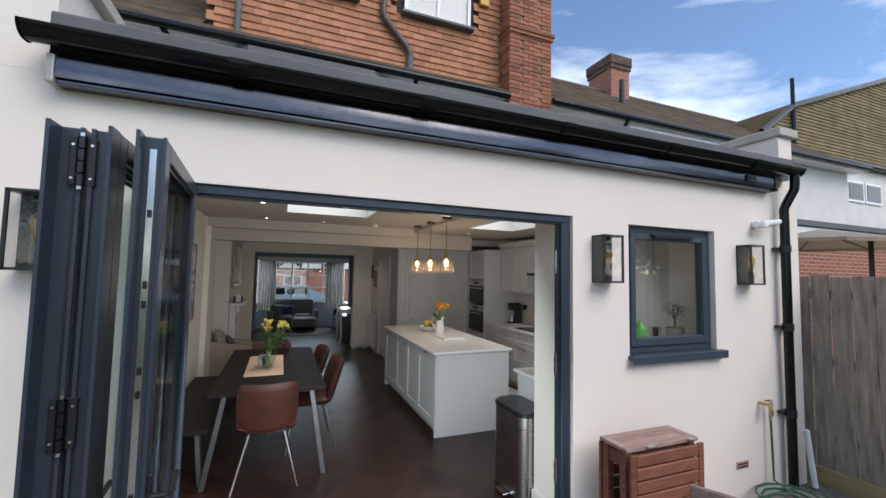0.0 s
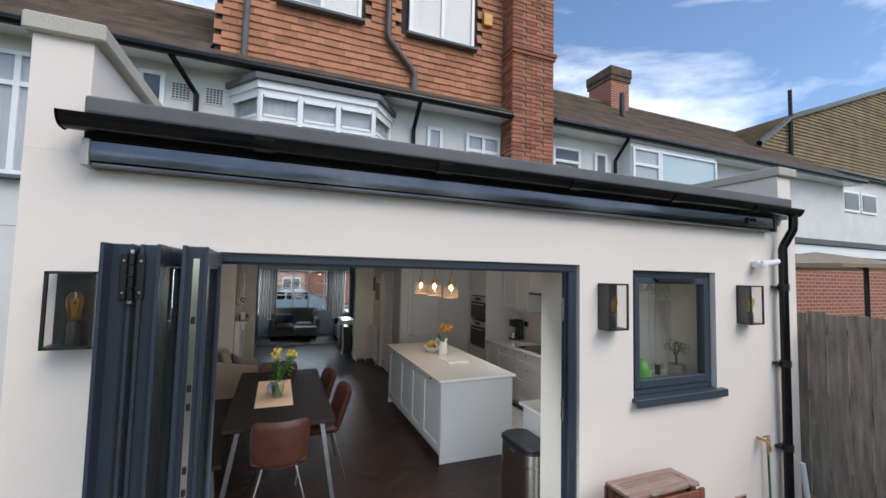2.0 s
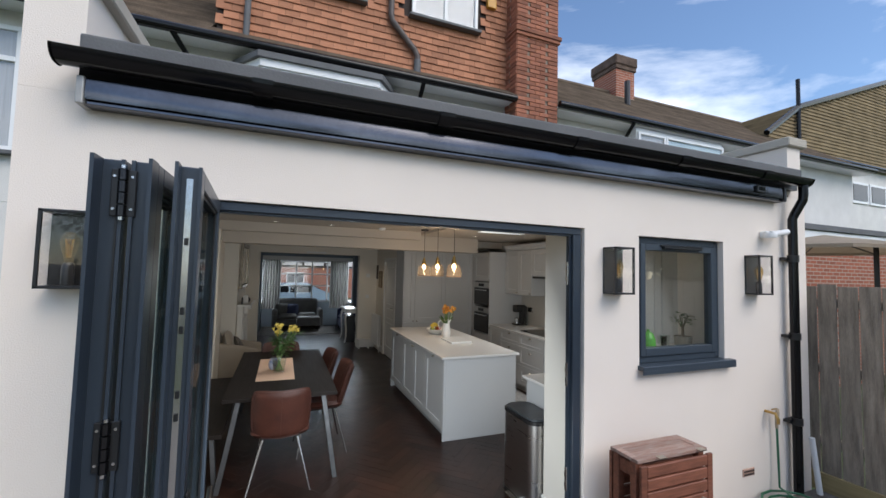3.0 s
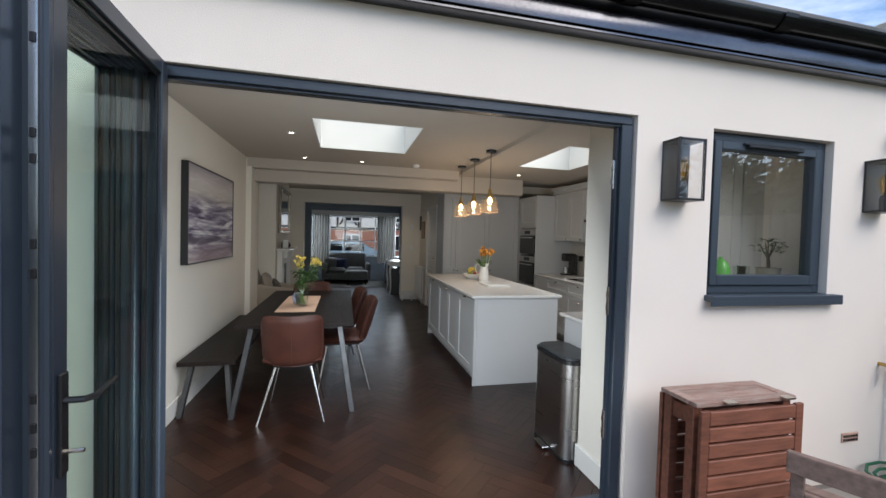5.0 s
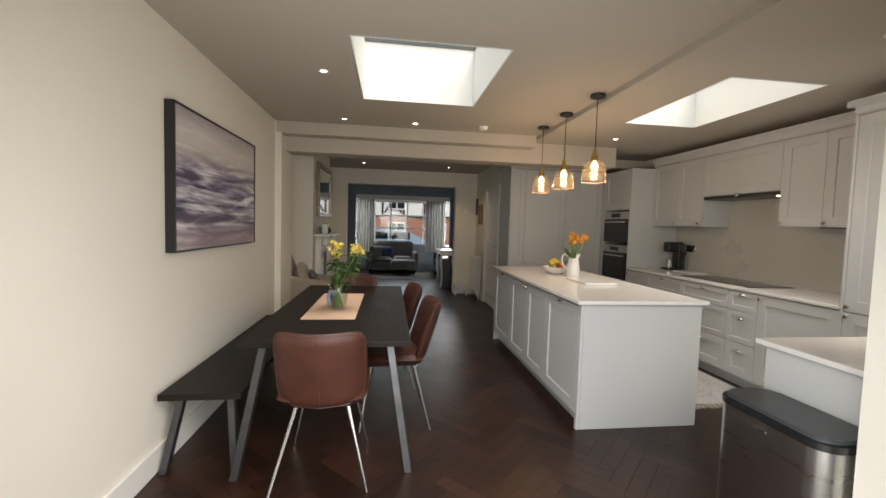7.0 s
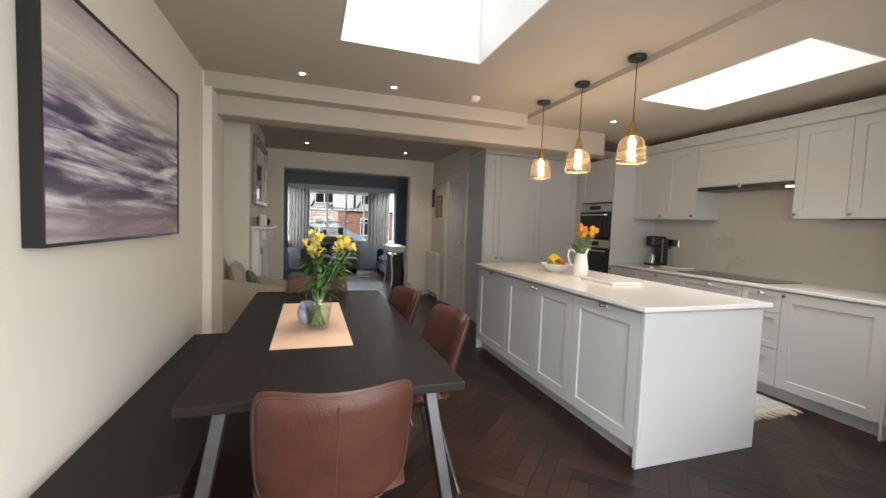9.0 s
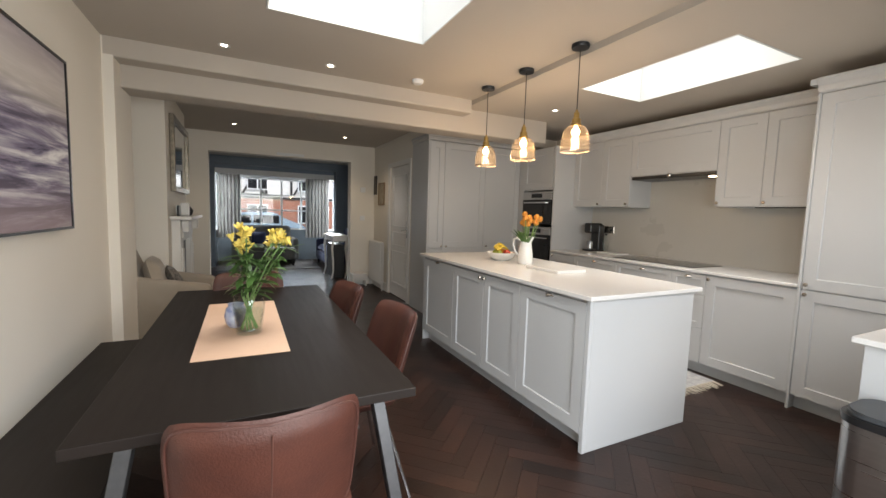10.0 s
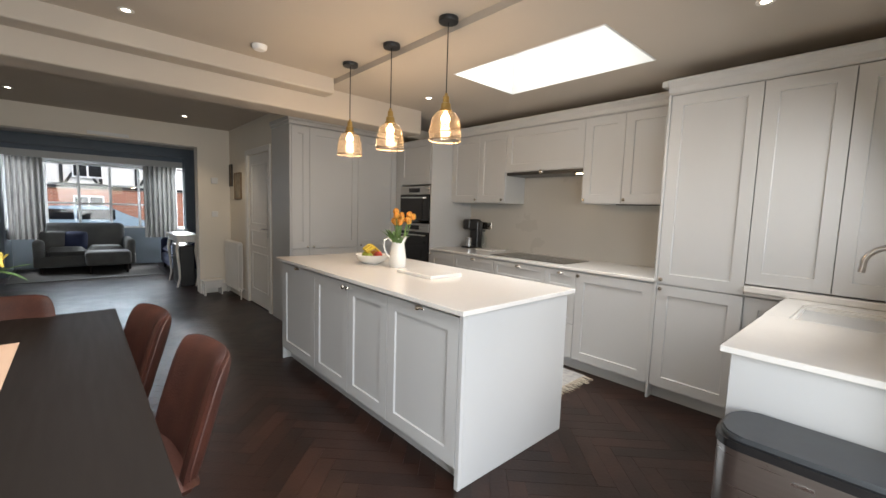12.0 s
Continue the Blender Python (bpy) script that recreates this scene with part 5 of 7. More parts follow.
for a in ((5.25, 5.262, 1.193, 2.042), (6.584, 6.596, 1.193, 2.042), (5.262, 6.584, 1.193, 1.205), (5.262, 6.584, 2.03, 2.042)):
    part("frame_bar", one_box(-0.6985, -0.645, a[0], a[1], a[2], a[3]), BLACKALU, t)

# skirting boards
for nm, a in (("west", (XL, XL + 0.018, FY + 0.13, 7.40)), ("pier", (-0.635, -0.617, 7.40, 7.90)), ("pier_front", (XL + 0.018, -0.635, 7.402, 7.4205)),
              ("nib", (2.094, 2.1115, FY + 0.13, IY + 0.03)), ("nib_end", (2.094, 2.26, IY + 0.0125, IY + 0.03)), ("hall", (2.28, 2.2995, 10.18, 10.99)), ("middle_west", (-0.5, -0.30, 10.98, 11.0)), ("middle_east", (1.86, 2.28, 10.98, 11.0)),
              ("breast", (-0.5, -0.482, 8.52, 8.72)), ("breast_end", (-0.5, -0.482, 9.75, 10.0)), ("breast_side", (-0.95, -0.482, 8.502, 8.52))):
    b = one_box(a[0], a[1], a[2], a[3], 0.0, 0.14, 0.004)
    tagged(part("baseboard_" + nm, b, TRIM), "white painted skirting board", "skirting", kind="structure")

# ---- dining end: fireplace, mirror, armchair, door, radiator ----
t = thing("fireplace", (-0.42, 9.22, 0), "white painted fire surround with mantel shelf", "fireplace")
part("mantel_shelf", one_box(-0.499, -0.31, 8.62, 9.86, 1.185, 1.22, 0.006, 2), TRIM, t)
part("frieze", box(box(BM(), -0.499, -0.42, 8.72, 9.76, 0.95, 1.185, 0.004), -0.42, -0.405, 8.80, 9.68, 0.99, 1.14, 0.004), TRIM, t)
for y0 in (8.72, 9.56):
    part("pilaster", box(box(BM(), -0.499, -0.42, y0, y0 + 0.20, 0, 0.95, 0.004), -0.42, -0.405, y0 + 0.05, y0 + 0.15, 0.15, 0.88, 0.003), TRIM, t)
    part("corbel", one_box(-0.42, -0.35, y0 + 0.05, y0 + 0.15, 1.05, 1.184, 0.02, 2), TRIM, t)
part("firebox", one_box(-0.499, -0.47, 8.92, 9.56, 0, 0.95), BLACKALU, t, "dark cast iron insert")
part("hearth", one_box(-0.499, -0.20, 8.75, 9.73, 0.0, 0.025, 0.004), STONE, t)
t = thing("wall_mirror", (-0.48, 9.35, 1.47), "framed wall mirror above the mantel", "mirror")
GILT = material("silver_gilt_frame", (0.33, 0.29, 0.23), 0.4, metal=0.7, vary=0.25, scale=20)
for a in ((8.74, 8.80, 1.47, 2.25), (9.90, 9.96, 1.47, 2.25), (8.80, 9.90, 1.47, 1.53), (8.80, 9.90, 2.19, 2.25)):
    part("frame_bar", one_box(-0.499, -0.455, *a, 0.008, 2), GILT, t)
part("mirror_plate", one_box(-0.495, -0.478, 8.80, 9.90, 1.53, 2.19), MIRROR, t)
t = thing("mantel_clock", (-0.40, 8.78, 1.22), "small white ornament on the mantel", "ornament")
part("body", one_box(-0.44, -0.36, 8.90, 8.98, 1.2205, 1.36, 0.012, 2), PORCELAIN, t)
part("face", lathe(BM(), [(0.0, 0), (0.02, 0)], (-0.40, 8.94, 1.3605), 16), BLACKALU, t)
tagged(part("photo_frame", one_box(-0.45, -0.43, 8.72, 8.84, 1.2205, 1.33, 0.004), BLACKALU), "small dark photo frame on the mantel", "photo frame")
tagged(part("ornament", lathe(BM(), [(0, 0), (0.03, 0), (0.045, 0.03), (0.05, 0.06), (0.03, 0.09), (0.015, 0.105), (0, 0.11)], (-0.39, 9.12, 1.2205), 20), BLACKPVC, smooth=True), "round black ornament on the mantel", "ornament")
CREAM = material("cream_upholstery", (0.36, 0.31, 0.25), 0.9, vary=0.06, scale=5, bump=0.4, bump_scale=220, sheen=0.2)
t = thing("armchair", (-0.50, 8.17, 0), "cream upholstered armchair with cushions", "armchair")
part("backrest", pillow(BM(), 0.60, 0.80, 0.17, Matrix.Translation((-0.72, 8.16, 0.69)) @ Matrix.Rotation(radians(-90), 4, "Z") @ Matrix.Rotation(radians(-68), 4, "X") @ Matrix.Rotation(math.pi, 4, "X"), n=10, corner=0.4, power=6), CREAM, t, smooth=True)
part("seat", one_box(-0.72, -0.12, 7.94, 8.40, 0.22, 0.43, 0.05, 3), CREAM, t, smooth=True)
for y0 in (7.87, 8.38):
    b = box(BM(), -0.74, -0.10, y0, y0 + 0.10, 0.18, 0.64, 0.04, 3)
    for v in b.verts:
        if v.co.z > 0.45:
            v.co.z += (-(v.co.x + 0.1)) * 0.16
    part("arm", b, CREAM, t, smooth=True)
for x_ in (-0.70, -0.16):
    for y_ in (7.92, 8.42):
        part("leg", tube(BM(), [(x_, y_, 0), (x_, y_, 0.2)], 0.014, 8, 0.02), DARKTOP, t)
tagged(part("cushion", pillow(BM(), 0.40, 0.40, 0.14, Matrix.Translation((-0.53, 8.10, 0.68)) @ Matrix.Rotation(radians(-90), 4, "Z") @ Matrix.Rotation(radians(105), 4, "X"), n=8, power=3), CREAM, smooth=True), "cream square cushion on the armchair", "cushion")
tagged(part("cushion", pillow(BM(), 0.34, 0.34, 0.11, Matrix.Translation((-0.40, 8.20, 0.62)) @ Matrix.Rotation(radians(-80), 4, "Z") @ Matrix.Rotation(radians(115), 4, "X"), n=8, power=3), material("dark_patterned_fabric", (0.05, 0.045, 0.045), 0.9, vary=0.3, scale=30, second=(0.25, 0.23, 0.2)), smooth=True), "dark patterned cushion on the armchair", "cushion")
# hall door, in a closed position
t = thing("door_1", (2.30, 9.7, 0), "white panelled interior door with lever handle, closed", "door", kind="structure")
part("leaf", one_box(2.318, 2.358, 9.285, 10.095, 0.008, 2.025), TRIM, t)
for a in ((0.20, 0.72), (0.80, 1.02), (1.10, 1.90)):
    b = BM()
    for q in ((9.38, 9.40), (9.98, 10.0)):
        box(b, 2.306, 2.319, q[0], q[1], a[0], a[1], 0.003)
    for q in ((a[0], a[0] + 0.02), (a[1] - 0.02, a[1])):
        box(b, 2.306, 2.319, 9.40, 9.98, q[0], q[1], 0.003)
    part("panel_moulding", b, TRIM, t)
for a in ((9.20, 9.28, 0, 2.10), (10.10, 10.18, 0, 2.10), (9.28, 10.10, 2.032, 2.10)):
    part("architrave", one_box(2.283, 2.2995, *a, 0.004), TRIM, t)
h = part("handle_plate", one_box(2.308, 2.3178, 9.33, 9.365, 0.95, 1.12, 0.003), STEEL, t)
part("lever", tube(BM(), [(2.306, 9.348, 1.06), (2.27, 9.348, 1.06), (2.265, 9.38, 1.06), (2.265, 9.46, 1.055)], 0.008, 8), STEEL, h)
t = thing("radiator", (2.24, 10.6, 0.05), "white column radiator on the hall wall", "radiator")
for k in range(11):
    y = 10.28 + 0.062 * k
    b = BM()
    for xx in (2.20, 2.255):
        tube(b, [(xx, y, 0.13), (xx, y, 0.80)], 0.012, 8)
    tube(b, [(2.20, y, 0.80), (2.2275, y, 0.815), (2.255, y, 0.80)], 0.012, 8)
    tube(b, [(2.20, y, 0.13), (2.2275, y, 0.115), (2.255, y, 0.13)], 0.012, 8)
    part("column", b, TRIM, t, smooth=True)
part("manifold", tube(tube(BM(), [(2.2275, 10.27, 0.79), (2.2275, 10.91, 0.79)], 0.016, 10), [(2.2275, 10.27, 0.14), (2.2275, 10.91, 0.14)], 0.016, 10), TRIM, t)
part("valve_pipe", tube(BM(), [(2.2275, 10.24, 0.0), (2.2275, 10.24, 0.14), (2.2275, 10.27, 0.14)], 0.009, 8), TRIM, t)
part("valve_pipe", tube(BM(), [(2.2275, 10.93, 0.0), (2.2275, 10.93, 0.14), (2.2275, 10.91, 0.14)], 0.009, 8), TRIM, t)
t = thing("step_stool", (2.0, 10.86, 0), "small white painted step stool", "stool")
part("top", one_box(1.86, 2.14, 10.76, 10.96, 0.20, 0.225, 0.004), TRIM, t)
for x_ in (1.88, 2.10):
    part("side", box(box(BM(), x_, x_ + 0.02, 10.77, 10.83, 0, 0.20), x_, x_ + 0.02, 10.89, 10.95, 0, 0.20), TRIM, t)
part("apron", one_box(1.90, 2.10, 10.775, 10.79, 0.10, 0.20, 0.003), TRIM, t)
t = thing("framed_print", (2.29, 10.9, 1.65), "small dark framed print on the hall wall", "picture", group="wall prints")
part("frame", box(box(box(box(BM(), 2.285, 2.2995, 10.83, 10.845, 1.63, 1.96), 2.285, 2.2995, 10.965, 10.98, 1.63, 1.96), 2.285, 2.2995, 10.845, 10.965, 1.63, 1.645), 2.285, 2.2995, 10.845, 10.965, 1.945, 1.96), BLACKALU, t)
part("print", one_box(2.291, 2.2993, 10.845, 10.965, 1.645, 1.945), material("brown_print", (0.2, 0.14, 0.09), 0.6, vary=0.3, scale=20), t)
t = thing("framed_print", (2.29, 10.5, 1.43), "framed print in a wooden frame on the hall wall", "picture", group="wall prints")
WOODF = material("oak_frame", (0.25, 0.16, 0.08), 0.5, vary=0.2, scale=15)
part("frame", box(box(box(box(BM(), 2.28, 2.2995, 10.38, 10.40, 1.44, 1.82), 2.28, 2.2995, 10.68, 10.70, 1.44, 1.82), 2.28, 2.2995, 10.40, 10.68, 1.44, 1.46), 2.28, 2.2995, 10.40, 10.68, 1.80, 1.82), WOODF, t)
part("print", one_box(2.29, 2.2993, 10.40, 10.68, 1.46, 1.80), material("cream_print", (0.42, 0.36, 0.27), 0.6, vary=0.25, scale=14), t)
tagged(part("thermostat", one_box(2.04, 2.13, 10.978, 10.9995, 1.66, 1.75, 0.006, 2), PVCWHITE), "small white wall thermostat", "thermostat")
tagged(part("light_switch", one_box(2.04, 2.125, 10.99, 10.9995, 1.16, 1.245, 0.003), PVCWHITE), "white light switch plate", "switch")
tagged(part("air_vent", one_box(0.66, 1.08, 11.20, 11.23, 2.19, 2.23, 0.004, m=Matrix.Translation((0, -0.225, 0.005))), PVCWHITE), "white slim vent on the wall above the opening", "vent")

# ---- lounge ----
GREYF = material("grey_upholstery", (0.15, 0.15, 0.142), 0.9, vary=0.12, scale=6, bump=0.4, bump_scale=200, sheen=0.2)
NAVY = material("navy_velvet", (0.012, 0.022, 0.075), 0.75, vary=0.2, scale=6, sheen=0.08)


def sofa(name, w, mat_, label, m):
    """A two-seat sofa at the origin facing -y, then placed by m."""
    t = thing(name, (0, 0, 0), label, "sofa")
    part("base", box(BM(), -w / 2, w / 2, -0.42, 0.42, 0.12, 0.32, 0.03, 2), mat_, t, smooth=True)
    part("backrest", box(BM(), -w / 2 + 0.12, w / 2 - 0.12, 0.20, 0.44, 0.30, 0.90, 0.09, 3), mat_, t, smooth=True)
    for s in (-1, 1):
        part("arm", box(BM(), s * w / 2 - (0.16 if s > 0 else 0), s * w / 2 + (0.16 if s < 0 else 0), -0.42, 0.42, 0.12, 0.62, 0.07, 3), mat_, t, smooth=True)
        part("seat_cushion", pillow(BM(), w / 2 - 0.17, 0.62, 0.17, Matrix.Translation((s * (w / 4 - 0.08), -0.11, 0.40)), n=8, corner=0.2, power=8), mat_, t, smooth=True)
        for y in (-0.36, 0.36):
            part("foot", tube(BM(), [(s * (w / 2 - 0.1), y, 0), (s * (w / 2 - 0.1), y, 0.13)], 0.02, 8, 0.028), DARKTOP, t)
    t.matrix_basis = m
    return t


sofa("sofa", 1.45, GREYF, "grey upholstered two-seat sofa under the bay window", pose(0.64, 14.52, 0.0, 0, 0, 0))
sofa("sofa", 1.6, NAVY, "navy blue velvet sofa", pose(2.22, 13.55, 0.0, 0, 0, -90))
tagged(part("cushion", pillow(BM(), 0.40, 0.36, 0.13, pose(0.20, 14.32, 0.60, 70, 0, 15), n=8, power=3), GREYF, smooth=True), "grey cushion on the sofa", "cushion")
tagged(part("cushion", pillow(BM(), 0.42, 0.38, 0.13, pose(0.45, 14.34, 0.58, 68, 0, -8), n=8, power=3), NAVY, smooth=True), "dark blue cushion on the sofa", "cushion")
tagged(part("cushion", pillow(BM(), 0.45, 0.42, 0.14, pose(2.10, 13.95, 0.62, 70, 0, -70), n=8, power=3), GREYF, smooth=True), "grey cushion on the blue sofa", "cushion")
t = thing("footstool", (0.93, 13.95, 0), "grey upholstered footstool on the rug", "footstool")
part("pad", box(BM(), 0.60, 1.27, 13.70, 14.16, 0.16, 0.42, 0.06, 3), GREYF, t, smooth=True)
for x_ in (0.67, 1.20):
    for y_ in (13.76, 14.10):
        part("foot", tube(BM(), [(x_, y_, 0.012), (x_, y_, 0.17)], 0.022, 8), DARKTOP, t)
tagged(part("rug", one_box(-0.35, 1.75, 13.2, 14.95, 0.001, 0.012, 0.004), material("grey_rug", (0.12, 0.11, 0.10), 0.95, vary=0.15, scale=10, bump=0.6, bump_scale=200)), "grey flat rug in the lounge", "rug")
t = thing("console_table", (1.85, 12.15, 0), "white console table with curved legs", "table")
part("top", one_box(1.66, 2.0, 11.62, 12.5, 0.81, 0.845, 0.006, 2), TRIM, t)
part("apron", one_box(1.69, 1.98, 11.66, 12.46, 0.73, 0.81, 0.004), TRIM, t)
for x_ in (1.70, 1.96):
    for y_ in (11.67, 12.45):
        part("leg", tube(BM(), [(x_, y_, 0.74), (x_ - 0.02, y_ - 0.01, 0.6), (x_ + 0.005, y_, 0.35), (x_ + 0.01, y_, 0.15), (x_ - 0.025, y_, 0.0)], 0.024, 8, 0.013), TRIM, t, smooth=True)
tagged(part("storage_crate", one_box(1.73, 1.93, 11.72, 12.40, 0.0, 0.66, 0.01), BLACKPVC), "black storage box under the console table", "box")
# curtains
CURT = material("grey_striped_curtain", (0.52, 0.51, 0.49), 0.9, vary=0.3, scale=5, stretch=(6, 6, 0.8), bump=0.2, bump_scale=120, second=(0.22, 0.21, 0.20))
let_light_through(CURT, (0.45, 0.44, 0.42), 0.06)
for x0, x1 in ((-0.42, 0.10), (1.55, 2.12)):
    b = BM()
    n_ = 60
    rows = []
    for i in range(n_ + 1):
        u = i / n_
        x_ = x0 + (x1 - x0) * u
        y_ = 14.36 + 0.045 * math.sin(u * 2 * math.pi * 7) + 0.012 * math.sin(u * 37)
        rows.append([b.verts.new((x_, y_ + 0.01 * math.sin(z_ * 3 + u * 9), z_)) for z_ in (0.62, 1.0, 1.5, 2.0, 2.27)])
    for r1, r2 in zip(rows, rows[1:]):
        for c_ in range(4):
            b.faces.new((r1[c_], r2[c_], r2[c_ + 1], r1[c_ + 1]))
    tagged(part("curtain", b, CURT, smooth=True), "grey patterned curtain drawn to the side", "curtain", group="curtains")
# bay window
t = thing("window_2", (0.9, 15.1, 0.78), "white framed bay window with small panes", "window", kind="structure")
cols = [-0.40, 0.09, 0.57, 1.06, 1.54, 2.03, 2.22]
for x_ in cols[:-1] + [2.20]:
    part("mullion", one_box(x_ - 0.022, x_ + 0.022, 15.08, 15.14, 0.78, 2.078, 0.004), PVCWHITE, t)
for z_ in (0.80, 1.28, 1.66, 2.06):
    for xa, xb in zip(cols[:-1], cols[1:-1] + [2.20]):
        part("transom", one_box(xa + 0.022, xb - 0.022, 15.085, 15.135, z_ - 0.018, z_ + 0.018, 0.003), PVCWHITE, t)
pn = part("pane", one_box(-0.40, 2.20, 15.105, 15.111, 0.80, 2.06), BAYGLASS, t)
pn.visible_shadow = False
for x_ in (-0.58, 2.36):
    for y_ in (14.28, 14.62, 15.0):
        part("mullion", one_box(x_ - 0.02, x_ + 0.02, y_, y_ + 0.045, 0.78, 2.078, 0.004), PVCWHITE, t)
part("board", one_box(-0.60, 2.42, 15.02, 15.2, 0.782, 0.80, 0.004), TRIM, t)
for xa, xb in ((-0.60, -0.40), (2.22, 2.42)):
    part("side_board", one_box(xa, xb, 14.27, 15.018, 0.782, 0.80, 0.004), TRIM, t)
part("head_board", one_box(-0.58, 2.40, 14.27, 15.2, 2.08, 2.199), TRIM, t)
tagged(part("ceiling_bay", one_box(-0.6, 2.42, 14.25, 15.22, 2.401, 2.5), CEIL), "bay ceiling, darkened for its shade", "ceiling", kind="structure")

# kitchen window board things
t = thing("pot_plant", (3.435, 3.78, 1.2300), "small bushy plant in a grey concrete pot", "plant")
part("pot", lathe(BM(), [(0, 0), (0.062, 0), (0.072, 0.10), (0.064, 0.10), (0.06, 0.085), (0, 0.085)], (3.445, 3.78, 1.2305), 22), material("concrete_pot", (0.36, 0.32, 0.26), 0.9, vary=0.1, scale=14, bump=0.3, bump_scale=120), t, smooth=True)
b = tube(BM(), [(3.445, 3.78, 1.3150), (3.443, 3.78, 1.3750), (3.435, 3.78, 1.4150)], 0.012, 8, 0.008)
for dx, dy, dz in ((0.05, 0.01, 0.07), (-0.05, 0.02, 0.07), (0.01, -0.04, 0.09), (0.02, 0.04, 0.09), (-0.02, -0.01, 0.1)):
    tube(b, [(3.440, 3.78, 1.3950), (3.440 + dx * 0.6, 3.78 + dy * 0.6, 1.4150 + dz * 0.4), (3.440 + dx, 3.78 + dy, 1.4150 + dz)], 0.006, 6, 0.003)
part("trunk", b, material("grey_brown_bark", (0.14, 0.11, 0.07), 0.8, vary=0.2, scale=30), t, smooth=True)
b = BM()
rnd = random.Random(5)
for k in range(70):
    a, rr = rnd.uniform(0, 6.28), rnd.uniform(0.02, 0.085)
    blade(b, (3.440 + math.cos(a) * rr, 3.78 + math.sin(a) * rr, 1.4550 + rnd.uniform(-0.02, 0.075)), (math.cos(a), math.sin(a), rnd.uniform(-0.2, 0.9)), rnd.uniform(0.025, 0.042), 0.011, 0.5, 0.2, 3)
part("leaves", b, LEAF, t, smooth=True)
t = thing("washing_up_bottle", (3.035, 3.78, 1.2300), "green plastic bottle on the window board", "bottle")
part("body", lathe(BM(), [(0, 0), (0.055, 0), (0.06, 0.03), (0.056, 0.09), (0.035, 0.14), (0.012, 0.155), (0.012, 0.17), (0, 0.17)], (3.035, 3.78, 1.2305), 20), material("bright_green_plastic", (0.13, 0.52, 0.08), 0.35, vary=0.06), t, smooth=True)
t = thing("drinking_glass", (3.22, 3.8, 1.2300), "clear drinking glass on the window board", "glass", group="window glasses")
part("glass", lathe(BM(), [(0, 0), (0.034, 0), (0.04, 0.11), (0.037, 0.11), (0.031, 0.008), (0, 0.008)], (3.22, 3.80, 1.2305), 18), VASEGLASS, t, smooth=True)
copy_thing(t, pose(3.30, 3.84, 1.2300))
# rug by the cooker
t = thing("kitchen_rug", (3.45, 6.2, 0), "pale woven kitchen rug with fringe", "rug")
RUGM = material("pale_woven_rug", (0.50, 0.48, 0.45), 0.95, vary=0.2, scale=25, bump=0.6, bump_scale=120, second=(0.30, 0.30, 0.31))
part("weave", one_box(2.95, 3.68, 5.72, 7.0, 0.001, 0.010, 0.003), RUGM, t)
b = BM()
rnd = random.Random(3)
for k in range(46):
    x_ = 2.955 + k * 0.0158
    tube(b, [(x_, 5.725, 0.008), (x_ + rnd.uniform(-0.008, 0.008), 5.68, 0.006), (x_ + rnd.uniform(-0.015, 0.015), 5.63 + rnd.uniform(-0.01, 0.02), 0.004)], 0.0035, 5, 0.002)
part("fringe", b, material("cream_cotton", (0.62, 0.55, 0.44), 0.95, vary=0.1), t)

# ---- garden side: ground, wall lamps, tap, folded table, fence ----
tagged(part("ground", one_box(-400, 400, -400, 400, -0.9, -0.30), GRASSM), "ground of lawn and earth", "ground", kind="structure")
tagged(part("patio_base", one_box(-3.4, 4.77, -2.0, 3.498, -0.30, -0.045), material("patio_bedding", (0.20, 0.18, 0.16), 0.95, vary=0.2, scale=12, bump=0.5, bump_scale=80)), "sandy bedding under the patio slabs", "ground", kind="structure")
PB = tagged(new("patio"), "pale stone slab patio", "patio", kind="structure")
slab_me = bpy.data.meshes.new("slab")
b = box(BM(), -0.296, 0.296, -0.296, 0.296, -0.02, 0.02, 0.006)
b.to_mesh(slab_me)
b.free()
slab_me.materials.append(PATIO)
for i in range(13):
    for j in range(9):
        o = new("slab", slab_me)
        o.parent = PB
        o.location = (-3.05 + 0.6 * i, -1.68 + 0.6 * j, -0.025)
tagged(part("lawn", one_box(-3.4, 4.77, -10.0, -2.0, -0.30, -0.06), GRASSM), "back garden lawn", "lawn", kind="structure")


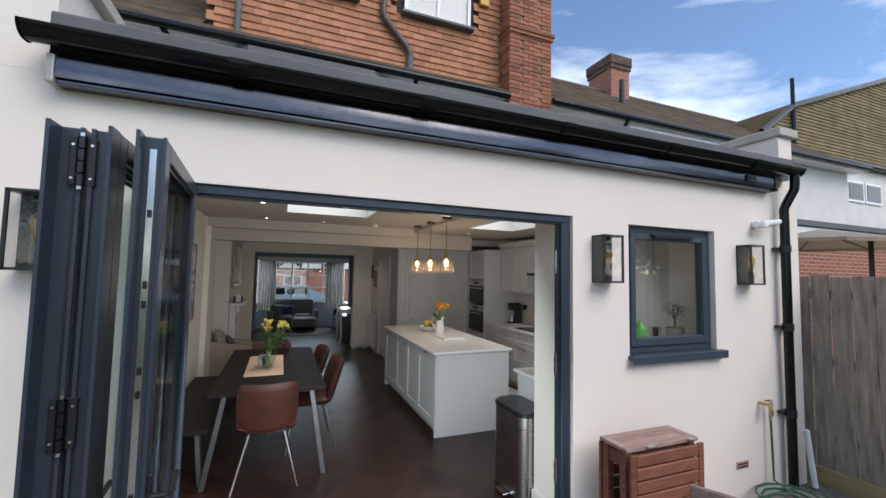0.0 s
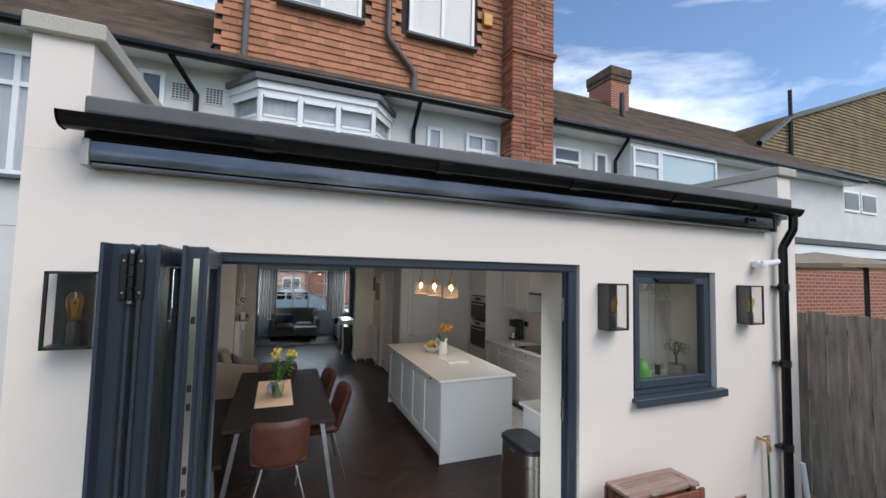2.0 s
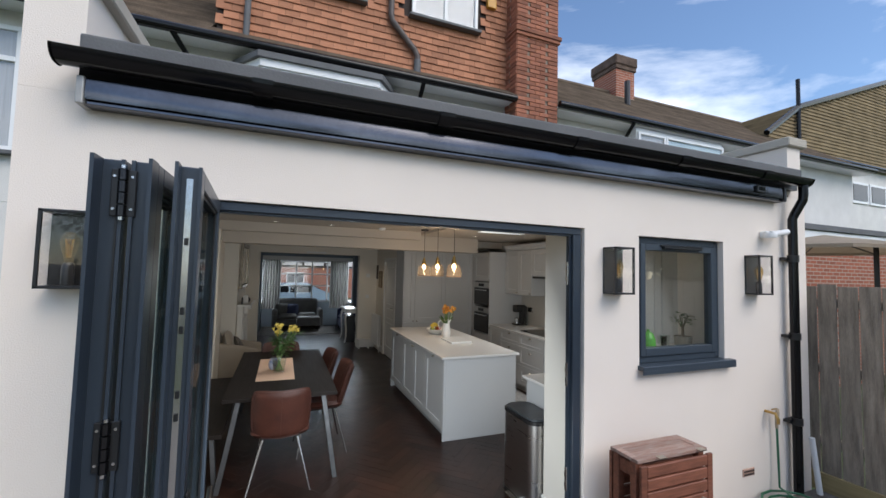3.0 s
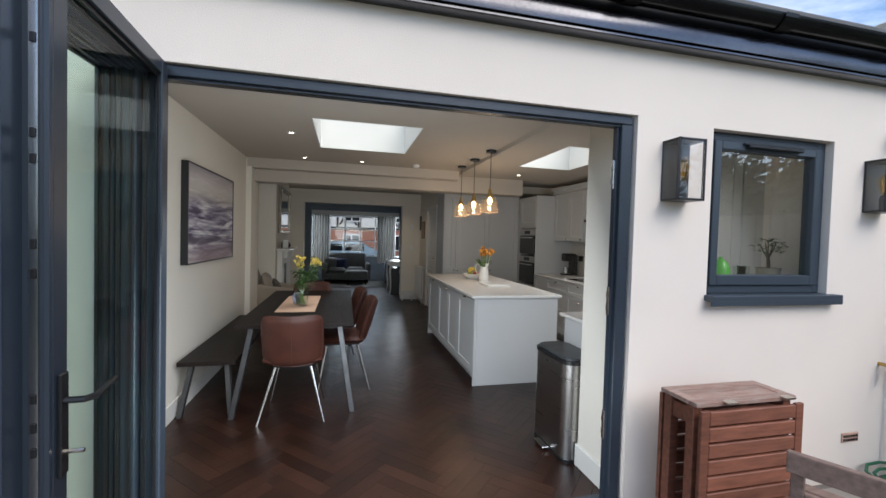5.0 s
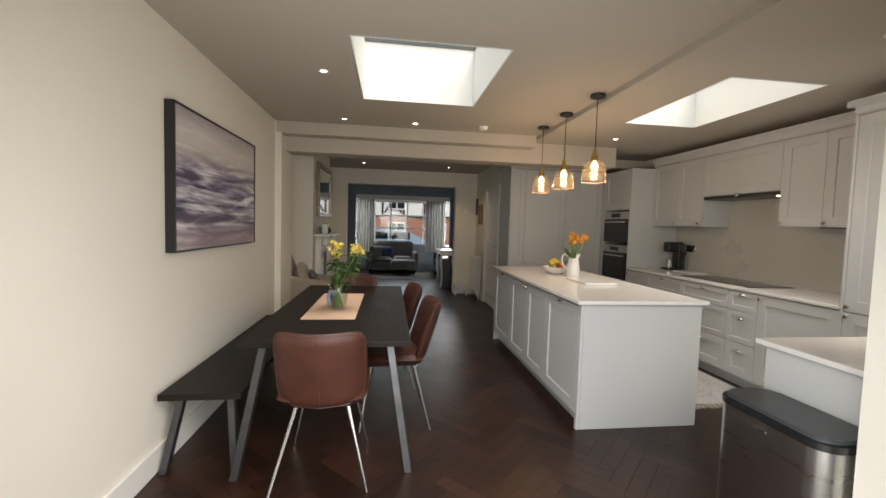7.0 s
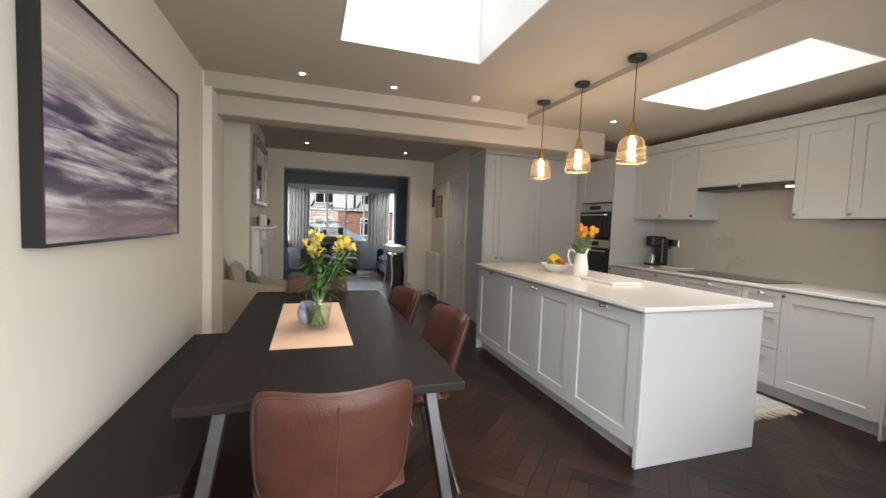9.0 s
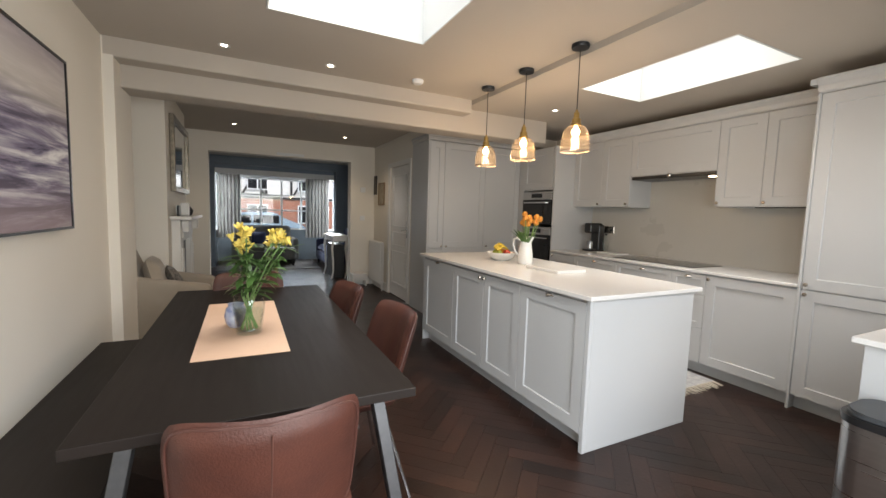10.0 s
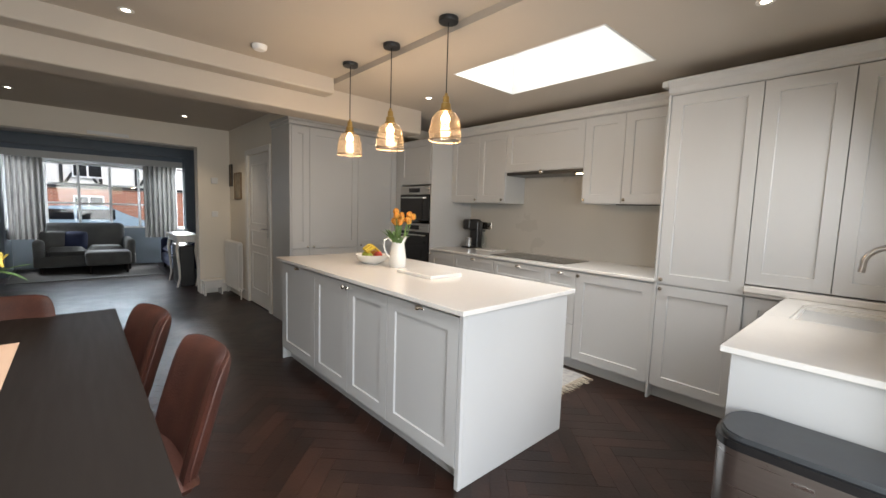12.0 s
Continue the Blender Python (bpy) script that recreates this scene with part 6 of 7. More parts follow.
def wall_lamp(x, y, z):
    """A box lantern with its back plate on the garden wall."""
    t = thing("wall_lantern", (x, y, z), "black box wall lantern with clear glass and filament bulb", "wall lamp", group="wall lanterns")
    w, d, h = 0.175, 0.12, 0.33
    part("back_plate", one_box(x, x + w, y - 0.012, y, z, z + h, 0.002), BLACKALU, t)
    for a in ((x, x + 0.012), (x + w - 0.012, x + w)):
        part("post", one_box(a[0], a[1], y - d, y - d + 0.012, z, z + h), BLACKALU, t)
    part("side_panel", one_box(x, x + 0.006, y - d + 0.012, y - 0.012, z + 0.012, z + h - 0.012), GLASS, t).visible_shadow = False
    part("side_panel", one_box(x + w - 0.006, x + w, y - d + 0.012, y - 0.012, z + 0.012, z + h - 0.012), GLASS, t).visible_shadow = False
    part("front_pane", one_box(x + 0.012, x + w - 0.012, y - d + 0.002, y - d + 0.006, z + 0.012, z + h - 0.012), GLASS, t).visible_shadow = False
    part("roof", one_box(x, x + w, y - d, y - 0.012, z + h - 0.012, z + h, 0.002), BLACKALU, t)
    part("floor_plate", one_box(x, x + w, y - d, y - 0.012, z, z + 0.012, 0.002), BLACKALU, t)
    part("lamp_holder", lathe(BM(), [(0, 0.012), (0.022, 0.012), (0.022, 0.09), (0.016, 0.11), (0, 0.11)], (x + w / 2, y - 0.06, z), 16), BLACKALU, t, smooth=True)
    part("bulb", lathe(BM(), [(0.014, 0.11), (0.018, 0.13), (0.032, 0.19), (0.030, 0.215), (0.015, 0.24), (0, 0.243)], (x + w / 2, y - 0.06, z), 18), LAMPGLASS, t, "amber filament bulb", smooth=True)
    fil = BM()
    for q in range(5):
        a = q * 1.256
        tube(fil, [(x + w / 2 + 0.006 * math.cos(a), y - 0.06 + 0.006 * math.sin(a), z + 0.13), (x + w / 2 + 0.014 * math.cos(a), y - 0.06 + 0.014 * math.sin(a), z + 0.21)], 0.0025, 5)
    part("filament", fil, BRASS, t)


wall_lamp(-0.770, FY, 1.730)
wall_lamp(2.287, FY, 1.712)
wall_lamp(3.825, FY, 1.712)
t = thing("security_light", (4.07, 3.47, 2.2), "white outdoor sensor light on the garden wall", "security light")
part("base", lathe(BM(), [(0, 0), (0.045, 0.0), (0.05, 0.02), (0.045, 0.04), (0, 0.045)], (4.06, 3.43, 2.20), 18), PVCWHITE, t, smooth=True)
part("mount", one_box(4.03, 4.09, 3.44, 3.499, 2.20, 2.26, 0.01, 2), PVCWHITE, t)
part("arm", tube(BM(), [(4.07, 3.43, 2.23), (4.20, 3.40, 2.25), (4.24, 3.40, 2.26)], 0.03, 12, 0.024), PVCWHITE, t, smooth=True)
HOSEPALE = material("pale_hose", (0.42, 0.34, 0.24), 0.6, vary=0.15, scale=20)
t = thing("outside_tap", (4.06, 3.45, 0.72), "brass garden tap with green hose", "tap")
part("tap_body", tube(tube(BM(), [(4.06, 3.499, 0.72), (4.06, 3.42, 0.72), (4.06, 3.40, 0.68), (4.06, 3.40, 0.64)], 0.012, 10), [(4.03, 3.43, 0.755), (4.09, 3.43, 0.755)], 0.006, 8), BRASS, t, smooth=True)
part("pipe", tube(BM(), [(4.062, 3.41, 0.66), (4.09, 3.42, 0.73), (4.125, 3.44, 0.74), (4.135, 3.455, 0.69), (4.136, 3.455, 0.58)], 0.0125, 10), HOSEPALE, t, "pale hose connector", smooth=True)
HOSE = material("green_hose", (0.02, 0.14, 0.07), 0.45, vary=0.15, scale=20)
part("hose", tube(BM(), [(4.135, 3.455, 0.62), (4.14, 3.45, 0.3), (4.13, 3.44, 0.1)] + [(4.1 + (0.14 + 0.004 * k) * math.cos(k * 0.5) - 0.05, 3.28 + (0.12 + 0.003 * k) * math.sin(k * 0.5), 0.015 + 0.0016 * k) for k in range(38)], 0.009, 6), HOSE, t, smooth=True)
t = thing("air_brick", (3.83, 3.49, 0.2), "terracotta air brick in the wall", "vent")
part("plate", one_box(3.755, 3.90, 3.492, 3.506, 0.215, 0.275, 0.003), material("pale_terracotta", (0.55, 0.36, 0.28), 0.9, vary=0.15, scale=20), t)
b = BM()
for i in range(6):
    for j in range(2):
        box(b, 3.765 + i * 0.022, 3.777 + i * 0.022, 3.488, 3.4925, 0.225 + j * 0.024, 0.239 + j * 0.024)
part("slots", b, BLACKPVC, t)
tagged(part("white_pipe_offcut", tube(BM(), [(4.62, 3.40, -0.02), (4.56, 3.42, 0.46)], 0.022, 10), PVCWHITE, smooth=True), "white plastic pipe leaning by the fence", "pipe")

# folded gateleg table
t = thing("gateleg_table", (2.47, 3.25, 0), "red-brown hardwood gateleg garden table, folded", "garden table")
X0, X1, Y0, Y1, TZ_ = 2.19, 2.79, 3.11, 3.33, 0.74
for a in ((X0, X1, Y0, Y0 + 0.05), (X0, X1, Y1 - 0.05, Y1), (X0, X0 + 0.05, Y0 + 0.05, Y1 - 0.05), (X1 - 0.05, X1, Y0 + 0.05, Y1 - 0.05)):
    part("top_frame", one_box(*a, TZ_ - 0.022, TZ_, 0.003), WORNWOOD, t)
for k in range(2):
    part("top_slat", one_box(X0 + 0.052, X1 - 0.052, Y0 + 0.055 + k * 0.057, Y0 + 0.108 + k * 0.057, TZ_ - 0.020, TZ_ - 0.003, 0.003), WORNWOOD, t)
for x_ in (X0 + 0.005, X1 - 0.055):
    for y_ in (Y0 + 0.02, Y1 - 0.065):
        part("leg", one_box(x_, x_ + 0.05, y_, y_ + 0.045, 0, TZ_ - 0.023, 0.003), REDWOOD, t)
    part("rail", one_box(x_ + 0.01, x_ + 0.035, Y0 + 0.066, Y1 - 0.066, 0.62, 0.70, 0.003), REDWOOD, t)
    part("rail", one_box(x_ + 0.01, x_ + 0.035, Y0 + 0.066, Y1 - 0.066, 0.10, 0.16, 0.003), REDWOOD, t)
for y_, nm in ((Y0 - 0.006, "leaf"), (Y1 + 0.012, "leaf")):
    for k in range(9):
        z1 = TZ_ - 0.035 - k * 0.077
        part("leaf_slat", one_box(X0 + 0.055, X1 - 0.03, y_ - 0.018, y_ + 0.002, z1 - 0.066, z1, 0.004), REDWOOD, t)
    for x_ in (X0 + 0.005, X1 - 0.028):
        part("leaf_stile", one_box(x_, x_ + 0.048, y_ - 0.018, y_ + 0.002, TZ_ - 0.70, TZ_ - 0.03, 0.003), REDWOOD, t)
for k in range(4):
    part("gate_slat", one_box(X0 + 0.06, X1 - 0.06, Y0 + 0.05, Y0 + 0.07, 0.10 + k * 0.148, 0.236 + k * 0.148, 0.003), REDWOOD, t)
for x_ in (X0 + 0.15, X1 - 0.10):
    part("hinge", one_box(x_, x_ + 0.06, Y0 - 0.028, Y0 + 0.01, TZ_ - 0.004, TZ_ + 0.003), NICKEL, t)
# garden chair beside it
t = thing("garden_chair", (2.5, 2.45, 0), "weathered slatted wooden garden chair", "garden chair")
PALEWOOD = material("weathered_pink_wood", (0.30, 0.20, 0.16), 0.75, vary=0.2, scale=6, stretch=(1, 8, 8), bump=0.2, bump_scale=60)
mm = pose(2.33, 2.50, 0, 0, 0, -62)
part("top_rail", box(BM(), -0.26, 0.26, -0.014, 0.014, 0.645, 0.725, 0.006, 2, m=mm), PALEWOOD, t)
for s in (-1, 1):
    part("back_post", box(BM(), s * 0.23 - 0.02, s * 0.23 + 0.02, 0.016, 0.05, 0, 0.66, 0.004, m=mm), PALEWOOD, t)
    part("front_leg", box(BM(), s * 0.23 - 0.02, s * 0.23 + 0.02, 0.36, 0.40, 0, 0.43, 0.004, m=mm), PALEWOOD, t)
for k in range(5):
    part("seat_slat", box(BM(), -0.25, 0.25, 0.02 + k * 0.078, 0.085 + k * 0.078, 0.43, 0.45, 0.004, m=mm), PALEWOOD, t)
part("back_slat", box(BM(), -0.21, 0.21, 0.018, 0.034, 0.52, 0.57, 0.004, m=mm), PALEWOOD, t)

# fences
def fence(name, x, y0, y1, label):
    t = thing(name, (x, (y0 + y1) / 2, -0.05), label, "fence")
    rnd_ = random.Random(int(x * 10))
    n_ = int((y1 - y0) / 0.145)
    for k in range(n_):
        y_ = y0 + k * (y1 - y0) / n_
        h_ = 1.80 + rnd_.uniform(-0.012, 0.012)
        dx = rnd_.uniform(-0.004, 0.004)
        part("board", one_box(x + dx, x + dx + 0.016, y_ + 0.005, y_ + (y1 - y0) / n_ - 0.005, 0.11, h_, 0.002), FENCEWOOD, t)
    for z_ in (0.35, 1.0, 1.6):
        part("rail", one_box(x + 0.022, x + 0.06, y0, y1, z_, z_ + 0.08, 0.004), FENCEWOOD, t)
    k_ = max(1, int((y1 - y0) / 2.4))
    for k in range(k_):
        part("gravel_board", one_box(x - 0.004, x + 0.02, y0 + k * (y1 - y0) / k_ + 0.003, y0 + (k + 1) * (y1 - y0) / k_ - 0.003, -0.06, 0.105, 0.003), NEWWOOD, t)
    return t


fence("garden_fence", 4.80, -10.0, 3.62, "tall weathered close-board garden fence")
fence("garden_fence", -3.45, -10.0, 3.45, "tall weathered close-board garden fence")
t = thing("back_fence", (0.7, -10.05, -0.05), "weathered fence across the end of the garden", "fence")
for k in range(56):
    part("board", one_box(-3.4 + k * 0.1465, -3.4 + k * 0.1465 + 0.14, -10.06, -10.044, -0.06, 1.8, 0.002), FENCEWOOD, t)

# ---- trees behind the garden ----
BARK = material("tree_bark", (0.10, 0.075, 0.05), 0.95, vary=0.3, scale=9, bump=0.7, bump_scale=40)
CROWN = material("tree_leaf", (0.045, 0.085, 0.025), 0.6, vary=0.3, scale=3, random_piece=0.35)


def tree(x, y, h, r, seed):
    rnd_ = random.Random(seed)
    t = thing("tree", (x, y, -0.3), "broad evergreen tree beyond the garden fence", "tree", group="garden trees")
    b_ = tube(BM(), [(x, y, -0.3), (x + 0.1, y, h * 0.3), (x, y + 0.1, h * 0.55), (x + 0.15, y, h * 0.85)], 0.22, 8, 0.05)
    tips = []
    for k in range(12):
        a = rnd_.uniform(0, 6.28)
        z0 = h * rnd_.uniform(0.3, 0.75)
        tip = Vector((x + math.cos(a) * r * rnd_.uniform(0.5, 0.95), y + math.sin(a) * r * rnd_.uniform(0.5, 0.95), z0 + h * rnd_.uniform(0.05, 0.3)))
        tube(b_, [(x, y, z0), Vector((x, y, z0)).lerp(tip, 0.5) + Vector((0, 0, 0.2)), tip], 0.07, 6, 0.02)
        tips.append(tip)
    tips.append(Vector((x, y, h)))
    part("trunk", b_, BARK, t)
    b_ = BM()
    for tip in tips:
        for k in range(210):
            c_ = tip + Vector((rnd_.gauss(0, r * 0.24), rnd_.gauss(0, r * 0.24), rnd_.gauss(0, r * 0.22)))
            nrm = Vector((rnd_.uniform(-1, 1), rnd_.uniform(-1, 1), rnd_.uniform(-0.2, 1))).normalized()
            s1 = nrm.orthogonal().normalized() * rnd_.uniform(0.06, 0.15)
            s2 = nrm.cross(s1).normalized() * s1.length * 0.6
            b_.faces.new([b_.verts.new(c_ + v) for v in (-s1, s2, s1, -s2)])
    part("crown", b_, CROWN, t)


for q in ((-4.5, -14, 5.5, 2.2, 1), (0.5, -16, 6.5, 2.6, 2), (5.5, -13.5, 5.0, 2.1, 3), (10.0, -9, 5.5, 2.2, 4), (14, -14, 7, 2.8, 5), (-10, -16, 7, 2.8, 6), (10.6, -2.2, 4.6, 1.9, 7), (14.0, -4.2, 5.0, 2.2, 8)):
    tree(*q)

# ---- the house above the extension, and the terrace ----
before_house = set(bpy.data.objects)
HY = 7.5
b = BM()
box(b, -14.0, 15.0, HY, HY + 0.3, 2.605, 4.98)
box(b, 4.72, 15.0, HY, HY + 0.3, -0.3, 2.6)
box(b, -14.0, -1.28, HY, HY + 0.3, -0.3, 2.6)
box(b, -14.0, -13.7, HY + 0.3, 14.0, -0.3, 4.98)
box(b, 14.7, 15.0, HY + 0.3, 14.0, -0.3, 4.98)
box(b, -14.0, -1.28, 13.9, 14.2, -0.3, 4.98)
box(b, 3.02, 15.0, 13.9, 14.2, -0.3, 4.98)
box(b, -1.28, 3.02, 14.26, 14.4, 2.62, 4.98)
tagged(part("terrace_wall", b, PEBBLE), "white rendered upper walls of the terrace", "wall", kind="structure")


def roof_courses(bm, x0, x1, y0, z0, y1, z1, n_, th=0.03):
    """Overlapping tile courses up a slope."""
    for k in range(n_):
        f0, f1 = k / n_, (k + 1.25) / n_
        a = Vector((0, y0 + (y1 - y0) * f0, z0 + (z1 - z0) * f0))
        c_ = Vector((0, y0 + (y1 - y0) * f1, z0 + (z1 - z0) * f1))
        pts = [a + Vector((0, 0, th)), c_ + Vector((0, 0, 0.004)), c_ + Vector((0, 0, -0.02)), a + Vector((0, 0, 0.0))]
        L = [bm.verts.new((x0, p_.y, p_.z)) for p_ in pts]
        R = [bm.verts.new((x1, p_.y, p_.z)) for p_ in pts]
        for q in range(4):
            bm.faces.new((L[q], L[(q + 1) % 4], R[(q + 1) % 4], R[q]))
        bm.faces.new(L[::-1])
        bm.faces.new(R)


b = BM()
roof_courses(b, -14.2, -0.92, 7.12, 4.97, 10.6, 7.45, 30)
roof_courses(b, 3.92, 15.2, 7.12, 4.97, 10.6, 7.45, 30)
roof_courses(b, -14.2, 15.2, 14.3, 4.97, 10.6, 7.45, 30)
roof_courses(b, -0.92, 3.92, 7.12, 4.97, 7.48, 5.20, 4)
tagged(part("terrace_roof", b, ROOFTILE), "weathered brown tiled terrace roof", "roof", kind="structure")
tagged(part("roof_ridge", tube(BM(), [(-14.2, 10.6, 7.45), (15.2, 10.6, 7.45)], 0.10, 8), ROOFTILE), "rounded ridge tiles", "ridge", kind="structure")
tagged(part("soffit", one_box(-14.2, 15.2, 7.14, HY, 4.90, 4.96), PVCWHITE), "white soffit under the eaves", "soffit", kind="structure")
t = thing("eaves_gutter", (0, 7.08, 4.85), "black eaves gutter of the terrace", "gutter")
part("channel", tube(BM(), [(-14.2, 7.09, 4.90), (3.72, 7.09, 4.90)], 0.06, 10), GUTTERBLACK, t, smooth=True)
part("channel", tube(BM(), [(4.62, 7.09, 4.97), (15.2, 7.09, 4.97)], 0.06, 10), GUTTERBLACK, t, smooth=True)
for x_, z1 in ((2.05, 4.86), (-1.05, 4.86), (6.4, 4.9)):
    part("drop_pipe", tube(BM(), [(x_ - (0.25 if x_ < 0 else 0), 7.10, z1), (x_, HY - 0.06, z1 - 0.35), (x_, HY - 0.06, 2.9)], 0.036, 8), GUTTERBLACK, t, smooth=True)
PALEIN = material("pale_net_curtain", (0.50, 0.52, 0.54), 0.9, vary=0.15, scale=3, stretch=(8, 1, 0.4), spec=0.3)
# dark colour for a sheet that stands in for the unlit room
ROOMDARK = material("dim_room", (0.06, 0.065, 0.07), 0.8, vary=0.3, scale=2)


def upvc_window(name, x0, x1, z0, z1, y, label, cols_=2, transom=None, back=PALEIN, sill=True):
    """A white framed window standing in the face of a wall at y, seen from -y."""
    t = thing(name, ((x0 + x1) / 2, y, z0), label, "window", group="house windows")
    f = 0.055
    ym = y - 0.05
    part("jamb", one_box(x0, x0 + f, ym, y, z0, z1, 0.004), PVCWHITE, t)
    part("jamb", one_box(x1 - f, x1, ym, y, z0, z1, 0.004), PVCWHITE, t)
    part("head", one_box(x0 + f, x1 - f, ym, y, z1 - f, z1, 0.004), PVCWHITE, t)
    part("cill_bar", one_box(x0 + f, x1 - f, ym, y, z0, z0 + f, 0.004), PVCWHITE, t)
    for k in range(1, cols_):
        xm = x0 + (x1 - x0) * k / cols_
        part("mullion", one_box(xm - 0.03, xm + 0.03, ym, y, z0 + f, z1 - f, 0.004), PVCWHITE, t)
    if transom:
        for k in range(cols_):
            xa, xb = x0 + (x1 - x0) * k / cols_, x0 + (x1 - x0) * (k + 1) / cols_
            part("transom", one_box(xa + (f if k == 0 else 0.03), xb - (f if k == cols_ - 1 else 0.03), ym, y, transom - 0.03, transom + 0.03, 0.004), PVCWHITE, t)
    # a net curtain; with ROOMDARK, an added dark sheet for the room's shade
    part("curtain", one_box(x0 + f, x1 - f, y - 0.008, y - 0.003, z0 + f, z1 - f), back, t)
    for k in range(cols_):
        xa, xb = x0 + (x1 - x0) * k / cols_, x0 + (x1 - x0) * (k + 1) / cols_
        part("pane", one_box(xa + 0.028, xb - 0.028, y - 0.028, y - 0.022, z0 + f, z1 - f), GLASS, t)
    if sill:
        part("sill", one_box(x0 - 0.05, x1 + 0.05, y - 0.12, y, z0 - 0.05, z0 - 0.002, 0.006), MEMBRANE, t)
    return t


# tile-hung dormer
DX0, DX1, DZ0, DZ1 = -0.90, 3.90, 5.06, 7.75
DORMER = tagged(part("dormer_wall", one_box(DX0 + 0.02, DX1, HY + 0.001, 11.5, 5.0, DZ1), material("roofing_felt", (0.05, 0.035, 0.03), 0.9)), "tile-hung dormer wall", "wall", kind="structure")
tagged(part("dormer_roof", one_box(DX0 - 0.15, DX1 + 0.1, HY - 0.2, 11.6, DZ1 + 0.001, DZ1 + 0.16, 0.01), MEMBRANE), "flat dormer roof", "roof", kind="structure")
WINS = ((-0.06, 1.13, 6.13, 7.35), (1.92, 3.12, 6.13, 7.35))
for x0, x1, z0, z1 in WINS:
    upvc_window("window_upper", x0, x1, z0, z1, HY - 0.03, "white plastic casement window in the tiled wall", 2)
tile_me = bpy.data.meshes.new("tile")
b = BM()
box(b, -0.098, 0.098, -0.011, 0.0, 0.0, 0.155)
for v in b.verts:
    v.co.y -= (0.155 - v.co.z) * 0.16
bmesh.ops.bevel(b, geom=[e for e in b.edges if abs(e.verts[0].co.z) < 0.001 and abs(e.verts[1].co.z) < 0.001], offset=0.003, segments=1, affect="EDGES")
b.to_mesh(tile_me)
b.free()
tile_me.materials.append(TILERED)
rnd = random.Random(9)
count, rest = 0, BM()
row = 0
z_ = DZ0
while z_ < DZ1 - 0.06:
    x_ = DX0 + (0.1 if row % 2 else 0.0)
    while x_ < DX1 - 0.05:
        cx = x_ + 0.1
        if not any(x0 - 0.12 < cx < x1 + 0.12 and z0 - 0.16 < z_ < z1 for x0, x1, z0, z1 in WINS):
            m = Matrix.Translation((cx, HY - 0.003 + rnd.uniform(-0.003, 0.002), z_ + rnd.uniform(-0.004, 0.004))) @ Matrix.Rotation(rnd.uniform(-0.012, 0.012), 4, "Y")
            if count < 300:
                o = new("tile", tile_me)
                o.parent = DORMER
                o.matrix_basis = m
                count += 1
            else:
                k0 = len(rest.verts)
                rest.from_mesh(tile_me)
                rest.verts.ensure_lookup_table()
                for v in rest.verts[k0:]:
                    v.co = m @ v.co
        x_ += 0.2
    z_ += 0.112
    row += 1
part("upper_tiles", rest, TILERED, DORMER)["kind"] = "stuff"
part("verge_trim", one_box(DX1 - 0.012, DX1 + 0.015, HY - 0.05, HY + 0.02, 5.04, DZ1, 0.002), MEMBRANE, DORMER)
BROWNPVC = material("brown_grey_pipe", (0.10, 0.075, 0.065), 0.5, vary=0.2, scale=8)
t = thing("soil_pipe", (1.8, 7.4, 5.1), "brown plastic downpipe on the tiled wall", "downpipe")
part("pipe", tube(BM(), [(1.57, HY - 0.09, DZ1), (1.57, HY - 0.09, 6.02), (1.59, HY - 0.09, 5.92), (1.98, HY - 0.09, 5.52), (2.03, HY - 0.09, 5.42), (2.03, HY - 0.09, 5.16)], 0.05, 10), BROWNPVC, t, smooth=True)
part("shoe", tube(BM(), [(2.03, HY - 0.09, 5.36), (2.03, HY - 0.09, 5.12)], 0.058, 10), MEMBRANE, t, smooth=True)
t = thing("vent_pipe", (-0.5, 7.4, 5.1), "grey plastic pipe on the tiled wall", "downpipe")
part("pipe", tube(BM(), [(-0.47, HY - 0.08, DZ1), (-0.50, HY - 0.08, 5.10)], 0.042, 10), MEMBRANE, t, smooth=True)
tagged(part("alarm_box", one_box(3.30, 3.48, HY - 0.10, HY - 0.03, 6.62, 6.85, 0.012, 2), material("amber_plastic", (0.62, 0.30, 0.03), 0.4, vary=0.1)), "amber bell box on the tiled wall", "alarm")

# brick chimney stack beside the dormer
CX0, CX1, CY0, CY1 = 3.74, 4.60, 7.13, 7.95
STACK = tagged(part("chimney_stack", one_box(CX0 + 0.008, CX1 - 0.008, CY0 + 0.008, CY1, 2.61, 9.2), MORTAR), "tall red brick chimney stack", "chimney", kind="structure")
brick_me = bpy.data.meshes.new("brick")
b = box(BM(), -0.1035, 0.1035, -0.02, 0.0, -0.0325, 0.0325, 0.002)
b.to_mesh(brick_me)
b.free()
brick_me.materials.append(BRICKRED)
count, rest = 0, BM()
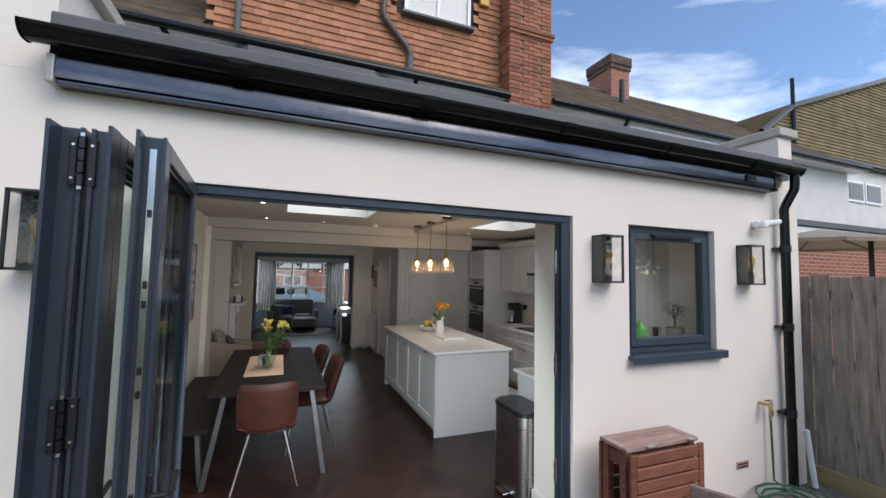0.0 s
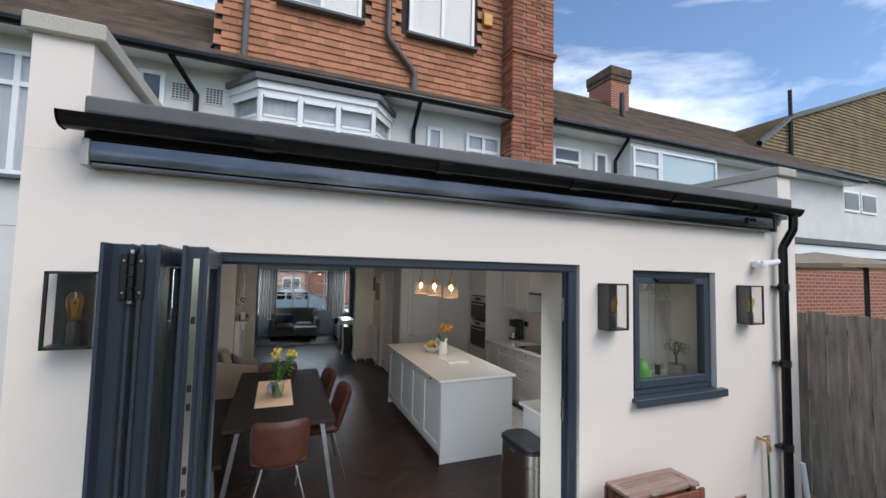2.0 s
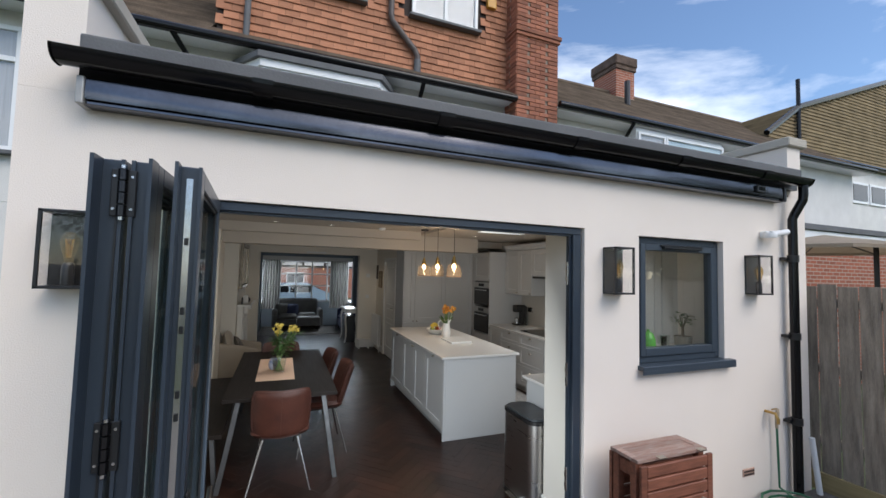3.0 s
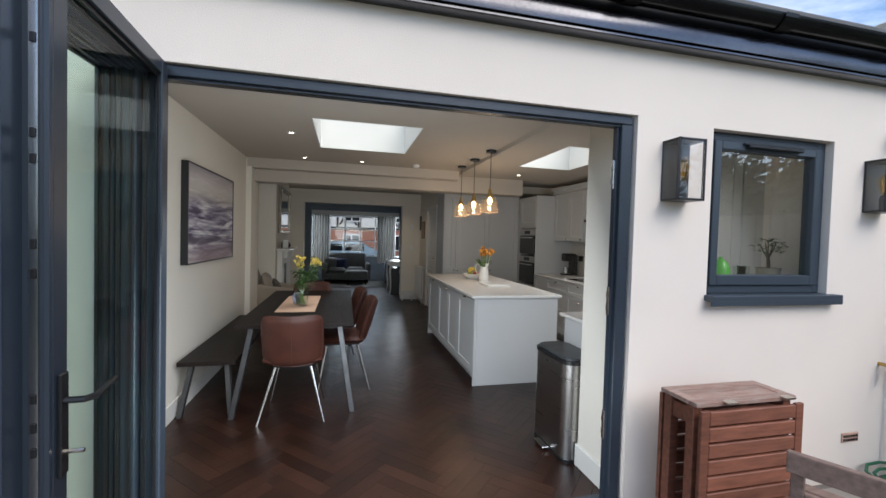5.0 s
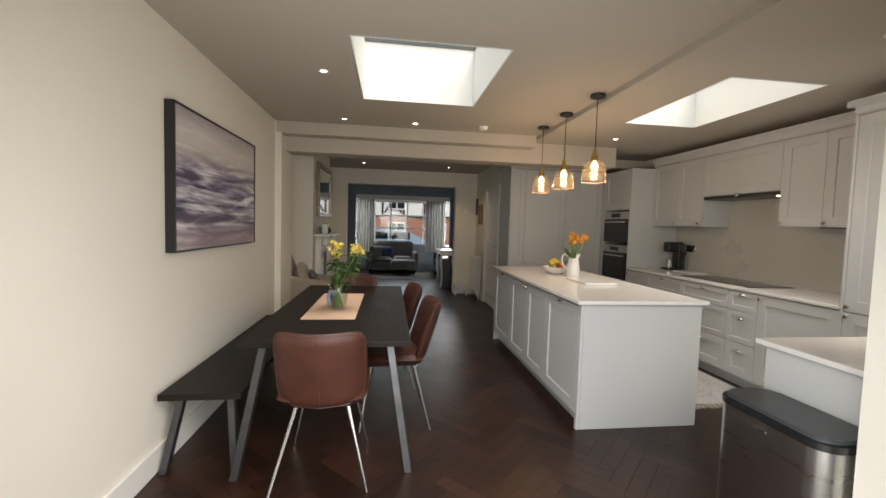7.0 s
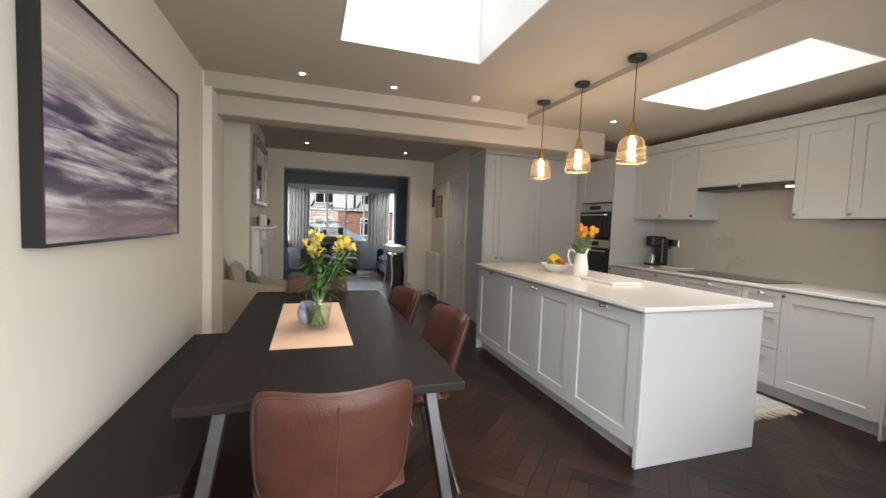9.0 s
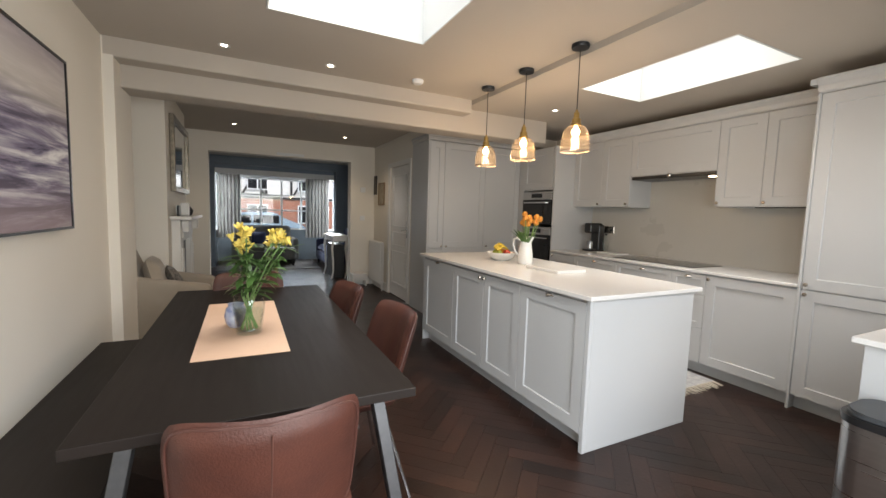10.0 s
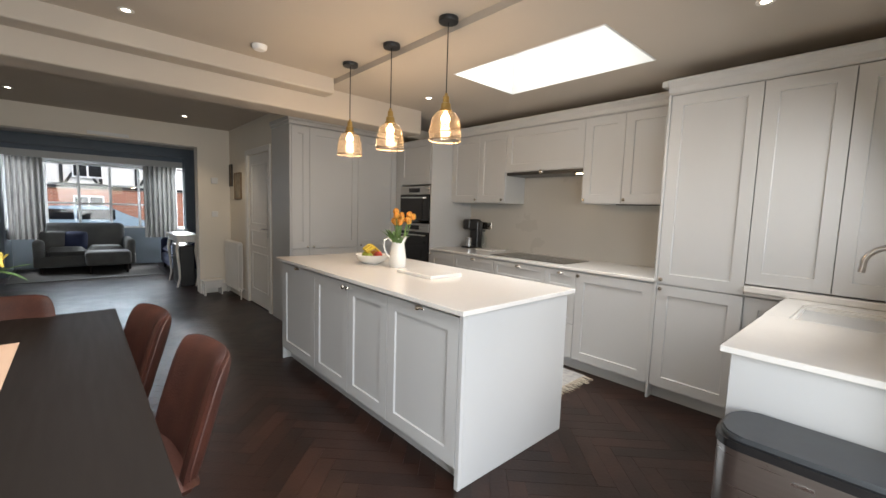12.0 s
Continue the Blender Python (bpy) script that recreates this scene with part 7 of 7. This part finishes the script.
for row in range(64):
    z_ = 3.9 + row * 0.075
    for face in (0, 1):
        w_ = (CX1 - CX0) if face == 0 else (CY1 - CY0)
        nb = 4
        for k in range(nb):
            off = (k + 0.5) * w_ / nb + (0.05 if row % 2 else -0.05) * (1 if 0 < k < nb - 1 else 0)
            if face == 0:
                m = Matrix.Translation((CX0 + off, CY0 + 0.008 + rnd.uniform(-0.002, 0.002), z_))
            else:
                m = Matrix.Translation((CX0 + 0.008 + rnd.uniform(-0.002, 0.002), CY0 + off, z_)) @ Matrix.Rotation(radians(-90), 4, "Z")
            if count < 300:
                o = new("brick", brick_me)
                o.parent = STACK
                o.matrix_basis = m
                count += 1
            else:
                k0 = len(rest.verts)
                rest.from_mesh(brick_me)
                rest.verts.ensure_lookup_table()
                for v in rest.verts[k0:]:
                    v.co = m @ v.co
part("upper_bricks", rest, BRICKRED, STACK)["kind"] = "stuff"
part("string_course", box(box(BM(), CX0 - 0.03, CX1 + 0.03, CY0 - 0.04, CY1 + 0.03, 6.07, 6.13, 0.006), CX0 - 0.05, CX1 + 0.05, CY0 - 0.06, CY1 + 0.05, 6.13, 6.20, 0.008), BRICKRED, STACK)

# first-floor bay of this house
t = thing("bay_window", (0.5, 7.2, 3.0), "white plastic bay window with net curtains", "window")
corners = [(-0.62, 7.49), (-0.24, 7.02), (1.30, 7.02), (1.66, 7.49)]
prism_poly = lambda g: [(-0.62 - g, 7.495), (-0.24 - g * 0.6, 7.02 - g), (1.30 + g * 0.6, 7.02 - g), (1.66 + g, 7.495)]
part("bay_roof", prism(BM(), prism_poly(0.10), 4.68, 4.76), MEMBRANE, t)
part("bay_fascia", prism(BM(), prism_poly(0.05), 4.58, 4.68), PVCWHITE, t)
part("bay_base", prism(BM(), prism_poly(0.0), 2.9, 3.45), PEBBLE, t)
part("net_curtain", prism(BM(), prism_poly(-0.06), 3.451, 4.579), PALEIN, t)
for (xa, ya), (xb, yb), nn in ((corners[0], corners[1], 1), (corners[1], corners[2], 3), (corners[2], corners[3], 1)):
    ang = math.atan2(yb - ya, xb - xa)
    ln = math.hypot(xb - xa, yb - ya)
    rot = Matrix.Translation((xa, ya, 0)) @ Matrix.Rotation(ang, 4, "Z")
    for k in range(nn + 1):
        part("mullion", box(BM(), max(0, k * ln / nn - 0.035), min(ln, k * ln / nn + 0.035), -0.02, 0.03, 3.45, 4.58, 0.004, m=rot), PVCWHITE, t)
    for z0, z1 in ((3.45, 3.52), (4.14, 4.20), (4.50, 4.579)):
        part("rail", box(BM(), 0.036, ln - 0.036, -0.015, 0.025, z0, z1, m=rot), PVCWHITE, t)
    for k in range(nn):
        part("casement", box(box(BM(), k * ln / nn + 0.05, (k + 1) * ln / nn - 0.05, -0.026, -0.0155, 4.20, 4.235, m=rot), k * ln / nn + 0.05, (k + 1) * ln / nn - 0.05, -0.026, -0.0155, 4.465, 4.50, m=rot), PVCWHITE, t)
        part("pane", box(BM(), k * ln / nn + 0.036, (k + 1) * ln / nn - 0.036, 0.0, 0.006, 3.52, 4.50, m=rot), GLASS, t)
upvc_window("window_small", 2.30, 2.58, 3.9, 4.62, HY, "small white plastic window", 1, back=PALEIN)
upvc_window("window_small", 3.02, 3.70, 3.6, 4.62, HY, "white plastic window with top light", 2, 4.32, back=PALEIN)
upvc_window("window_neighbour", 4.86, 5.52, 3.6, 4.66, HY, "white plastic neighbour window", 1, 4.38, back=ROOMDARK)
upvc_window("window_neighbour", 5.88, 6.20, 3.7, 4.66, HY, "narrow white plastic neighbour window", 1, back=ROOMDARK)
upvc_window("window_neighbour", 6.58, 7.33, 3.6, 4.80, HY - 0.3, "white plastic neighbour bay light", 1, 4.45, back=PALEIN)
upvc_window("window_neighbour", 7.34, 9.08, 3.6, 4.80, HY - 0.3, "large pale neighbour bay window", 1, back=material("pale_blue_blind", (0.45, 0.58, 0.62), 0.6, vary=0.05), sill=False)
tagged(part("neighbour_bay", one_box(6.56, 9.10, HY - 0.298, HY - 0.001, 2.8, 4.88), PVCWHITE), "white neighbour bay", "bay", kind="structure")
upvc_window("window_neighbour", -3.6, -2.2, 3.2, 4.7, HY, "white plastic neighbour window", 2, 4.3, back=PALEIN)
upvc_window("window_neighbour", -1.72, -1.42, 4.2, 4.75, HY, "small white neighbour window", 1, back=ROOMDARK, sill=False)
for x_ in (-1.24, -0.84):
    t = thing("wall_vent", (x_, HY - 0.02, 4.5), "square air vent in the white wall", "vent", group="wall vents")
    part("plate", one_box(x_ - 0.12, x_ + 0.12, HY - 0.015, HY - 0.001, 4.42, 4.66, 0.003), PEBBLE, t)
    b = BM()
    for i in range(5):
        for j in range(6):
            box(b, x_ - 0.10 + i * 0.042, x_ - 0.07 + i * 0.042, HY - 0.018, HY - 0.0155, 4.44 + j * 0.036, 4.462 + j * 0.036)
    part("holes", b, BLACKPVC, t)

# the terrace stands slightly lower and further along than its plan numbers
for ob in sorted(set(bpy.data.objects) - before_house, key=lambda o: o.name):
    if ob.parent is None:
        ob.matrix_basis = Matrix.Translation((0.04, 0, -0.07)) @ ob.matrix_basis

# neighbour's chimney on the ridge
BRICKFAR = bpy.data.materials.new("far_brick")
BRICKFAR.use_nodes = True
n, l = BRICKFAR.node_tree.nodes, BRICKFAR.node_tree.links
c0 = n.new("ShaderNodeTexCoord")
m0 = n.new("ShaderNodeMapping")
m0.inputs["Rotation"].default_value = (radians(90), 0, 0)
l.new(c0.outputs["Object"], m0.inputs["Vector"])
bt = n.new("ShaderNodeTexBrick")
bt.inputs["Color1"].default_value, bt.inputs["Color2"].default_value, bt.inputs["Mortar"].default_value = (0.36, 0.11, 0.06, 1), (0.26, 0.085, 0.05, 1), (0.40, 0.33, 0.27, 1)
bt.inputs["Scale"].default_value, bt.inputs["Brick Width"].default_value, bt.inputs["Row Height"].default_value, bt.inputs["Mortar Size"].default_value = 1.0, 0.225, 0.075, 0.008
l.new(m0.outputs["Vector"], bt.inputs["Vector"])
l.new(bt.outputs["Color"], n["Principled BSDF"].inputs["Base Color"])
n["Principled BSDF"].inputs["Roughness"].default_value = 0.9
bb = n.new("ShaderNodeBump")
bb.inputs["Strength"].default_value, bb.inputs["Distance"].default_value = 0.5, 0.01
bb.invert = True
l.new(bt.outputs["Fac"], bb.inputs["Height"])
l.new(bb.outputs["Normal"], n["Principled BSDF"].inputs["Normal"])
t = thing("ridge_chimney", (9.2, 10.5, 6.8), "brown brick neighbour chimney on the ridge", "chimney")
DARKBRICK = material("sooty_brick", (0.15, 0.10, 0.075), 0.95, vary=0.3, scale=6, bump=0.6, bump_scale=25)
part("shaft", one_box(9.12, 9.84, 10.26, 11.2, 6.6, 8.15, 0.01), BRICKFAR, t)
part("cap", box(box(BM(), 9.08, 9.88, 10.22, 11.24, 8.02, 8.14, 0.01), 9.05, 9.91, 10.19, 11.27, 8.14, 8.44, 0.03), DARKBRICK, t)
tagged(part("roof_vent", tube(BM(), [(8.35, 9.1, 6.3), (8.35, 9.1, 6.95)], 0.07, 8), BLACKPVC), "dark roof vent pipe", "vent pipe")

# house at the far end with tan roof
t = thing("tan_roof_house", (18, 10, -0.3), "white house with a tan tiled roof", "house")
part("wall", box(BM(), 13.9, 26, 9.05, 15, -0.3, 5.95), PEBBLE, t)
b = BM()
zz = 5.9
while zz < 10.4:
    xl = 13.7 + (zz - 6.30) * 1.50 if zz < 7.40 else 15.40 + (zz - 7.40) * 2.90
    box(b, max(13.9, xl), 25.9, 8.96 - 0.0, 15, zz, zz + 0.115)
    box(b, max(13.9, xl), 25.9, 8.935, 8.959, zz, zz + 0.05)
    zz += 0.117
part("tiled_gable", b, TANTILE, t)["kind"] = "stuff"
part("verge", tube(BM(), [(13.7, 8.88, 6.32), (15.37, 8.88, 7.43), (21.55, 8.88, 9.57), (25.6, 8.88, 10.98)], 0.09, 6), GUTTERBLACK, t)
part("gutter", tube(BM(), [(14.4, 8.88, 5.95), (26.0, 8.88, 5.90)], 0.08, 8), GUTTERBLACK, t)
part("vent_pipe", tube(BM(), [(15.3, 8.86, 5.9), (15.3, 8.86, 8.3)], 0.06, 8), GUTTERBLACK, t)
for x0 in (18.55, 19.75):
    w_ = part("window", one_box(x0, x0 + 1.1, 9.0, 9.049, 4.62, 5.38), PVCWHITE, t)
    part("pane", one_box(x0 + 0.09, x0 + 1.01, 8.985, 8.999, 4.71, 5.29), BLACKGLASS, w_)
# brick garage
t = thing("garage", (12, 6.7, -0.3), "low red brick garage with white fascia", "garage")
part("wall", one_box(8.6, 18, 6.0, 7.4, -0.3, 2.62), BRICKFAR, t)
part("fascia", one_box(8.5, 18.1, 5.9, 7.4, 2.622, 2.83, 0.01), PVCWHITE, t)
part("roof", one_box(8.45, 18.1, 5.85, 7.4, 2.832, 2.95, 0.01), MEMBRANE, t)
# parasol over the fence
t = thing("garden_parasol", (7.7, 4.5, -0.3), "beige garden parasol beyond the fence", "parasol")
BEIGE = material("beige_canvas", (0.55, 0.46, 0.36), 0.9, vary=0.05, scale=5)
b = BM()
top_ = b.verts.new((8.0, 4.9, 2.56))
rim = [b.verts.new((8.0 + 1.45 * math.cos(a), 4.9 + 1.1 * math.sin(a), 2.34)) for a in (2 * math.pi * k / 8 for k in range(8))]
rim2 = [b.verts.new((v.co.x, v.co.y, 2.29)) for v in rim]
for k in range(8):
    b.faces.new((top_, rim[k], rim[(k + 1) % 8]))
    b.faces.new((rim[k], rim2[k], rim2[(k + 1) % 8], rim[(k + 1) % 8]))
bmesh.ops.solidify(b, geom=b.faces[:], thickness=0.006)
part("canopy", b, BEIGE, t)
part("pole", tube(BM(), [(8.75, 4.6, -0.3), (8.75, 4.6, 2.42)], 0.035, 8), BLACKALU, t)
for k in range(8):
    a = 2 * math.pi * k / 8
    part("rib", tube(BM(), [(8.0, 4.9, 2.53), (8.0 + 1.42 * math.cos(a), 4.9 + 1.07 * math.sin(a), 2.32)], 0.012, 5), BLACKALU, t)

# ---- the street beyond the lounge ----
tagged(part("road", one_box(-60, 60, 20.5, 27, -0.299, -0.29), material("asphalt", (0.05, 0.05, 0.052), 0.9, vary=0.15, scale=8, bump=0.4, bump_scale=60)), "grey asphalt road", "road", kind="structure")
tagged(part("pavement", box(box(BM(), -60, 60, 18.4, 20.5, -0.299, -0.17, 0.01), -60, 60, 27, 29, -0.299, -0.17, 0.01), PATIO), "paved footway with kerb", "pavement", kind="structure")
t = thing("street_house", (3, 33, -0.3), "half-timbered house with red brick ground floor", "house")
part("brick_wall", one_box(-9, 15, 32, 40, -0.3, 1.9), BRICKFAR, t)
part("upper_wall", one_box(-9, 15, 31.98, 40, 1.902, 6.4), PEBBLE, t)
for k in range(17):
    x_ = -9 + 1.5 * k
    part("timber", one_box(x_ - 0.07, x_ + 0.07, 31.93, 31.979, 2.06, 6.4), BLACKPVC, t)
    if k % 2 == 0 and k < 16:
        for s in (-1, 1):
            part("brace", bar(BM(), (x_ + 0.75 - s * 0.6, 31.955, 2.2), (x_ + 0.75 + s * 0.02, 31.955, 3.3), 0.14, 0.045), BLACKPVC, t)
part("sill_timber", one_box(-9, 15, 31.92, 31.978, 1.92, 2.055), BLACKPVC, t)
part("mid_timber", one_box(-9, 15, 31.90, 31.929, 3.75, 3.88), BLACKPVC, t)
b = BM()
roof_courses(b, -9.4, 15.4, 31.4, 6.35, 36, 10.0, 24, 0.05)
part("roof", b, ROOFTILE, t)
for x0 in (-6.6, -3.4, 0.4, 3.4, 6.6, 9.9):
    for z0, z1 in ((2.45, 3.6), (0.35, 1.55)):
        w_ = part("window", one_box(x0, x0 + 1.2, 31.88, 31.975, z0, z1), PVCWHITE, t)
        for q in (0.06, 0.64):
            part("pane", one_box(x0 + q, x0 + q + 0.5, 31.865, 31.879, z0 + 0.08, z1 - 0.08), BLACKGLASS, w_)
t = thing("hedge", (-4.5, 29.6, -0.3), "clipped green front garden hedge", "hedge")
rnd = random.Random(8)
b = BM()
for k in range(2600):
    c_ = Vector((rnd.uniform(-8, -0.6), 29.5 + rnd.gauss(0, 0.28), rnd.uniform(-0.2, 1.15)))
    nrm = Vector((rnd.uniform(-1, 1), rnd.uniform(-1, 0.3), rnd.uniform(-0.3, 1))).normalized()
    s1 = nrm.orthogonal().normalized() * rnd.uniform(0.05, 0.11)
    s2 = nrm.cross(s1).normalized() * s1.length * 0.7
    b.faces.new([b.verts.new(c_ + v) for v in (-s1, s2, s1, -s2)])
part("foliage", b, CROWN, t)


def car(x, y, paint, label):
    t = thing("car", (x, y, -0.29), label, "car", group="parked cars")
    z0 = -0.29
    side = [(-2.1, 0.35), (-2.12, 0.75), (-1.95, 0.90), (-1.1, 0.98), (-0.55, 1.42), (0.9, 1.45), (1.6, 1.02), (2.05, 0.92), (2.12, 0.6), (2.08, 0.35)]
    b_ = BM()
    A_ = [b_.verts.new((x + px, y - 0.86, z0 + pz)) for px, pz in side]
    B2 = [b_.verts.new((x + px, y + 0.86, z0 + pz)) for px, pz in side]
    b_.faces.new(A_)
    b_.faces.new(B2[::-1])
    for k in range(len(side)):
        q = (k + 1) % len(side)
        b_.faces.new((A_[k], B2[k], B2[q], A_[q]))
    bmesh.ops.bevel(b_, geom=b_.edges[:], offset=0.06, segments=2, affect="EDGES")
    body = part("body", b_, paint, t, smooth=True)
    for xa, xb in ((-0.85, 0.05), (0.12, 1.05)):
        part("side_window", one_box(x + xa, x + xb, y - 0.872, y - 0.861, z0 + 1.02, z0 + 1.34, 0.004), BLACKGLASS, body)
    for wx in (-1.3, 1.3):
        for wy in (-0.80, 0.80):
            b_ = BM()
            tube(b_, [(x + wx, y + wy - 0.1, z0 + 0.32), (x + wx, y + wy + 0.1, z0 + 0.32)], 0.32, 20)
            wl_ = part("wheel", b_, BLACKPVC, t, smooth=True)
            part("rim", tube(BM(), [(x + wx, y + wy - 0.112, z0 + 0.32), (x + wx, y + wy - 0.101, z0 + 0.32)], 0.2, 16), BRUSHED, wl_)


car(0.4, 22.0, material("pale_blue_car_paint", (0.30, 0.42, 0.52), 0.25, vary=0.03, coat=0.6), "pale blue parked car at the kerb")
car(-6.0, 25.8, material("silver_car_paint", (0.45, 0.46, 0.47), 0.25, vary=0.03, coat=0.6), "silver parked car across the road")

# ---- herringbone floor ----
W_, N_ = 0.092, 5
L_ = W_ * N_
ROOMS = [(-0.70, 4.40, 3.615, 8.62), (-0.95, 2.30, 8.62, 11.0), (-0.95, 2.75, 11.0, 14.25), (-0.42, 2.22, 14.25, 15.02)]
g_ = 0.0007
rest, near = BM(), []
c45 = math.cos(radians(45))


def plan(u, v):
    return (1.2 + (u - v) * c45, 3.6 + (u + v) * c45)


span = 165
for i in range(-span, span):
    for m_ in range(-18, 18):
        for vert in (0, 1):
            if vert == 0:
                u0, v0, du, dv = (i + 2 * N_ * m_) * W_, i * W_, L_, W_
            else:
                u0, v0, du, dv = i * W_, (i - 2 * N_ * m_ - (2 * N_ - 1)) * W_, W_, L_
            cx, cy = plan(u0 + du / 2, v0 + dv / 2)
            if not (-1.6 < cx < 5.0 and 3.1 < cy < 15.5):
                continue
            quad = [plan(u0 + g_, v0 + g_), plan(u0 + du - g_, v0 + g_), plan(u0 + du - g_, v0 + dv - g_), plan(u0 + g_, v0 + dv - g_)]
            for x0, x1, y0, y1 in ROOMS:
                poly = quad
                for ax, lim, keep in ((0, x0, 1), (0, x1, -1), (1, y0, 1), (1, y1, -1)):
                    if len(poly) >= 3:
                        poly = clip(poly, ax, lim, keep)
                if len(poly) >= 3:
                    ar = abs(sum(poly[k][0] * poly[(k + 1) % len(poly)][1] - poly[(k + 1) % len(poly)][0] * poly[k][1] for k in range(len(poly)))) / 2
                    if ar > 0.0006:
                        near.append((cy + 0.15 * abs(cx - 1.2), poly, vert))
near.sort(key=lambda q: q[0])
for k, (_, poly, vert) in enumerate(near):
    if k < 300:
        part("plank", prism(BM(), poly, -0.0058, 0.0), FLOORWOOD, FLOOR)
    else:
        prism(rest, poly, -0.0058, 0.0)
part("far_planks", rest, FLOORWOOD, FLOOR)["kind"] = "stuff"
